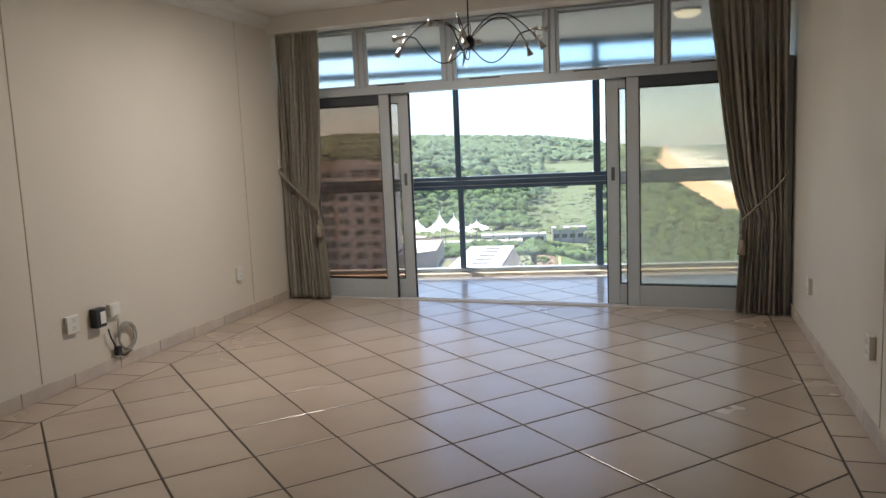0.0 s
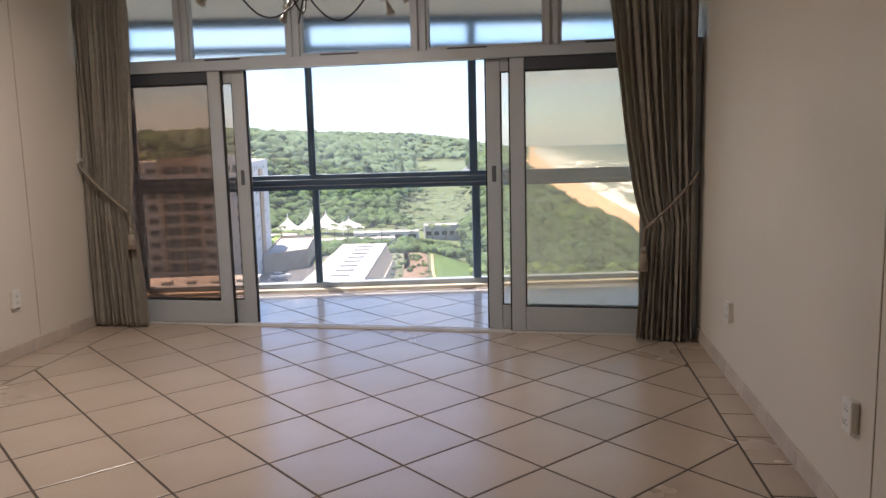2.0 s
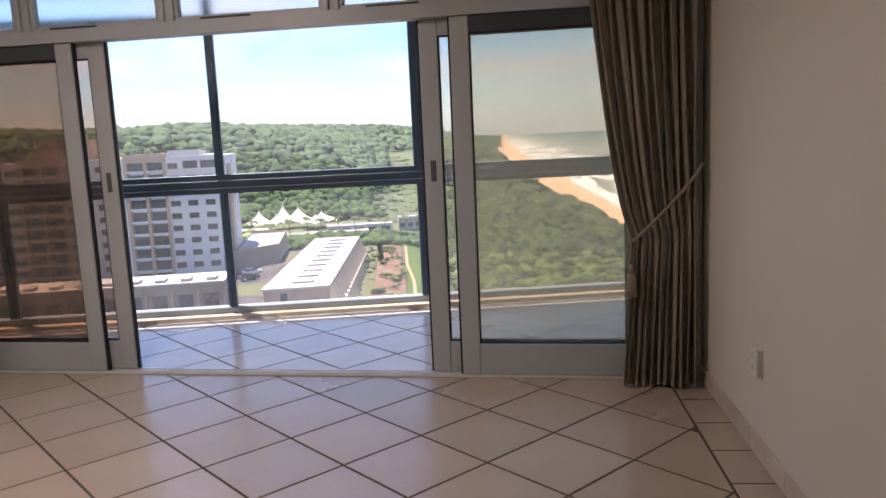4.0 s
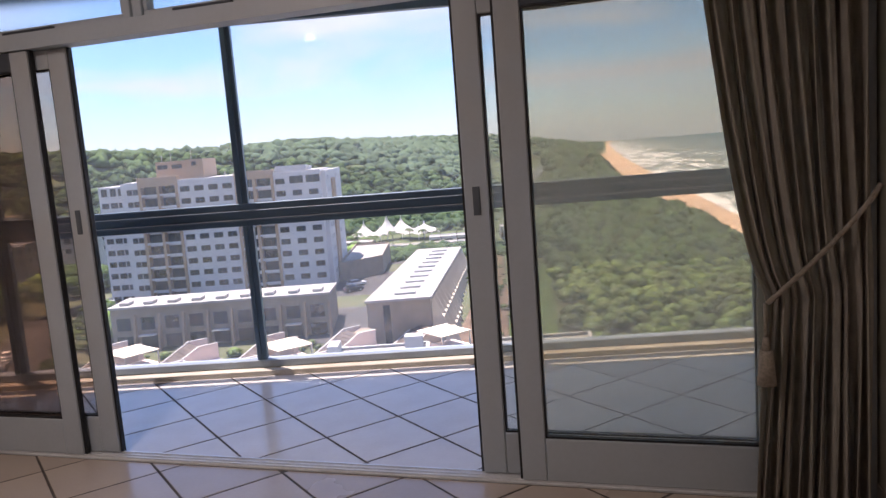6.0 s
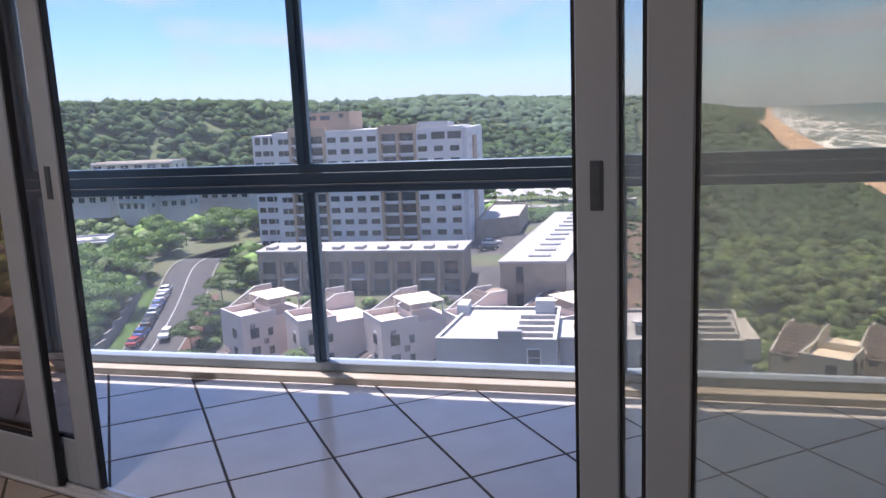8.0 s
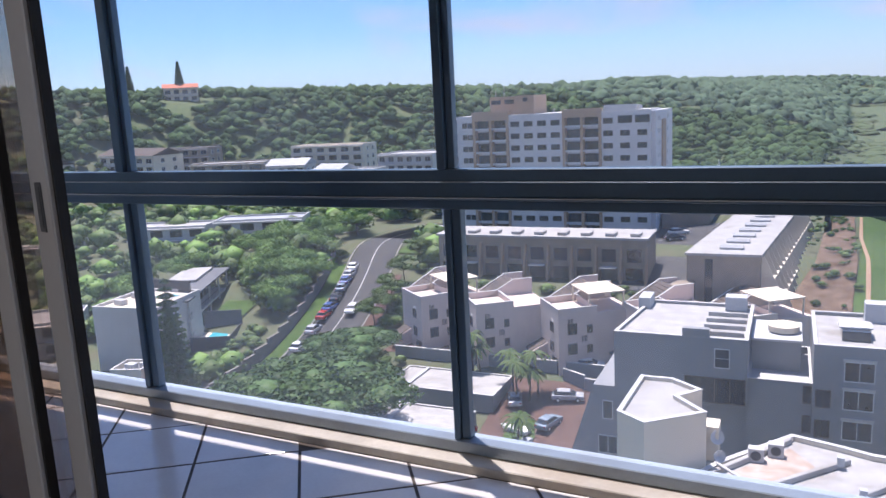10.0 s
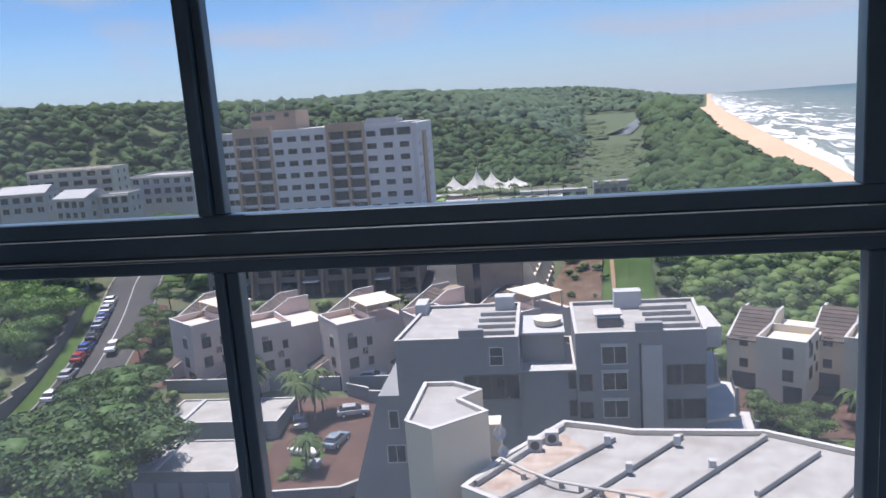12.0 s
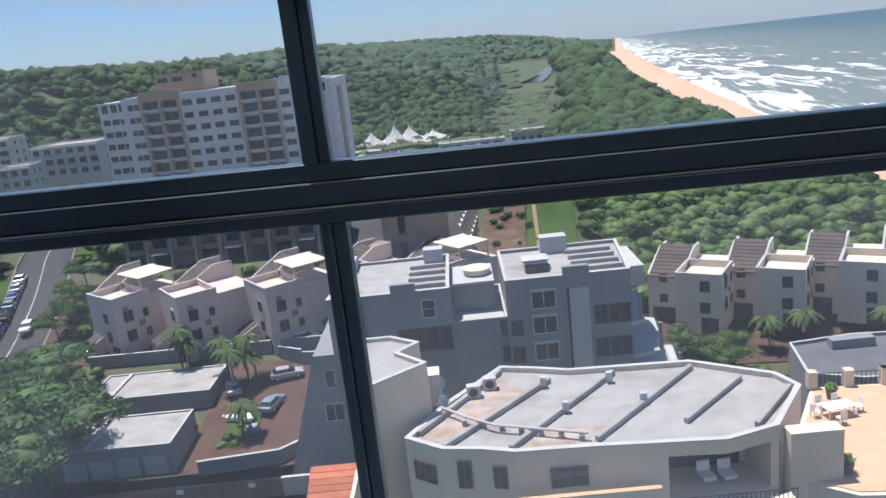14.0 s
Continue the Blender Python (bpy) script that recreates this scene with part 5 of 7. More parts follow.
# ---------------------------------------------------------------- grey apartment house
def grey_house():
    ob = thing("grey_apartment_house", place(0, 68, -39), "blue-grey plastered apartment house with white roof decks and balconies", "apartment building")
    G = 39.0
    lw, ld = slab_house(ob, [(-14, 0), (-2.4, 0), (-2.4, 12.2), (-12.6, 12.2)], 13.0, G - 20.0, T_GREY, ROOF_W, 0.25, 0.25, True)
    rw, rd = slab_house(ob, [(2.8, 0), (14.4, 0), (15.4, 11), (2.8, 11)], 0, G - 19.9, T_GREY, ROOF_W, 0.3, 0.25, True)
    bm = bmesh.new()
    b_box(bm, (-13.8, 1.2, 0), (-2.4, 12, 12.995))
    b_prism(bm, [(-20.5, 1.5), (-13.8005, 1.5), (-13.8005, 12), (-20.5, 12)], 0, G - 26.0, top=[(-16.4, 1.5), (-13.8005, 1.5), (-13.8005, 12), (-16.4, 12)])
    low = part("lower_wing", bm, T_GREY, ob)
    window(low, pose(-15.0, 1.5, 6.0), 1.9, 1.9, W_FRAME, 1)
    window(low, pose(-15.0, 1.5, 9.6), 1.0, 1.9, W_FRAME, 0)
    link, _ = slab_house(ob, [(-2.399, 0.6), (2.799, 0.6), (2.799, 11), (-2.399, 11)], 0, G - 23.6, T_GREY, T_PALE, 0.6, 0.2, True)
    box("terrace_block", (-2.3, 5.0, G - 24.2), (1.9, 10.9, G - 21.3), T_GREY, ob)
    box("upper_terrace", (-2.35, 4.6, G - 21.298), (2.0, 10.95, G - 21.1), T_PALE, ob)
    bm = bmesh.new()
    b_cyl(bm, (0.4, 7.5, G - 20.75), 1.35, 0.5, 20)
    b_cyl(bm, (0.4, 7.5, G - 20.46), 1.45, 0.08, 20)
    part("spa_tub", bm, T_CREAM, ob, "round cream spa tub with lid")
    # raised blocks and ribs on the roofs
    box("roof_upstand", (-7.9, -0.04, G - 20.6), (-5.6, 0.6, G - 19.2), T_GREY, ob)
    box("roof_upstand", (8.2, -0.04, G - 20.6), (10.6, 0.6, G - 19.1), T_GREY, ob)
    box("roof_upstand", (-13.4, 9.4, G - 20.3), (-12.2, 12.1, G - 19.1), T_PALE, ob)
    box("chimney", (7.2, 8.8, G - 20.19), (9.9, 10.4, G - 18.4), T_PALE, ob)
    box("chimney", (-5.0, 10.2, G - 20.2), (-3.0, 11.8, G - 18.8), T_PALE, ob)
    for k in range(4):
        box("roof_rib", (-6.4, 1.6 + k * 2.2, G - 20.245), (-2.8, 2.0 + k * 2.2, G - 19.85), ROOF_W, ob)
        box("roof_rib", (9.6, 1.8 + k * 2.1, G - 20.195), (14.2, 2.2 + k * 2.1, G - 19.8), ROOF_W, ob)
    bm = bmesh.new()
    b_box(bm, (5.0, 2.6, G - 20.195), (7.2, 5.2, G - 19.3))
    hatch = part("roof_hatch", bm, W_PANE, ob, "raised glazed roof hatch")
    box("hatch_lid", (4.8, 3.4, G - 19.298), (7.4, 5.6, G - 19.15), CAP, hatch)
    # windows of the front
    window(lw, pose(-4.5, 0, G - 22.7), 1.3, 1.8, W_FRAME, 0, rows=1)
    window(lw, pose(-5.1, 0, 13.0), 5.2, 2.4, W_FRAME_DK, 3)
    for z in (22.9, 25.4, 28.1):
        window(rw, pose(6.25, 0, G - z), 2.3, 1.75, W_FRAME, 1)
        box("lintel", (5.0, -0.16, G - z + 1.78), (7.5, -0.002, G - z + 1.98), CAP, rw)
        if z > 23:
            window(rw, pose(2.4, 0.6, G - z), 0.7, 1.6, W_FRAME_DK, 0)
            window(rw, pose(3.6, 0, G - z), 1.2, 1.6, W_FRAME_DK, 1)
    box("pale_panel", (8.7, -0.1, G - 36), (10.5, -0.002, G - 21.2), T_PALE, rw, label="pale grey recessed panel")
    bm = bmesh.new()
    b_tube(bm, [(8.55, -0.12, 1), (8.55, -0.12, G - 21)], 0.07, 6)
    part("downpipe", bm, RAIL, rw)
    for z in (25.0, 28.3, 31.6):
        window(rw, pose(11.5, 0, G - z), 1.3, 1.9, W_FRAME_DK, 1)
        window(rw, pose(13.3, 0, G - z), 2.0, 1.9, W_FRAME_DK, 1)
        bm = bmesh.new()
        e = 15.8 + (z - 25) * 0.55
        b_prism(bm, [(14.42, 0.2), (e, 1.0), (e + 1.2, 9.5), (15.3, 10.8)], G - z - 0.6, G - z - 0.3)
        bal = part("balcony_slab", bm, CAP, ob, "white edged balcony slab")
        bm = bmesh.new()
        for k in range(9):
            f = k / 8
            x, y = e - 0.1 + 1.2 * f, 1.1 + 8.3 * f
            b_tube(bm, [(x, y, G - z - 0.3), (x, y, G - z + 0.7)], 0.03, 4)
        b_tube(bm, [(e - 0.1, 1.1, G - z + 0.7), (e + 1.1, 9.4, G - z + 0.7)], 0.04, 4)
        part("railing", bm, RAIL, bal)
        box("post", (e - 0.5, 1.0, G - z - 0.3), (e - 0.2, 1.3, G - z + 2.4), T_GREY, bal)
    box("white_side", (14.9, 3.0, G - 22.6), (16.4, 10.4, G - 20.6), CAP, ob)
    # low grey yard wall
    w = thing("yard_wall", place(0, 0, -38.6), "low grey rendered wall with white coping round the yard", "wall")
    for a, b in (((-55, 100.6), (-21, 100.0)), ((-31.5, 73.6), (-22.8, 74.6)), ((-22.8, 74.6), (-20, 77.0)), ((-27.5, 98.6), (-24.0, 96.6)), ((-24.0, 96.6), (-19.8, 96.0))):
        L, an = math.dist(a, b), math.degrees(math.atan2(b[1] - a[1], b[0] - a[0]))
        zz = float(ground_z(*a)) + 38.6
        box("wall_panel", (0, -0.12, -3), (L, 0.12, zz - 38.6 + 38.6 + 1.7), T_GREY, w, pose(a[0], a[1], 0, 0, 0, an))
        box("coping", (-0.05, -0.17, zz + 1.703), (L, 0.17, zz + 1.8), CAP, w, pose(a[0], a[1], 0, 0, 0, an))


grey_house()


# ---------------------------------------------------------------- cream house with the big flat roof
def cream_house():
    ob = thing("cream_apartment_house", place(0, 0, -39), "cream apartment house with large ribbed flat roof and stair tower", "apartment building")
    G = 39.0
    P = [(-5.2, 41.0), (-3.0, 39.3), (-0.6, 38.8), (1.1, 38.2), (5.3, 38.0), (12.6, 37.4), (15.7, 38.4), (18.9, 42.9), (18.2, 44.9), (13.7, 48.0), (5.6, 48.5), (3.9, 49.2), (1.1, 50.1), (-2.8, 45.1)]
    wall, deck = slab_house(ob, P, G - 21.35, G - 20.5, T_CREAM, ROOF_W, 0.28, 0.28, True)
    bm = bmesh.new()
    b_prism(bm, P, 0, G - 24.122)
    part("lower_storeys", bm, T_CREAM, ob)
    bm = bmesh.new()
    b_prism(bm, P[:5] + [(9.4, 37.66), (9.4, 41.0), (14.8, 41.0), (15.2, 38.24)] + P[6:], G - 24.12, G - 21.352)
    part("top_storey", bm, T_CREAM, ob)
    # ribs across the roof
    for a, b in (((-2.9, 39.7), (4.2, 47.4)), ((0.9, 38.9), (8.5, 47.6)), ((5.8, 39.0), (13.6, 47.3)), ((11.1, 40.1), (16.0, 45.0)), ((14.7, 38.9), (18.3, 43.1)), ((-4.4, 41.6), (1.0, 49.4))):
        L, an = math.dist(a, b), math.degrees(math.atan2(b[1] - a[1], b[0] - a[0]))
        box("roof_rib", (0, -0.16, G - 20.778), (L, 0.16, G - 20.42), ROOF_W, ob, pose(a[0], a[1], 0, 0, 0, an), bev=0.04)
    bm = bmesh.new()
    b_prism(bm, [(-4.2, 41.4), (-2.4, 40.2), (2.6, 46.0), (1.0, 48.6)], G - 20.775, G - 20.77)
    part("stained_deck", bm, ROOF_RUST, ob, "rust stained part of the roof deck")
    bm = bmesh.new()
    b_prism(bm, [(1.5, 38.9), (4.9, 38.8), (6.6, 40.8), (3.2, 41.2)], G - 20.775, G - 20.77)
    part("stained_deck", bm, ROOF_RUST, ob, "rust stained part of the roof deck")
    bm = bmesh.new()
    b_tube(bm, [(-3.0, 44.2, G - 20.3), (-1.5, 42.6, G - 20.3), (0.2, 41.2, G - 20.3), (5.4, 39.2, G - 20.3)], 0.09, 8)
    pipe = part("roof_pipe", bm, CAP, ob, "white pipe run on small blocks")
    for k in range(7):
        f = k / 6
        box("pipe_block", (-1.6 + 6.6 * f - 0.15, 42.4 - 3.1 * f - 0.15, G - 20.774), (-1.6 + 6.6 * f + 0.15, 42.4 - 3.1 * f + 0.15, G - 20.4), ROOF_W, pipe)
    for x, y in ((-0.9, 46.2), (0.2, 47.2)):
        ac = box("air_conditioner", (x - 0.45, y - 0.3, G - 20.774), (x + 0.45, y + 0.3, G - 19.9), CAP, ob, bev=0.03)
        bm = bmesh.new()
        b_cyl(bm, (x, y - 0.31, G - 20.33), 0.3, 0.02, 16, "Y")
        part("fan_grille", bm, RAIL, ac)
    for x, y in ((8.0, 46.4), (3.7, 46.6), (9.4, 43.0), (4.6, 42.8)):
        box("roof_vent", (x - 0.2, y - 0.2, G - 20.6), (x + 0.2, y + 0.2, G - 20.0), T_PALE, ob, bev=0.03)
    # stair tower
    S = [(-8.6, 42.9), (-6.8, 41.6), (-3.6, 44.2), (-5.5, 46.3), (-4.2, 47.8), (-6.2, 49.4), (-8.3, 49.4)]
    tw, td = slab_house(ob, S, 0, G - 17.2, T_CREAM, ROOF_W, 0.2, 0.22, True)
    for x, y, z, r in ((-3.1, 45.6, -19.2, 0.45), (-2.9, 44.9, -20.1, 0.38)):
        bm = bmesh.new()
        bmesh.ops.create_cone(bm, cap_ends=False, segments=18, radius1=0.04, radius2=r, depth=0.18, matrix=pose(x, y - 0.2, z + G, 75, 0, 30))
        bmesh.ops.solidify(bm, geom=bm.faces[:], thickness=0.02)
        b_tube(bm, [(x, y, z + G), (x - 0.4, y + 0.3, z + G - 0.2)], 0.03, 6)
        part("satellite_dish", bm, T_PALE, tw, "grey satellite dish")
    box("duct_box", (-4.6, 45.4, G - 20.774), (-3.0, 46.8, G - 18.6), T_CREAM, ob)
    # front windows and the recessed loggia
    for x, y, zz, w, h, a in ((-4.1, 40.1, -22.9, 1.6, 1.3, -37), (-1.8, 39.0, -22.9, 0.8, 1.7, -10), (0.2, 38.45, -22.8, 0.8, 1.4, -16), (4.0, 38.02, -22.8, 2.1, 1.2, 0)):
        window(wall, pose(x, y, G + zz, 0, 0, a), w, h, W_FRAME_DK, 1)
    bm = bmesh.new()
    b_box(bm, (10.2, 40.9, G - 24.1), (14.4, 40.995, G - 21.9))
    part("sliding_door", bm, W_PANE, wall, "dark sliding door in the loggia")
    box("balcony_parapet", (-0.2, 36.85, G - 25.2), (8.79, 37.1, G - 22.75), T_CREAM, ob)
    box("parapet_cap", (-0.25, 36.8, G - 22.748), (8.795, 37.15, G - 22.68), TERRACE, ob)
    box("loggia_deck", (8.8, 36.3, G - 24.35), (16.0, 37.54, G - 24.12), T_CREAM, ob)
    bm = bmesh.new()
    for k in range(29):
        b_tube(bm, [(9.0 + k * 0.245, 36.4, G - 24.12), (9.0 + k * 0.245, 36.4, G - 23.2)], 0.02, 4)
    b_tube(bm, [(8.9, 36.4, G - 23.18), (15.9, 36.4, G - 23.18)], 0.03, 4)
    part("railing", bm, RAIL, ob)
    # terrace to the right
    T = [(16.4, 38.6), (19.2, 36.4), (40, 34), (40, 47), (27.2, 48.8), (22.4, 49.2), (19.4, 44.2)]
    bm = bmesh.new()
    b_prism(bm, T, 8, G - 24.0)
    ter = part("terrace_base", bm, T_CREAM, ob)
    bm = bmesh.new()
    b_prism(bm, inset(T, 0.3), G - 23.997, G - 23.93)
    part("terrace_floor", bm, TERRACE, ob, "peach tiled roof terrace")
    box("terrace_pier", (16.2, 38.0, G - 26), (19.1, 39.0, G - 20.9), T_CREAM, ob)
    for a, b in (((22.4, 49.1), (27.2, 48.7)), ((27.2, 48.7), (39.5, 47.0))):
        L, an = math.dist(a, b), math.degrees(math.atan2(b[1] - a[1], b[0] - a[0]))
        n = max(2, int(L / 2.4))
        for k in range(n + 1):
            box("terrace_pillar", (L * k / n - 0.3, -0.3, G - 23.93), (L * k / n + 0.3, 0.3, G - 22.7), T_CREAM, ob, pose(a[0], a[1], 0, 0, 0, an))
        bm = bmesh.new()
        for k in range(int(L / 0.3)):
            b_tube(bm, [(k * 0.3, 0, G - 23.93), (k * 0.3, 0, G - 22.95)], 0.025, 4)
        b_tube(bm, [(0, 0, G - 22.93), (L, 0, G - 22.93)], 0.035, 4)
        bmesh.ops.transform(bm, matrix=pose(a[0], a[1], 0, 0, 0, an), verts=bm.verts)
        part("railing", bm, RAIL, ob)


cream_house()


def patio_table(u, v, z, turn):
    ob = thing("patio_table", place(u, v, z, turn), "white rectangular patio table on the peach terrace", "table")
    box("tabletop", (-1.0, -0.55, 0.70), (1.0, 0.55, 0.75), SAIL, ob, bev=0.01)
    for x in (-0.85, 0.85):
        for y in (-0.4, 0.4):
            box("leg", (x - 0.04, y - 0.04, 0), (x + 0.04, y + 0.04, 0.699), SAIL, ob)


def patio_chair(m):
    ob = thing("patio_chair", m, "white slatted patio chair beside the table", "chair", "chairs round the patio table")
    box("seat", (-0.24, -0.24, 0.42), (0.24, 0.24, 0.46), SAIL, ob, bev=0.01)
    box("backrest", (-0.24, 0.2, 0.461), (0.24, 0.24, 0.95), SAIL, ob, bev=0.01)
    for x in (-0.2, 0.2):
        for y in (-0.2, 0.2):
            box("leg", (x - 0.025, y - 0.025, 0), (x + 0.025, y + 0.025, 0.419), SAIL, ob)
    return ob


patio_table(22.2, 45.0, -23.93, 10)
pc = patio_chair(place(21.5, 45.9, -23.93, 10))
for u, v, a in ((22.6, 46.0, 15), (20.8, 45.0, 100), (23.6, 45.2, -80), (21.9, 43.9, 190)):
    copy_thing(pc, place(u, v, -23.93, a))
for u in (12.0, 13.2):
    ob = thing("lounge_chair", place(u, 39.4, -24.12, 8), "white wicker lounge chair in the loggia", "chair", "chairs in the loggia")
    box("seat", (-0.4, -0.5, 0.15), (0.4, 0.4, 0.42), SAIL, ob, bev=0.06)
    box("backrest", (-0.4, 0.401, 0.15), (0.4, 0.58, 1.0), SAIL, ob, bev=0.06)


def pot_plant(m, s):
    ob = thing("potted_plant", m, "bushy green plant in a dark pot on the terrace", "plant", "potted plants on the terrace")
    bm = bmesh.new()
    b_cyl(bm, (0, 0, 0.3 * s), 0.3 * s, 0.6 * s, 14, r2=0.4 * s)
    part("pot", bm, ROOF_DARK, ob)
    rng = random.Random(6)
    bm = bmesh.new()
    for k in range(160):
        d = Vector((rng.gauss(0, 1), rng.gauss(0, 1), abs(rng.gauss(0, 1)))).normalized()
        c = Vector((0, 0, 0.75 * s)) + d * 0.5 * s * rng.uniform(0.5, 1)
        a = d.orthogonal().normalized() * 0.12 * s
        b = d.cross(a) * 0.6
        bm.faces.new([bm.verts.new(c - a), bm.verts.new(c - b), bm.verts.new(c + a + d * 0.1), bm.verts.new(c + b)])
    part("foliage", bm, LAWN, ob)
    return ob


pp = pot_plant(place(22.9, 47.3, -23.93), 0.9)
for u, v in ((19.6, 38.6), (30, 46.5)):
    copy_thing(pp, place(u, v, -23.93, 60))


# ---------------------------------------------------------------- garages, fence, red roof, dark flat roof
def garage(u0, u1, v0, v1, z, doors):
    ob = thing("garage_block", place(0, 0, z), "grey garage block with a pale flat roof", "garage", "garages beside the brick yard")
    slab_house(ob, [(u0, v0), (u1, v0), (u1, v1), (u0, v1)], -1, 3.6, T_GREY, ROOF_W, 0.12, 0.2, True)
    for k in range(doors):
        x = u1 - 2.0 - k * 3.0
        box("garage_door", (x - 1.25, v0 - 0.06, 0), (x + 1.25, v0 - 0.003, 2.3), T_PALE, ob)
    box("roof_gutter", (u0 + 3, v0 + 0.25, 3.482), (u0 + 3.5, v1 - 0.25, 3.75), T_PALE, ob)


garage(-50.5, -34.3, 88.5, 96.5, -40.1, 0)
garage(-47.5, -34.6, 75.0, 83.2, -40.1, 4)
fen = thing("slat_fence", place(0, 68.2, -40.05), "tall weathered wooden slat fence along the yard", "fence")
bm = bmesh.new()
b_box(bm, (-0.09, -0.02, 0), (0.09, 0.02, 2.1))
SLAT = mesh_of("slat", bm, WOOD)
for k in range(100):
    shared("slat", SLAT, fen, pose(-44.6 + k * 0.235, 0.004 * (k % 3), 0.03 * math.sin(k * 1.7)))
for z in (0.5, 1.6):
    box("rail", (-44.8, 0.03, z), (-21.2, 0.1, z + 0.1), WOOD, fen)
for x in (-31.5, -24.2):
    box("sign_plate", (x - 0.35, -0.05, 1.3), (x + 0.35, -0.025, 1.8), PLASTIC, fen, label="small white sign plate")
sheet("pavement_front", ([(-46, 52), (-46, 60), (-46, 68), (-46, 74)], [(-14, 52), (-14, 60), (-14, 68), (-16, 74)]), BRICK_PAVE, 0.06, "red brick forecourt before the slat fence")
YELLOW = mat("yellow_road_paint", (0.62, 0.42, 0.05), 0.8, var=0.15, size=0.4)
for k in range(4):
    sheet("trim_bay", ([(-22.4, 63.6 + k), (-21.0, 64.4 + k)], [(-22.4, 63.45 + k), (-21.0, 64.25 + k)]), YELLOW, 0.075, "yellow hatched parking line", thick=0.01)
cn = thing("carport", place(-41.5, 64, -40), "open carport with a flat cream roof", "carport")
box("roof", (-1.5, -3.2, 2.3), (1.5, 3.1, 2.45), T_CREAM, cn, bev=0.03)
for x in (-1.35, 1.35):
    for y in (-3.0, 0, 2.9):
        box("post", (x - 0.06, y - 0.06, 0), (x + 0.06, y + 0.06, 2.299), RAIL, cn)
kw = thing("forecourt_wall", place(-21.1, 68.2, -40), "cream forecourt wall beside the slat fence", "wall")
box("wall_panel", (0, -0.15, -0.2), (4.6, 0.15, 2.0), T_CREAM, kw)
box("coping", (-0.05, -0.2, 2.002), (4.65, 0.2, 2.12), CAP, kw)
ks = thing("meter_kiosk", place(-33.1, 64.8, -40), "tan service kiosk with a white lid in the forecourt", "kiosk")
box("body", (-1.3, -0.7, 0), (1.3, 0.7, 1.5), T_CREAM, ks, bev=0.03)
box("lid", (-1.2, -0.5, 1.502), (1.1, 0.85, 1.75), CAP, ks, bev=0.05)
gr = thing("guard_room", place(-25, 60, -40), "low guard room with a terracotta tiled roof", "house")
box("wall", (-3.1, -3, 0), (3.1, 2.0, 2.3), T_CREAM, gr)
bm = bmesh.new()
for k in range(10):
    y0, z0 = -3.3 + k * 0.55, 1.9 + k * 0.06
    b_side(bm, ((y0, z0 + 0.4), (y0 + 0.6, z0 + 0.48), (y0 + 0.6, z0 + 0.58), (y0, z0 + 0.54)), -2.95, 2.95)
part("roof", bm, ROOF_RED, gr, "terracotta tiled low roof")
for x0, x1, y0, y1 in ((-3.25, -2.96, -3.2, 2.6), (2.96, 3.25, -3.2, 2.6), (-2.95, 2.95, 2.3, 2.6)):
    box("parapet", (x0, y0, 2.301), (x1, y1, 3.15), T_CREAM, gr)
gate = thing("gate_house", place(-12.2, 51.5, -39), "small cream gate house with terracotta tiled roof", "house")
box("wall", (-1.6, -3.6, 0), (1.6, 1.0, 8.6), T_CREAM, gate)
bm = bmesh.new()
for k in range(9):
    y0 = -3.9 + k * 0.55
    z0 = 8.6 + k * 0.22
    b_side(bm, ((y0, z0), (y0 + 0.6, z0 + 0.24), (y0 + 0.6, z0 + 0.34), (y0, z0 + 0.14)), -1.8, 1.8)
part("roof", bm, ROOF_RED, gate, "terracotta tiled lean-to roof")
box("gable_wall", (1.81, -3.9, 0), (2.1, 1.2, 10.7), T_CREAM, gate)
dark = thing("flat_roofed_villa", place(0, 0, -38.5), "low villa with a dark grey flat roof and white edge", "house")
slab_house(dark, [(31.5, 69.5), (36, 67.5), (58, 66), (58, 76), (40, 78), (33, 77.2)], 0, 5.6, T_GREY, ROOF_DARK, 0.3, 0.2, True)
box("roof_box", (36.5, 75.0, 5.3), (41, 76.2, 6.3), T_GREY, dark)
box("roof_box", (46, 69.0, 5.3), (51, 70.2, 6.4), T_GREY, dark)
pool = thing("swimming_pool", place(60.5, 97, -38.0), "small turquoise swimming pool beside a lawn", "pool")
box("coping", (-3.4, -2.4, -0.4), (3.4, 2.4, 0.25), CAP, pool)
box("pool_water", (-2.9, -1.9, 0.252), (2.9, 1.9, 0.27), POOL, pool)


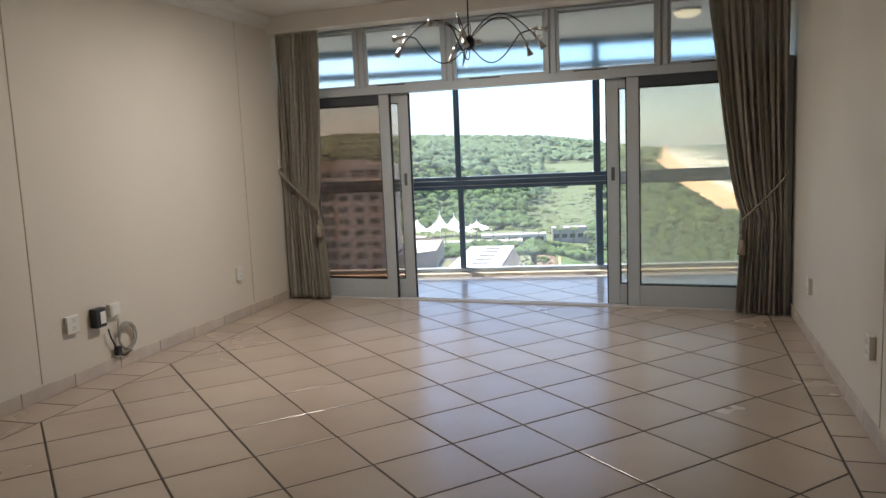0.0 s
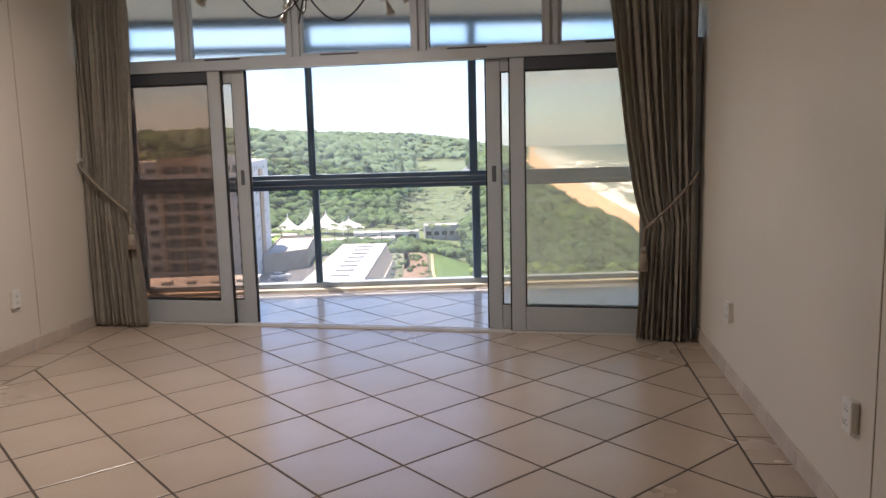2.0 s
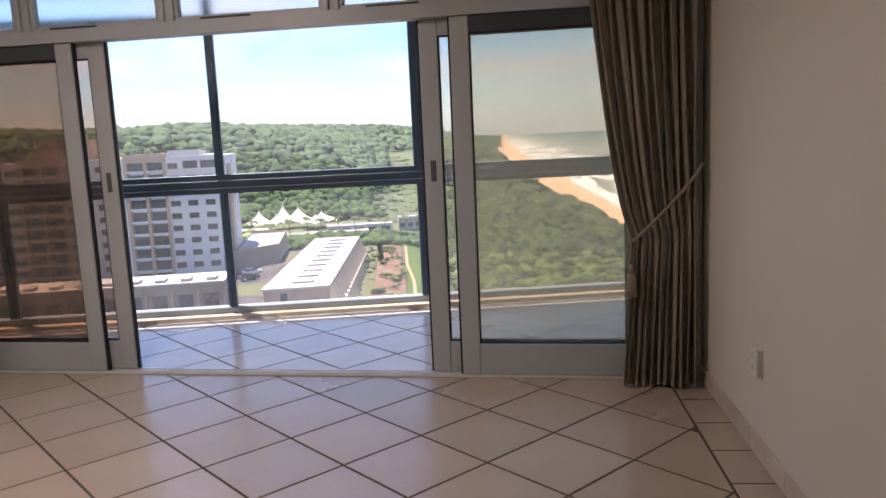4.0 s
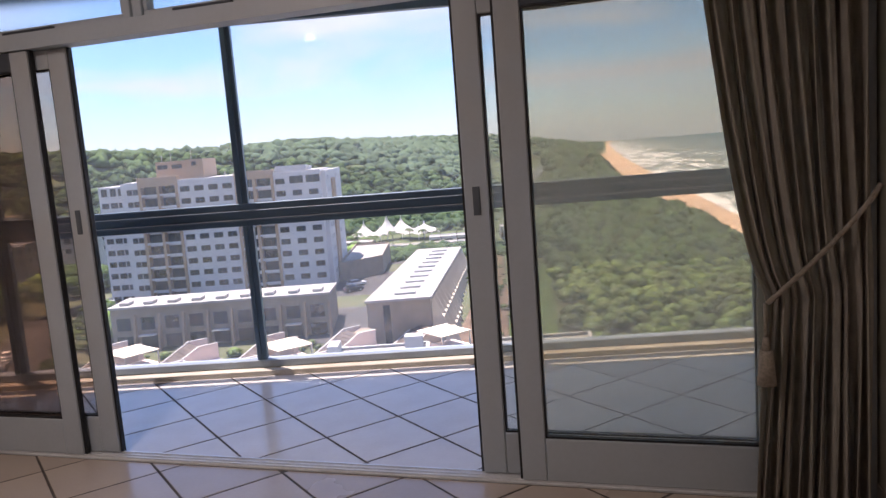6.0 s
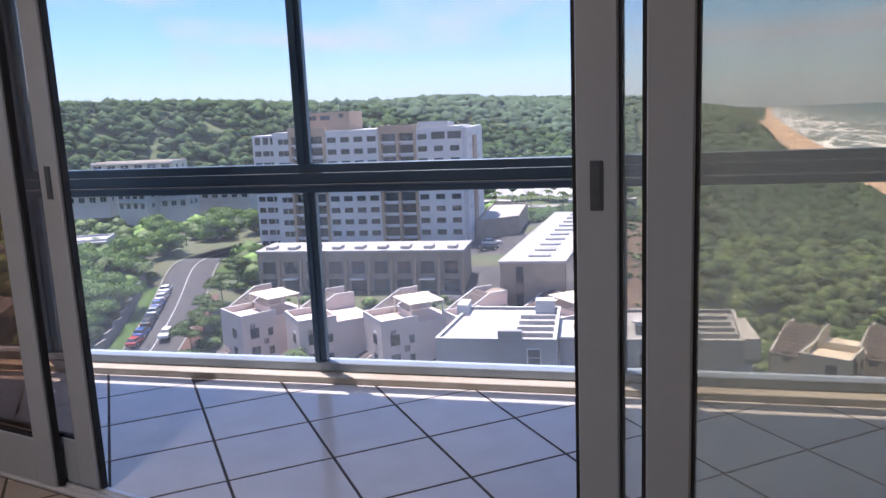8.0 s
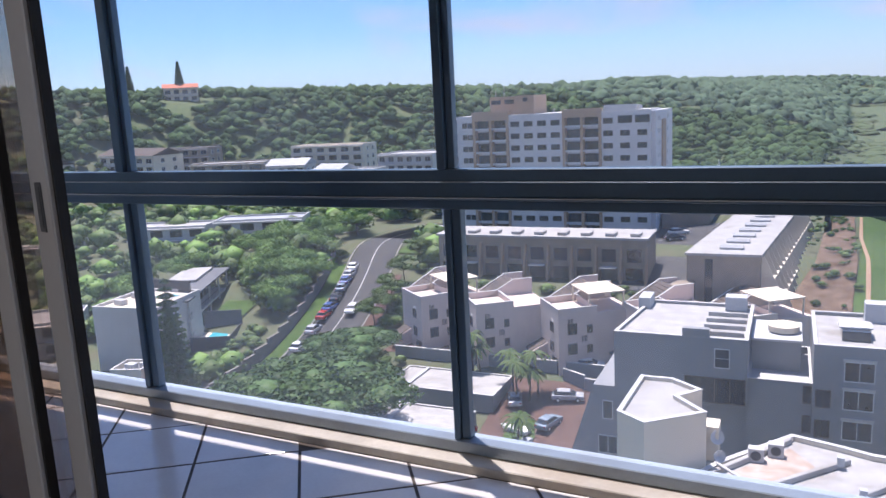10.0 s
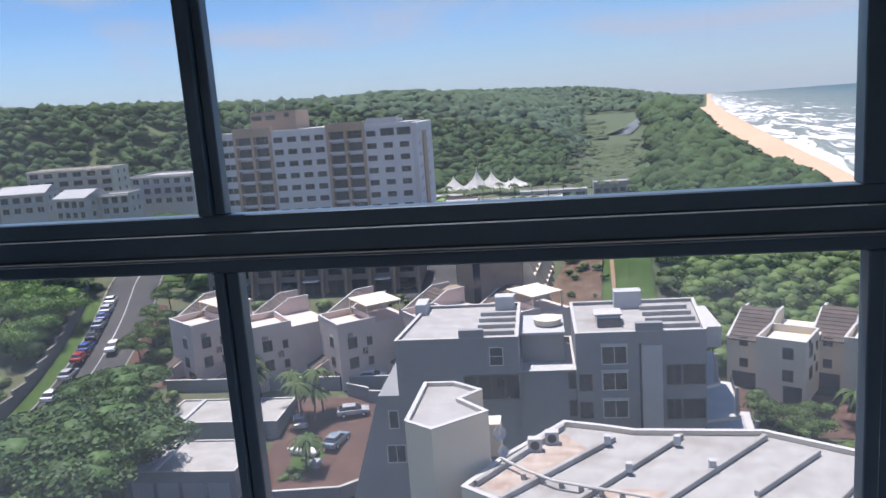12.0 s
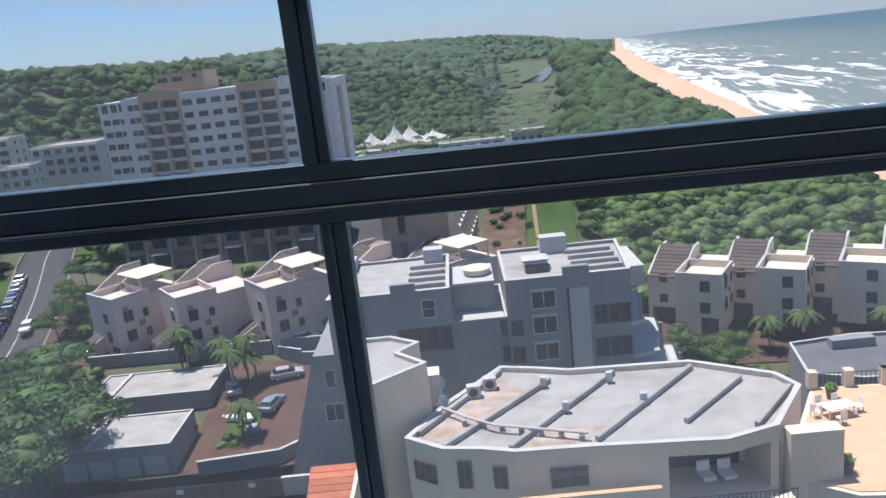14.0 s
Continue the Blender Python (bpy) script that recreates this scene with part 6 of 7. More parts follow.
# ---------------------------------------------------------------- left side: villas, flats and the shopping street
def villa(name, u, v, z, turn, size, label, wall_mat, roof_mat, floors=2, cols=4, pitched=False):
    w, d = size
    h = 3.0 * floors + 0.4
    ob = thing(name, place(u, v, z, turn), label, "house")
    if pitched:
        bm = bmesh.new()
        b_box(bm, (-w / 2, 0, -4), (w / 2, d, h))
        wall = part("wall", bm, wall_mat, ob)
        bm = bmesh.new()
        b_side(bm, ((-0.6, h + 0.002), (d + 0.6, h + 0.002), (d / 2, h + d * 0.2)), -w / 2 - 0.5, w / 2 + 0.5)
        part("roof", bm, roof_mat, ob)
    else:
        wall, _ = slab_house(ob, [(-w / 2, 0), (w / 2, 0), (w / 2, d), (-w / 2, d)], -4, h, wall_mat, roof_mat, 0.4, 0.25, True)
    for f in range(floors):
        for c in range(cols):
            x = -w / 2 + w * (c + 0.5) / cols
            window(wall, pose(x, 0, 0.7 + f * 3.0), w / cols * 0.62, 1.7, W_FRAME_DK if f % 2 else W_FRAME, 1)
        bm = bmesh.new()
        b_box(bm, (-w / 2 - 0.1, -1.0, f * 3.0 + 2.75), (w / 2 + 0.1, -0.003, f * 3.0 + 2.95))
        part("balcony_slab", bm, CAP, ob)
    for y in (d * 0.3, d * 0.7):
        for f in range(floors):
            window(wall, pose(w / 2, y, 0.8 + f * 3.0, 0, 0, 90), 1.5, 1.5, W_FRAME, 1)
    return ob


def pool_villa():
    """White villa: a blank block with a paved roof terrace and pool, and a long wing with deep balconies."""
    ob = thing("pool_villa", place(0, 0, -39.5), "white villa with a rooftop pool terrace and dark roofed balcony wing", "house")
    top = 11.3
    P = [(-103.5, 86.6), (-91.4, 88.2), (-93.6, 101.0), (-105.2, 99.6)]
    slab_house(ob, P, -2, top, CAP, T_CREAM, 0.5, 0.3, True)
    for k, (x, y, w, d, h) in enumerate(((-102.3, 90.0, 2.0, 1.2, 0.9), (-100.6, 93.6, 3.2, 1.0, 0.7), (-103.2, 94.6, 1.4, 1.4, 1.0), (-97.6, 90.6, 1.2, 0.8, 0.6))):
        box("terrace_bench", (x, y, top - 0.498), (x + w, y + d, top - 0.5 + h), CAP, ob, bev=0.05)
    box("roof_pool", (-99.4, 95.4, top - 0.498), (-95.2, 98.4, top - 0.36), CAP, ob)
    box("pool_water", (-99.1, 95.7, top - 0.358), (-95.5, 98.1, top - 0.33), POOL, ob, label="turquoise rooftop pool")
    box("screen_wall", (-105.0, 100.2, top - 2.0), (-95.0, 100.45, top + 1.6), RAIL, ob, label="dark screen wall behind the terrace")
    m = pose(-92.4, 96.4, 0, 0, 0, 25.5)
    bm = bmesh.new()
    b_box(bm, (-8.5, 0, -2), (-2.4, 27, top - 1.0), m)
    wing = part("wing", bm, T_PALE, ob)
    bm = bmesh.new()
    b_box(bm, (-8.9, -0.4, top - 0.998), (0.5, 27.4, top - 0.7), m)
    part("roof", bm, ROOF_DARK, ob, "dark grey overhanging flat roof")
    box("roof_light", (-8.0, 14, top - 0.698), (-2.5, 26, top - 0.2), ROOF_W, ob, m)
    for z in (3.2, 6.6):
        box("balcony_slab", (-2.399, 0.2, z), (0.2, 26.8, z + 0.35), CAP, ob, m)
        bm = bmesh.new()
        for k in range(28):
            b_tube(bm, [(0.1, 0.4 + k * 0.97, z + 0.35), (0.1, 0.4 + k * 0.97, z + 1.3)], 0.03, 4)
        b_tube(bm, [(0.1, 0.4, z + 1.32), (0.1, 26.6, z + 1.32)], 0.045, 4)
        bmesh.ops.transform(bm, matrix=m, verts=bm.verts)
        part("railing", bm, RAIL, ob)
    for k in range(6):
        for z in (0.4, 3.6, 7.0):
            window(wing, m @ pose(-2.4, 2.4 + k * 4.4, z, 0, 0, 90), 3.4, 2.5, W_FRAME_DK, 2)
    for k in range(5):
        box("post", (-0.1, 0.4 + k * 6.4, 0), (0.15, 0.7 + k * 6.4, top - 1.0), CAP, ob, m)
    gb = thing("gate_block", place(0, 0, -40), "cream rendered gate block with a roof plant tray", "outbuilding")
    slab_house(gb, [(-88.6, 75.6), (-84.0, 77.0), (-85.2, 81.4), (-89.8, 80.0)], -1, 6.2, T_CREAM, ROOF_W, 0.7, 0.22, True)
    box("roof_plant", (-87.8, 77.6, 5.502), (-86.2, 78.8, 6.5), T_PALE, gb, bev=0.04)
    box("roof_plant", (-86.6, 79.2, 5.502), (-85.9, 79.9, 6.3), T_PALE, gb, bev=0.04)


pool_villa()
p = thing("swimming_pool", place(-90.4, 101.0, -36.4, 25), "turquoise swimming pool on a paved terrace", "pool", "pools of the villas")
box("terrace", (-3.6, -4.2, -4), (3.2, 4.4, 0.0), T_CREAM, p)
box("pool_water", (-1.6, -2.6, 0.002), (1.6, 2.6, 0.03), POOL, p)
for lo, hi in (((3.0, -4.3, 0.002), (3.2, 4.5, 1.1)), ((-3.6, -4.4, -4), (3.2, -4.2, 1.1))):
    box("pool_fence", lo, hi, RAIL, p, label="dark pool fence")
box("screen_wall", (-3.6, 4.402, -4), (3.2, 4.6, 3.4), ROOF_DARK, p, label="dark screen wall of the pool")
sheet("trim_lawn_villa", ([(-97, 107.5), (-98, 113)], [(-90.5, 107.5), (-91, 114)]), LAWN, 0.35, "small bright lawn beside the villa")
sheet("pavement_drive", ([(-93, 68), (-92, 74), (-91, 80), (-90, 85)], [(-75, 68), (-75, 74), (-76, 80), (-77, 85)]), TERRACE, 0.12, "peach paved driveway before the gate block")
villa("stepped_villa", -119, 88, -39, 40, (13, 11), "white villa stepping down with a long window band", T_PALE, ROOF_GREY, 2, 4)
villa("low_house", -104, 74, -40.3, 40, (13, 9), "low house with a grey sheet roof and open front", T_PALE, ROOF_GREY, 1, 3)
STONE = mat("grey_brown_stone_wall", (0.20, 0.185, 0.165), 0.9, var=0.25, size=0.7, fine=6, bump=0.6, tone=(0.14, 0.13, 0.12), depth=0.05)
sw = thing("boundary_wall", place(0, 0, 0), "grey stone boundary wall along the verge", "wall")
wl = along(ROAD, 8.2)
for a, b in zip(wl[12:42], wl[13:43]):
    L, an = math.dist(a, b), math.degrees(math.atan2(b[1] - a[1], b[0] - a[0]))
    z = float(ground_z(*a))
    box("wall_panel", (0, -0.2, -1), (L + 0.02, 0.2, 2.6), STONE, sw, pose(a[0], a[1], z, 0, 0, an))
rng = random.Random(11)
for u, v, z, a, sx, sy, fl, lab, wm, rm, pit in (
        (-217, 205, -20.0, -12, 34, 12, 3, "cream block of flats with brown pitched roof and balconies", T_CREAM, ROOF_BROWN, True),
        (-216, 232, -19.2, 8, 24, 10, 3, "brown block of flats with a pale flat roof behind trees", T_BROWN, ROOF_W, False),
        (-180, 215, -21.0, 14, 28, 12, 2, "long brown two-storey block with a pale flat roof", T_BROWN, ROOF_W, False),
        (-161, 250, -20.5, 4, 31, 12, 3, "cream crenellated block on the slope", T_CREAM, T_CREAM, False),
        (-115, 225, -22.8, -4, 21, 16, 3, "white shopping centre with a glazed roof", CAP, ROOF_W, False),
        (-148, 205, -21.4, 12, 13, 10, 2, "white house with grey roof among trees", CAP, ROOF_GREY, True),
        (-130, 200, -23.0, -8, 10, 10, 2, "white house with grey roof among trees", CAP, ROOF_GREY, True),
        (-121, 205, -22.9, 6, 11, 9, 2, "white house with pale roof among trees", CAP, ROOF_W, False),
        (-252, 190, -22, -16, 30, 12, 3, "long cream flats with brown roof", T_CREAM, ROOF_BROWN, True),
        (-168, 128, -34, 30, 20, 10, 2, "white villa with a long verandah roof", CAP, ROOF_W, False),
        (-175, 104, -36, 32, 18, 12, 3, "white stepped villa with many windows", CAP, ROOF_W, False),
        (-140, 142, -31, 20, 20, 9, 2, "pale house above a swimming pool", T_PALE, ROOF_W, False),
        (-118, 150, -30, 22, 22, 9, 2, "grey flat-roofed house with wide windows", T_PALE, ROOF_GREY, False)):
    villa("hillside_flats" if fl == 3 else "hillside_house", u, v, z, a, (sx, sy), lab, wm, rm, fl, 6 if fl == 3 else 4, pit)
hh = villa("ridge_house", -254, 277, 9.0, 43, (15, 10), "large cream house with a red tiled roof on the ridge", T_CREAM, ROOF_RED, 2, 4, True)


# ---------------------------------------------------------------- tented pavilion far behind
def tents():
    ob = thing("tented_pavilion", place(-14, 322, -37), "white tented pavilion with peaked canvas roofs", "pavilion")
    rng = random.Random(3)
    for k in range(6):
        x, y = -20 + k * 5.2 + rng.uniform(-2, 2), rng.uniform(-8, 8)
        r, h = rng.uniform(4.0, 8), (5.5, 3.0, 7.5, 6.0, 2.5, 3.5)[k]
        bm = bmesh.new()
        rings = []
        for j in range(6):
            f = j / 5
            rr, zz = r * (1 - f) ** 1.7 + 0.12, 3.2 + h * f
            rings.append([bm.verts.new((x + rr * math.cos(6.2832 * i / 12), y + rr * math.sin(6.2832 * i / 12), zz + (0.5 * math.cos(i * 3.1416) if j == 0 else 0))) for i in range(12)])
        for a, b in zip(rings, rings[1:]):
            for i in range(12):
                bm.faces.new((a[i], a[(i + 1) % 12], b[(i + 1) % 12], b[i]))
        bmesh.ops.solidify(bm, geom=bm.faces[:], thickness=0.1)
        c = part("canvas_peak", bm, SAIL, ob)
        bm = bmesh.new()
        b_tube(bm, [(x, y, -2), (x, y, 3.2 + h + 0.8)], 0.15, 6)
        part("pole", bm, SAIL, c)
    for k, (u, v, w, d, hh_, m) in enumerate(((-40, 296, 22, 10, 4, T_BROWN), (6, 300, 26, 8, 3.5, CAP), (30, 306, 16, 8, 5, ROOF_W), (-8, 285, 34, 6, 3, T_CREAM), (-70, 300, 30, 14, 5, CAP))):
        o = thing("resort_building", place(u, v, -37.5), "low pale resort building among palms", "building", "low resort buildings")
        slab_house(o, [(-w / 2, 0), (w / 2, 0), (w / 2, d), (-w / 2, d)], -3, hh_, m, ROOF_W, 0.3, 0.3, False)
        for j in range(5):
            box("window_band", (-w / 2 + w * (j + 0.15) / 5, -0.05, 0.8), (-w / 2 + w * (j + 0.8) / 5, -0.003, 2.4), W_PANE, o)


tents()


# ---------------------------------------------------------------- cars
TYRE = mat("tyre_rubber", (0.02, 0.02, 0.02), 0.85, var=0.1, size=0.2, bump=0.0)
LAMP_GLASS = mat("clear_lamp_lens", (0.6, 0.6, 0.6), 0.1, var=0.05, size=0.2, bump=0.0)
LAMP_RED = mat("red_tail_lens", (0.35, 0.02, 0.02), 0.15, var=0.05, size=0.2, bump=0.0)


def car(paint, label):
    ob = thing("parked_car", Matrix(), label, "car", "cars parked outside")
    prof = ((-2.1, 0.32), (2.12, 0.32), (2.16, 0.55), (2.08, 0.80), (1.15, 0.93), (-1.95, 0.97), (-2.14, 0.85), (-2.16, 0.5))
    bm = bmesh.new()
    b_side(bm, prof, -0.86, 0.86)
    bmesh.ops.bevel(bm, geom=bm.edges[:], offset=0.07, segments=2, affect="EDGES", profile=0.5)
    body = part("body", bm, paint, ob, smooth=False)
    bm = bmesh.new()
    vs = b_side(bm, ((-1.85, 0.955), (1.10, 0.935), (0.35, 1.36), (-1.35, 1.40)), -0.80, 0.80)
    for v in vs:
        if v.co.z > 1.2:
            v.co.x *= 0.78
    part("cabin_glass", bm, W_PANE, ob, "dark cabin glass")
    bm = bmesh.new()
    b_side(bm, ((-1.38, 1.402), (0.36, 1.362), (0.25, 1.44), (-1.25, 1.46)), -0.62, 0.62)
    part("roof", bm, paint, ob)
    for s in (-1, 1):
        for y in (-1.3, 1.32):
            bm = bmesh.new()
            b_cyl(bm, (s * 0.80, y, 0.31), 0.31, 0.2, 16, "X")
            ty = part("wheel", bm, TYRE, ob)
            bm = bmesh.new()
            b_cyl(bm, (s * 0.905, y, 0.31), 0.19, 0.02, 12, "X")
            part("rim", bm, ALU_LIGHT, ty)
        box("headlight", (s * 0.62 - 0.16, 2.04, 0.62), (s * 0.62 + 0.16, 2.145, 0.76), LAMP_GLASS, body, bev=0.02)
        box("tail_light", (s * 0.66 - 0.13, -2.17, 0.66), (s * 0.66 + 0.13, -2.09, 0.84), LAMP_RED, body, bev=0.02)
    return ob


def paint(name, col):
    return mat(name, col, 0.25, metal=0.1, var=0.03, size=0.8, bump=0.0, spec=0.6)


CARS = {}
for nm, col in (("white", (0.78, 0.78, 0.77)), ("silver", (0.42, 0.43, 0.45)), ("blue", (0.05, 0.10, 0.30)), ("red", (0.35, 0.04, 0.04)), ("black", (0.03, 0.035, 0.05)), ("steel blue", (0.22, 0.28, 0.34))):
    CARS[nm] = (paint(nm.replace(" ", "_") + "_car_paint", col), [])


def put_car(nm, u, v, turn, where):
    p, made = CARS[nm]
    lab = "%s hatchback car %s" % (nm, where)
    m = place(u, v, float(ground_z(u, v)) + 0.16, turn)
    if made:
        c = copy_thing(made[0], m)
        c["label"] = lab
    else:
        c = car(p, lab)
        c.matrix_basis = m
        made.append(c)


vg = along(ROAD, 3.5, 240)
for nm, v in (("white", 99.5), ("silver", 104.5), ("red", 109.5), ("blue", 113), ("black", 116.5), ("steel blue", 119.8), ("blue", 123), ("silver", 126), ("white", 129)):
    i = min(range(240), key=lambda k: abs(vg[k][1] - v) + (99 if k > 190 else 0))
    u, vv = vg[i]
    du, dv = vg[i + 1][0] - vg[i - 1][0], vg[i + 1][1] - vg[i - 1][1]
    put_car(nm, u, vv, math.degrees(math.atan2(-du, dv)), "parked along the kerb")
put_car("white", -69.8, 112.5, 195, "on the street")
put_car("silver", -36.7, 65.6, 160, "on the brick forecourt")
put_car("steel blue", -26.3, 87.0, -15, "on the brick yard")
put_car("silver", -25.6, 93.6, -75, "on the brick yard")
put_car("silver", -32.3, 91.5, 20, "on the brick yard")
put_car("white", -24.6, 101.9, -80, "before the townhouses")
put_car("white", -20.5, 165, -60, "beside the tower")
put_car("black", -20.5, 158.5, -60, "beside the tower")
put_car("white", -77.0, 164.5, -50, "at the street bend")
put_car("silver", -72.0, 171.5, -50, "at the street bend")
put_car("white", -56.5, 104.5, 20, "before the townhouses")
boat = thing("covered_boat", place(-29.9, 84.6, -39.4, 80), "small white covered boat on the lawn island", "boat")
bm = bmesh.new()
b_side(bm, ((-2.0, 0.9), (2.2, 0.9), (1.6, 0.25), (-1.8, 0.2)), -0.8, 0.8)
for v in bm.verts:
    if v.co.y > 1.5:
        v.co.x *= 0.25
bmesh.ops.bevel(bm, geom=bm.edges[:], offset=0.12, segments=2, affect="EDGES")
part("hull", bm, SAIL, boat)
box("trailer", (-0.5, -1.5, 0.0), (0.5, 1.2, 0.21), RAIL, boat)
sheet("trim_island", ([(-30.5, 79), (-31.2, 84), (-30.8, 88)], [(-28.2, 79), (-27.2, 84), (-28.5, 88)]), LAWN, 0.2, "small planted lawn island in the yard")


planter = thing("stone_planter", place(-27.6, 82.0, -39.8), "round grey stone planter on a pale pad in the yard", "planter")
bm = bmesh.new()
b_cyl(bm, (0, 0, 0.06), 1.7, 0.14, 20)
part("pad", bm, CAP, planter)
bm = bmesh.new()
b_cyl(bm, (0, 0, 0.55), 0.55, 0.82, 16, r2=0.8)
part("bowl", bm, ROOF_GREY, planter)
for u, v in ((-34.4, 82.6), (-34.1, 96.2)):
    ht = thing("fire_hose_reel", place(u, v, -38.6), "red fire hose reel on the garage wall", "hose reel", "hose reels of the yard")
    bm = bmesh.new()
    b_cyl(bm, (0, 0, 0.0), 0.32, 0.22, 14, "X")
    part("drum", bm, LAMP_RED, ht)
    box("bracket", (-0.2, -0.06, -0.4), (-0.112, 0.06, 0.3), RAIL, ht)


# ================================================================ plants
def leaf_mat(name, col, tone, isl=0.5):
    m = mat(name, col, 0.6, var=0.25, size=3.0, fine=8, bump=0.0, tone=tone, island=isl, spec=0.2)
    return m


LEAF = leaf_mat("broad_leaf_green", (0.062, 0.105, 0.026), (0.085, 0.125, 0.035))
LEAF_BRIGHT = leaf_mat("bright_leaf_green", (0.095, 0.18, 0.035), (0.125, 0.20, 0.045))
LEAF_DARK = leaf_mat("dark_leaf_green", (0.042, 0.085, 0.020), (0.055, 0.10, 0.026))
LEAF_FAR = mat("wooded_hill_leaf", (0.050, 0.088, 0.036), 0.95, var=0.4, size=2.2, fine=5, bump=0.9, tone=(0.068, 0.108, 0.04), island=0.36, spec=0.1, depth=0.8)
# Paler, bluer copy of LEAF_FAR: distance haze put into the leaf colour.
LEAF_HAZED = mat("hazed_far_wood_leaf", (0.066, 0.105, 0.062), 0.95, var=0.3, size=4, fine=5, bump=0.9, tone=(0.076, 0.112, 0.068), island=0.3, spec=0.1, depth=0.8)
BARK = mat("grey_brown_bark", (0.13, 0.10, 0.075), 0.95, var=0.25, size=0.4, bump=0.7, depth=0.03)
nprng = np.random.RandomState(4)


def lump(n_sub, rough):
    bm = bmesh.new()
    bmesh.ops.create_icosphere(bm, subdivisions=n_sub, radius=1)
    co = np.array([v.co[:] for v in bm.verts])
    tri = np.array([[v.index for v in f.verts] for f in bm.faces])
    bm.free()
    s = nprng.uniform(-50, 50)
    d = np.array([noise.noise(Vector(c) * 1.9 + Vector((s, 0, 0))) + 0.6 * noise.noise(Vector(c) * 4.5 + Vector((0, s, 0))) for c in co])
    co = co * (1 + rough * d)[:, None]
    co[:, 2] = np.where(co[:, 2] < 0, co[:, 2] * 0.55, co[:, 2])
    return co, tri


def leaf_shell(n, size, flat=0.75):
    """n small leaf sprays round a crown of radius one, as pairs of triangles."""
    d = nprng.normal(size=(n, 3))
    d /= np.linalg.norm(d, axis=1)[:, None]
    d[:, 2] = np.abs(d[:, 2]) * 1.0 - 0.25
    p = d * nprng.uniform(0.78, 1.12, (n, 1))
    p[:, 2] *= flat
    nrm = d + nprng.normal(scale=0.55, size=(n, 3))
    nrm /= np.linalg.norm(nrm, axis=1)[:, None]
    a = np.cross(nrm, nprng.normal(size=(n, 3)))
    a /= np.linalg.norm(a, axis=1)[:, None]
    b = np.cross(nrm, a)
    s = size * nprng.uniform(0.6, 1.4, (n, 1))
    co = np.stack([p - a * s, p - b * s * 0.6, p + a * s, p + b * s * 0.6], 1).reshape(-1, 3)
    k = np.arange(n)[:, None] * 4
    tri = np.concatenate([k + [0, 1, 2], k + [0, 2, 3]], 0)
    return co, tri


def tri_mesh(name, co, tri, material, smooth=False):
    me = bpy.data.meshes.new(name)
    me.vertices.add(len(co))
    me.vertices.foreach_set("co", np.asarray(co, np.float32).ravel())
    me.loops.add(tri.size)
    me.loops.foreach_set("vertex_index", np.asarray(tri, np.int32).ravel())
    me.polygons.add(len(tri))
    me.polygons.foreach_set("loop_start", np.arange(0, tri.size, 3, dtype=np.int32))
    me.polygons.foreach_set("loop_total", np.full(len(tri), 3, np.int32))
    if smooth:
        me.polygons.foreach_set("use_smooth", np.ones(len(tri), bool))
    me.materials.append(material)
    me.update(calc_edges=True)
    return me


def scatter(name, pts, radii, kinds, material, label, squash=0.8):
    """Many crowns in one mesh of kind stuff."""
    cos, tris, off = [], [], 0
    which = nprng.randint(0, len(kinds), len(pts))
    for k, (co, tri) in enumerate(kinds):
        sel = np.where(which == k)[0]
        if not len(sel):
            continue
        a = nprng.uniform(0, 6.28, len(sel))
        c, s = np.cos(a), np.sin(a)
        r = radii[sel]
        sx = r * nprng.uniform(0.85, 1.2, len(sel))
        sz = r * squash * nprng.uniform(0.75, 1.25, len(sel))
        x = (co[None, :, 0] * c[:, None] - co[None, :, 1] * s[:, None]) * sx[:, None] + pts[sel, 0][:, None]
        y = (co[None, :, 0] * s[:, None] + co[None, :, 1] * c[:, None]) * sx[:, None] + pts[sel, 1][:, None]
        z = co[None, :, 2] * sz[:, None] + pts[sel, 2][:, None]
        cos.append(np.stack([x, y, z], -1).reshape(-1, 3))
        tris.append((tri[None] + (np.arange(len(sel)) * len(co))[:, None, None]).reshape(-1, 3) + off)
        off += len(sel) * len(co)
    ob = new(name, tri_mesh(name, np.concatenate(cos), np.concatenate(tris), material, kinds is FARK))
    ob.matrix_basis = E
    return tagged(ob, label, "vegetation", kind="stuff")


def polar_points(n, b0, b1, r0, r1):
    b = np.radians(nprng.uniform(b0, b1, n))
    r = np.exp(nprng.uniform(math.log(r0), math.log(r1), n))
    return r * np.sin(b), r * np.cos(b), r




def dome(n_sub, rough):
    """The upper part of a lump, for crowns that are never seen from below."""
    co, tri = lump(n_sub, rough)
    return co, tri[co[tri][:, :, 2].max(1) > 0.0]


FARK = [dome(2, 0.6) for _ in range(9)]
NEARK = []
for _ in range(6):
    c1, t1 = lump(1, 0.5)
    c2, t2 = leaf_shell(210, 0.135)
    NEARK.append((np.concatenate([c1 * 0.86, c2]), np.concatenate([t1, t2 + len(c1)])))
MIDK = []
for _ in range(6):
    c1, t1 = lump(1, 0.4)
    c2, t2 = leaf_shell(64, 0.20)
    MIDK.append((np.concatenate([c1 * 0.9, c2]), np.concatenate([t1, t2 + len(c1)])))

# woods on the hills
FLATS = ((-217, 205, 18), (-216, 232, 13), (-180, 215, 15), (-161, 250, 17), (-115, 225, 11), (-148, 205, 9), (-130, 200, 9), (-121, 205, 9))


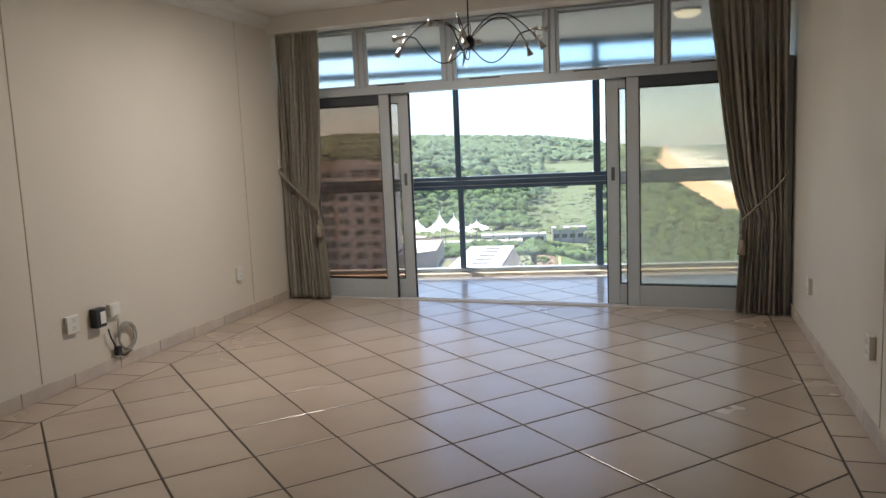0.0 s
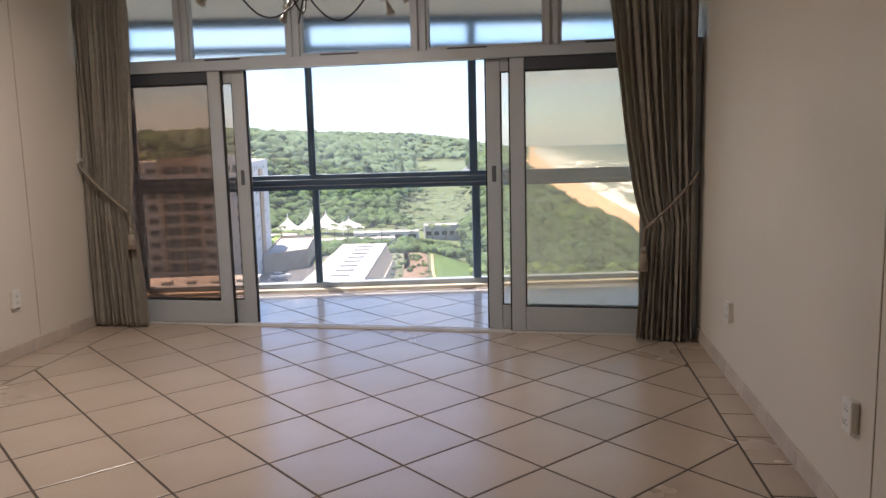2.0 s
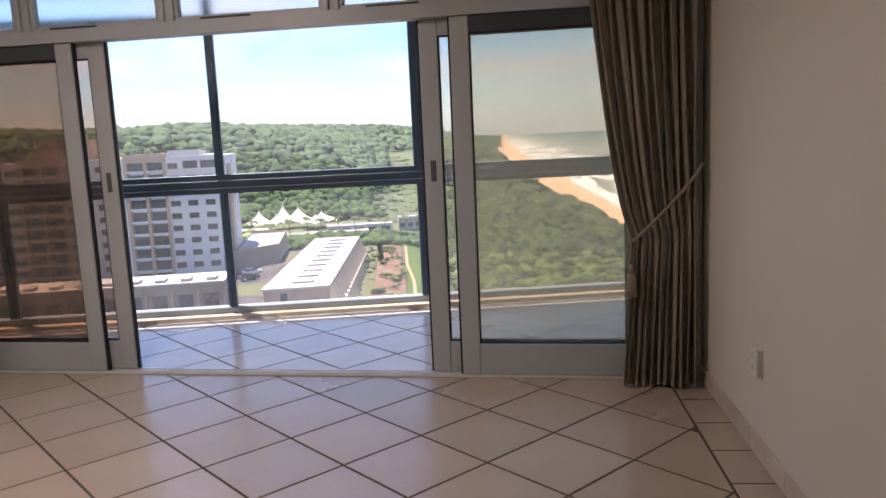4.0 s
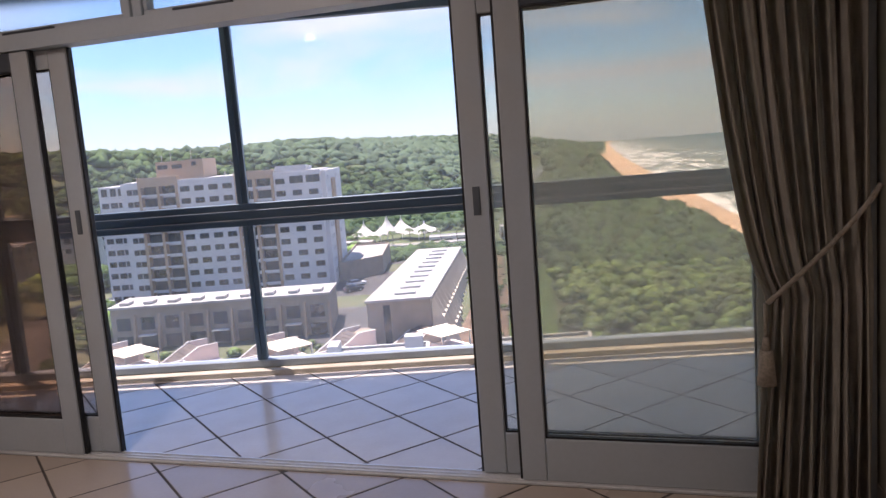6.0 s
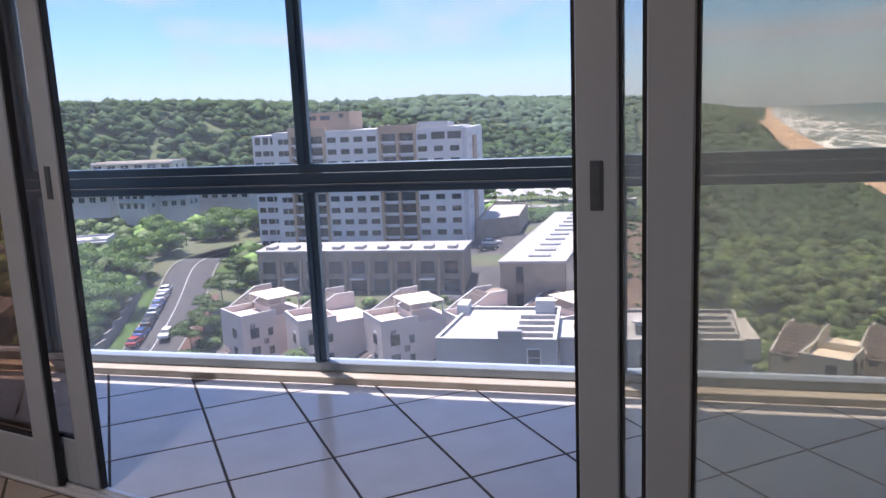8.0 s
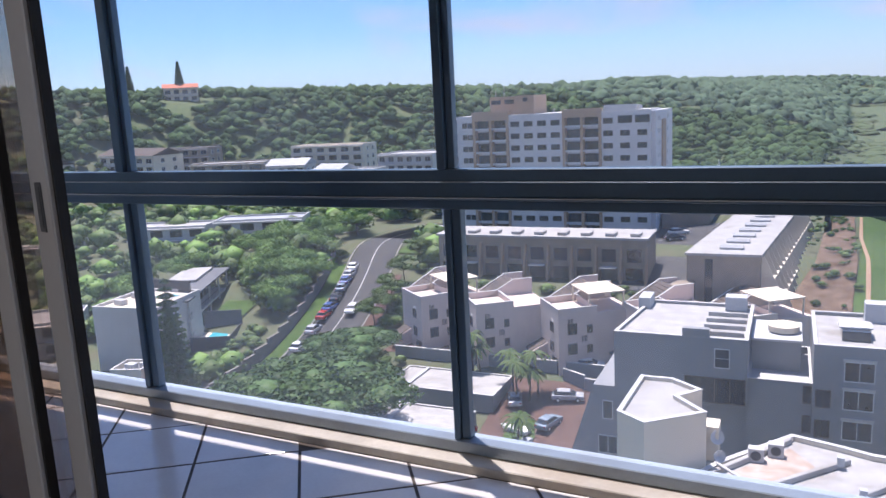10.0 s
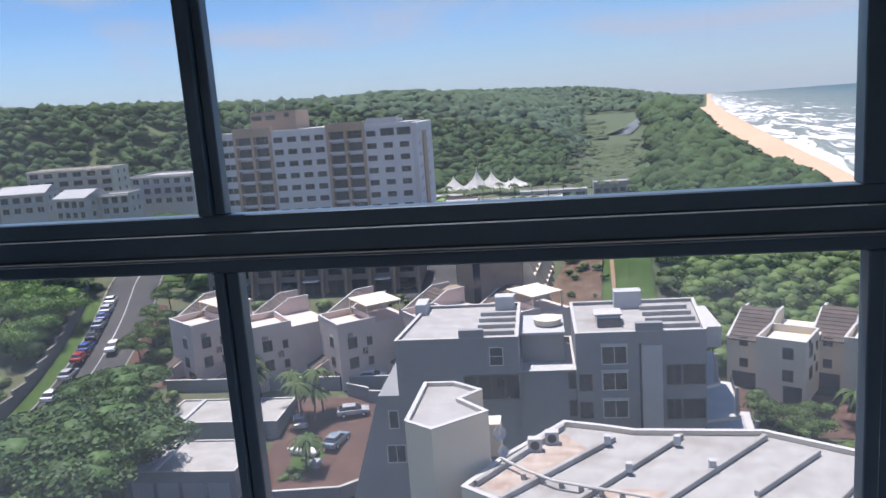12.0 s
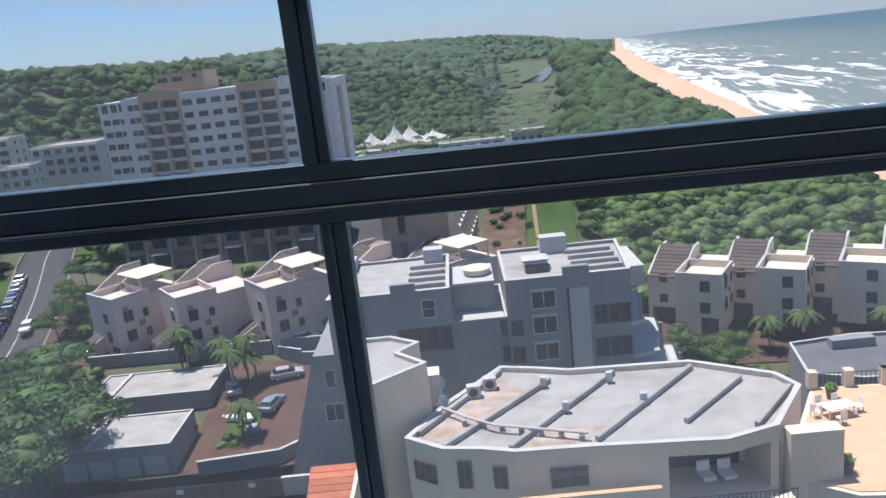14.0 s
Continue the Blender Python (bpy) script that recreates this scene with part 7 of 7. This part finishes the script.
def clear_of_flats(x, y):
    """True where no block of flats stands within reach, nor on the falling ground before it."""
    keep = np.ones(len(x), bool)
    for ax, ay, rr in FLATS:
        n = math.hypot(ax, ay)
        along_, side_ = (x * ax + y * ay) / n - n, (x * ay - y * ax) / n
        keep &= ~((np.abs(side_) < rr) & (along_ < 6) & (along_ > -12))
    return keep


u, v, r = polar_points(24000, -64, 13, 240, 3200)
k = hill_mask(u, v)[0]
ok = (k > 0.02) | (r > 1200) | ((r > 380) & (u < 0.03 * v - 20)) | ((r > 235) & (v > 232) & (u < 30))
ok &= ~((np.abs(u + 8) < 52) & (v > 278) & (v < 345)) & (u < sand_edge(v) - 12)
wob = 14 * np.sin(v * 0.021) + 9 * np.sin(v * 0.057 + 1) + nprng.normal(0, 6, len(v))
wob = wob * np.clip(v / 900, 0.2, 1)
ok &= ~((v > 330) & (k < 0.25) & (u > 0.045 * v - 6 + wob) & (u < np.where(v < 1200, 0.13 * v + 6, 0.22 * v)) & (v < 1800))
ok &= ~((u < -60) & (v < 245) & (v > 180) & (r < 275))
for ax, ay, rr in ((-254, 277, 10), (-246, 267, 8)):
    ok &= np.hypot(u - ax, v - ay) > rr
ok &= clear_of_flats(u, v)
u, v, r = u[ok], v[ok], r[ok]
rad = np.clip(r * 0.0082, 2.4, 12) * nprng.uniform(0.7, 1.25, len(r))
pts = np.stack([u, v, ground_z(u, v) + rad * 0.45 + 1.0], 1)
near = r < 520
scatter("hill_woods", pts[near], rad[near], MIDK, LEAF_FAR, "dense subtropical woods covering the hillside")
# The far crowns take the leaf colour that has haze mixed in.
scatter("far_woods", pts[~near], rad[~near], FARK, LEAF_HAZED, "far wooded hills and valley")

# dune scrub behind the beach
u, v, r = polar_points(9500, 3, 44, 96, 1240)
lim = np.where(v < 330, np.where(v < 135, 23 + nprng.normal(0, 1.5, len(v)), 22 + (v - 140) * 0.10), 0.13 * v + 8)
ok = (u > lim) & (u < sand_edge(v) - 1.5 + nprng.normal(0, 1.2, len(v)))
ok &= ~((u > 20) & (u < 66) & (v < 103)) & ~((u > 56) & (v < 104))
u, v, r = u[ok], v[ok], r[ok]
rad = np.clip(r * 0.0125, 1.7, 11) * nprng.uniform(0.6, 1.35, len(r))
pts = np.stack([u, v, ground_z(u, v) + rad * 0.5 + 0.6], 1)
near = r < 190
scatter("dune_scrub", pts[near], rad[near], NEARK, LEAF, "dense dark green dune scrub", 0.85)
scatter("dune_woods", pts[~near], rad[~near], MIDK, LEAF_FAR, "dune forest behind the beach", 0.85)

# low reed clumps on the valley floor
u, v, r = polar_points(2600, 1.5, 9, 330, 1350)
ok = (u > 0.045 * v - 10) & (u < 0.13 * v + 6) & ~((v > 680) & (u > 0.08 * v + 2) & (u < 0.15 * v))
ok &= (np.sin(u * 0.11 + 2 * np.sin(v * 0.013)) + np.sin(v * 0.031) + nprng.normal(0, 0.5, len(u))) > -0.2
u, v, r = u[ok], v[ok], r[ok]
rad = np.clip(r * 0.007, 2.0, 7) * nprng.uniform(0.5, 1.5, len(r))
scatter("reed_clumps", np.stack([u, v, ground_z(u, v) + 0.1 * rad], 1), rad, FARK, REED, "low olive reeds on the valley floor", 0.3)

# garden greenery between the houses on the left and round the courts
u, v, r = polar_points(3000, -64, -6, 88, 330)
rd = np.array(ROAD)
dist = np.min(np.hypot(u[:, None] - np.interp(np.linspace(0, 1, 80), np.linspace(0, 1, len(rd)), rd[:, 0])[None], v[:, None] - np.interp(np.linspace(0, 1, 80), np.linspace(0, 1, len(rd)), rd[:, 1])[None]), axis=1)
ok = (dist > 10.5) & ~((u > -62) & (v < 205)) & ~((u > -80) & (v > 150) & (v < 200) & (u > -77))
for ax, ay, rr in ((-99, 95, 15), (-103, 112, 13), (-90, 101, 11), (-94, 110, 8), (-88, 80, 13), (-110, 84, 13), (-97, 82, 9), (-168, 128, 9), (-175, 104, 9), (-140, 142, 9), (-118, 150, 9), (-75, 105, 6)):
    ok &= np.hypot(u - ax, (v - ay) * 1.3 + 2) > rr
ok &= clear_of_flats(u, v) | (nprng.uniform(size=len(u)) < 0.3)
ok &= nprng.uniform(size=len(u)) < 0.72
u, v, r = u[ok], v[ok], r[ok]
rad = nprng.uniform(1.2, 3.4, len(r))
pts = np.stack([u, v, ground_z(u, v) + rad * 0.6], 1)
half = nprng.uniform(size=len(u)) < 0.6
scatter("garden_shrubs", pts[half], rad[half], NEARK, LEAF, "garden trees and shrubs between the houses", 1.0)
scatter("garden_shrubs", pts[~half], rad[~half], NEARK, LEAF_BRIGHT, "bright green garden shrubs between the houses", 1.0)

# shrubs round the yards and on the earth bank
pl = []
for (ua, va), (ub, vb), n, r0 in (((-62, 90), (-52, 99), 26, 1.3), ((-61, 108), (-60, 128), 26, 1.4), ((20.5, 80), (31, 90), 46, 1.5), ((28, 77), (50, 84), 60, 1.3), ((4, 120), (12, 185), 60, 0.6), ((-58, 123), (-22, 127), 26, 1.1), ((-31, 78), (-28, 88), 12, 0.55), ((-24, 60), (-16, 66), 8, 0.8), ((-86, 88), (-80, 104), 34, 0.9), ((-92, 113), (-86, 136), 40, 1.3), ((-114, 76), (-98, 85), 26, 1.4)):
    for _ in range(n):
        f, g_ = nprng.uniform(), nprng.uniform()
        x, y = ua + (ub - ua) * f, va + (vb - va) * g_
        pl.append((x, y, float(ground_z(x, y)) + r0 * 0.5 + (1.2 if 4 <= ua < 5 else 0.1), r0 * nprng.uniform(0.6, 1.4)))
pl = np.array(pl)
scatter("yard_shrubs", pl[:, :3], pl[:, 3], NEARK, LEAF, "shrubs round the yards and on the earth bank", 0.9)


def tree(label, h, crown_r, n_blob, leaf, flat, seed, leaves=150, trunk=0.28, lo=0.45, name="tree"):
    """A tapered trunk with limbs that each carry a ragged crown of leaf sprays."""
    rng = random.Random(seed)
    ob = thing(name, Matrix(), label, "tree")
    bm = bmesh.new()
    top = Vector((rng.uniform(-0.4, 0.4), rng.uniform(-0.4, 0.4), h * lo))
    b_tube(bm, [(0, 0, -0.6), (0.05, 0.02, h * lo * 0.5), top], trunk, 8, taper=trunk * 0.7)
    cos, tris, off = [], [], 0
    for k in range(n_blob):
        a = k * 2.4 + rng.uniform(-0.4, 0.4)
        rr = crown_r * math.sqrt((k + 0.5) / n_blob) * 0.85
        e = Vector((rr * math.cos(a), rr * math.sin(a), h * (lo + (0.97 - lo) * (1 - flat * 0.35 * rr / crown_r)) - h * 0.08 * rng.random()))
        if flat < 0.5:                    # rounded crowns fill their height
            e.z = h * (lo + (0.95 - lo) * (0.2 + 0.8 * ((k * 0.618) % 1.0) * (1 - 0.45 * rr / crown_r)))
        mid = (top + e) / 2 + Vector((0, 0, -0.1 * h * rng.random()))
        b_tube(bm, [top, mid, e - Vector((0, 0, 0.25))], trunk * 0.45, 5, taper=trunk * 0.12)
        s = crown_r * rng.uniform(0.28, 0.42) * (1.5 / math.sqrt(max(1, n_blob / 9)))
        co, tri = leaf_shell(leaves * 3, 0.085, 0.55 if flat > 0.5 else 0.8)
        core, ct = lump(1, 0.5)
        co = np.concatenate([core * (0.72, 0.72, 0.5), co])
        tri = np.concatenate([ct, tri + len(core)])
        cos.append(co * (s, s, s * (0.62 if flat > 0.5 else 0.9)) + np.array(e))
        tris.append(tri + off)
        off += len(co)
    part("trunk", bm, BARK, ob)
    cr = new("crown", tri_mesh("crown", np.concatenate(cos), np.concatenate(tris), leaf))
    cr.parent = ob
    return ob


big = tree("large spreading tree with a flat layered dark green crown", 11.5, 12.5, 34, LEAF_DARK, 1.0, 2, 230, 0.5, 0.5, "spreading_tree")
big.matrix_basis = place(-50.5, 70.5, -40.0)
b2 = tree("broad dark green tree over the car park", 8.5, 6.5, 16, LEAF_DARK, 0.8, 8, 200, 0.35, 0.45, "spreading_tree")
b2.matrix_basis = place(-48, 74.5, -40.0)
copy_thing(b2, place(-57, 90.5, -38.6, 70))
copy_thing(b2, place(-51, 60, -40, 140))
st = tree("bright green rounded street tree", 7.0, 4.6, 13, LEAF_BRIGHT, 0.3, 5, 190, 0.25, 0.4, "street_tree")
st.matrix_basis = place(-84.5, 112.5, -34.6)
st["group"] = "rounded trees by the street"
for u, v, a in ((-88, 121, 40), (-96, 127, 90), (-100, 138, 130), (-70, 186, 30), (-92, 178, 60), (-108, 176, 100), (-84, 186, 160), (-99, 196, 220), (-94, 120, 80), (-83.5, 119.5, 190), (-90, 135, 20), (-96, 145, 250), (-93, 155, 60), (-104, 132, 10), (-113, 118, 30), (-117, 108, 110)):
    copy_thing(st, place(u, v, float(ground_z(u, v)), a))
sl = tree("slender small-leaved tree beside the pavement", 6.2, 2.6, 9, LEAF, 0.3, 9, 120, 0.14, 0.45, "street_tree")
sl.matrix_basis = place(-62.8, 108, -35.3)
for u, v, a in ((-62.2, 111.5, 60), (-63.5, 116, 120), (-61, 95.5, 30), (-58.5, 97, 80), (-65, 124, 10), (-66, 133, 200), (-56, 93, 150), (29, 84, 20), (25, 87, 90)):
    copy_thing(sl, place(u, v, float(ground_z(u, v)), a))


def palm(seed, h, label):
    rng = random.Random(seed)
    ob = thing("palm_tree", Matrix(), label, "palm tree", "palms")
    bm = bmesh.new()
    tip = Vector((rng.uniform(-0.5, 0.5), rng.uniform(-0.5, 0.5), h))
    b_tube(bm, [(0, 0, -0.5), tip * 0.5 + Vector((0.1, 0, 0)), tip], 0.16, 7, taper=0.10)
    part("trunk", bm, BARK, ob)
    for k in range(19):
        a = k * 2.4
        L = rng.uniform(1.9, 2.7)
        rise = rng.uniform(0.2, 1.0)
        bm = bmesh.new()
        prev = None
        for i in range(9):
            f = i / 8
            r = L * f
            z = rise * math.sin(f * 2.2) - 1.5 * f * f
            c = tip + Vector((r * math.cos(a), r * math.sin(a), z))
            w = 0.30 * math.sin(0.25 + f * 2.7)
            sd = Vector((-math.sin(a), math.cos(a), 0)) * w
            row = (bm.verts.new(c - sd - Vector((0, 0, w * 0.6))), bm.verts.new(c), bm.verts.new(c + sd - Vector((0, 0, w * 0.6))))
            if prev and i % 2 == 1 or prev and i > 5 or prev:
                bm.faces.new((prev[0], prev[1], row[1], row[0]))
                bm.faces.new((prev[1], prev[2], row[2], row[1]))
            prev = row
        part("frond", bm, LEAF, ob)
    return ob


pa = palm(1, 6.0, "slim feathery palm in the yard")
pa.matrix_basis = place(-31.8, 91.0, -38.6)
pb = palm(2, 4.2, "short feathery palm in the garden")
pb.matrix_basis = place(-28.6, 80.6, -39.9)
for i, (u, v) in enumerate(((-33.2, 93.6), (-30.6, 92.4), (-29.9, 94.5), (-39.5, 97.6), (-41, 98.2), (-89, 128), (-93, 131), (-86, 133), (-98, 121), (-91, 116), (40, 88), (36.5, 90.5), (49, 87))):
    copy_thing((pa, pb)[i % 2], place(u, v, float(ground_z(u, v)), 40 * i))
for i in range(16):
    u, v = -58 + i * 6.2 + nprng.uniform(-2, 2), 272 + nprng.uniform(-6, 34)
    copy_thing(pa, place(u, v, float(ground_z(u, v)) + 1.5, 50 * i))


def norfolk(h, label, seed):
    rng = random.Random(seed)
    ob = thing("norfolk_pine", Matrix(), label, "tree", "norfolk pines")
    bm = bmesh.new()
    b_tube(bm, [(0, 0, -0.5), (0, 0, h * 0.5), (0, 0, h)], 0.32, 8, taper=0.05)
    part("trunk", bm, BARK, ob)
    cos, tris, off = [], [], 0
    n = 26
    for k in range(n):
        f = k / (n - 1)
        z = h * (0.06 + 0.92 * f)
        L = (h * 0.17) * (1 - f) ** 0.8 + 0.3
        for j in range(8):
            a = j * 0.785 + k * 0.5 + rng.uniform(-0.2, 0.2)
            for s in range(9):
                q = (s + 0.5) / 9
                c = np.array((L * q * math.cos(a), L * q * math.sin(a), z - 0.28 * L * math.sin(q * 2.2) + 0.1 * L * q * q))
                co, tri = leaf_shell(9, 0.75)
                w = (0.34 + 0.05 * L) * (1.15 - 0.5 * q)
                cos.append(co * (w, w, w * 0.8) + c)
                tris.append(tri + off)
                off += len(co)
    cr = new("crown", tri_mesh("crown", np.concatenate(cos), np.concatenate(tris), LEAF_DARK))
    cr.parent = ob
    return ob


np1 = norfolk(23, "tall dark norfolk pine with drooping tiers", 1)
np1.matrix_basis = place(-67.4, 66.8, -40.1)
np2 = norfolk(12, "small conical norfolk pine on the ridge", 2)
copy_thing(np2, place(-258, 281, float(ground_z(-258, 281)) + 4.5))
np2.matrix_basis = place(-289, 281, float(ground_z(-289, 281)) + 4.5)
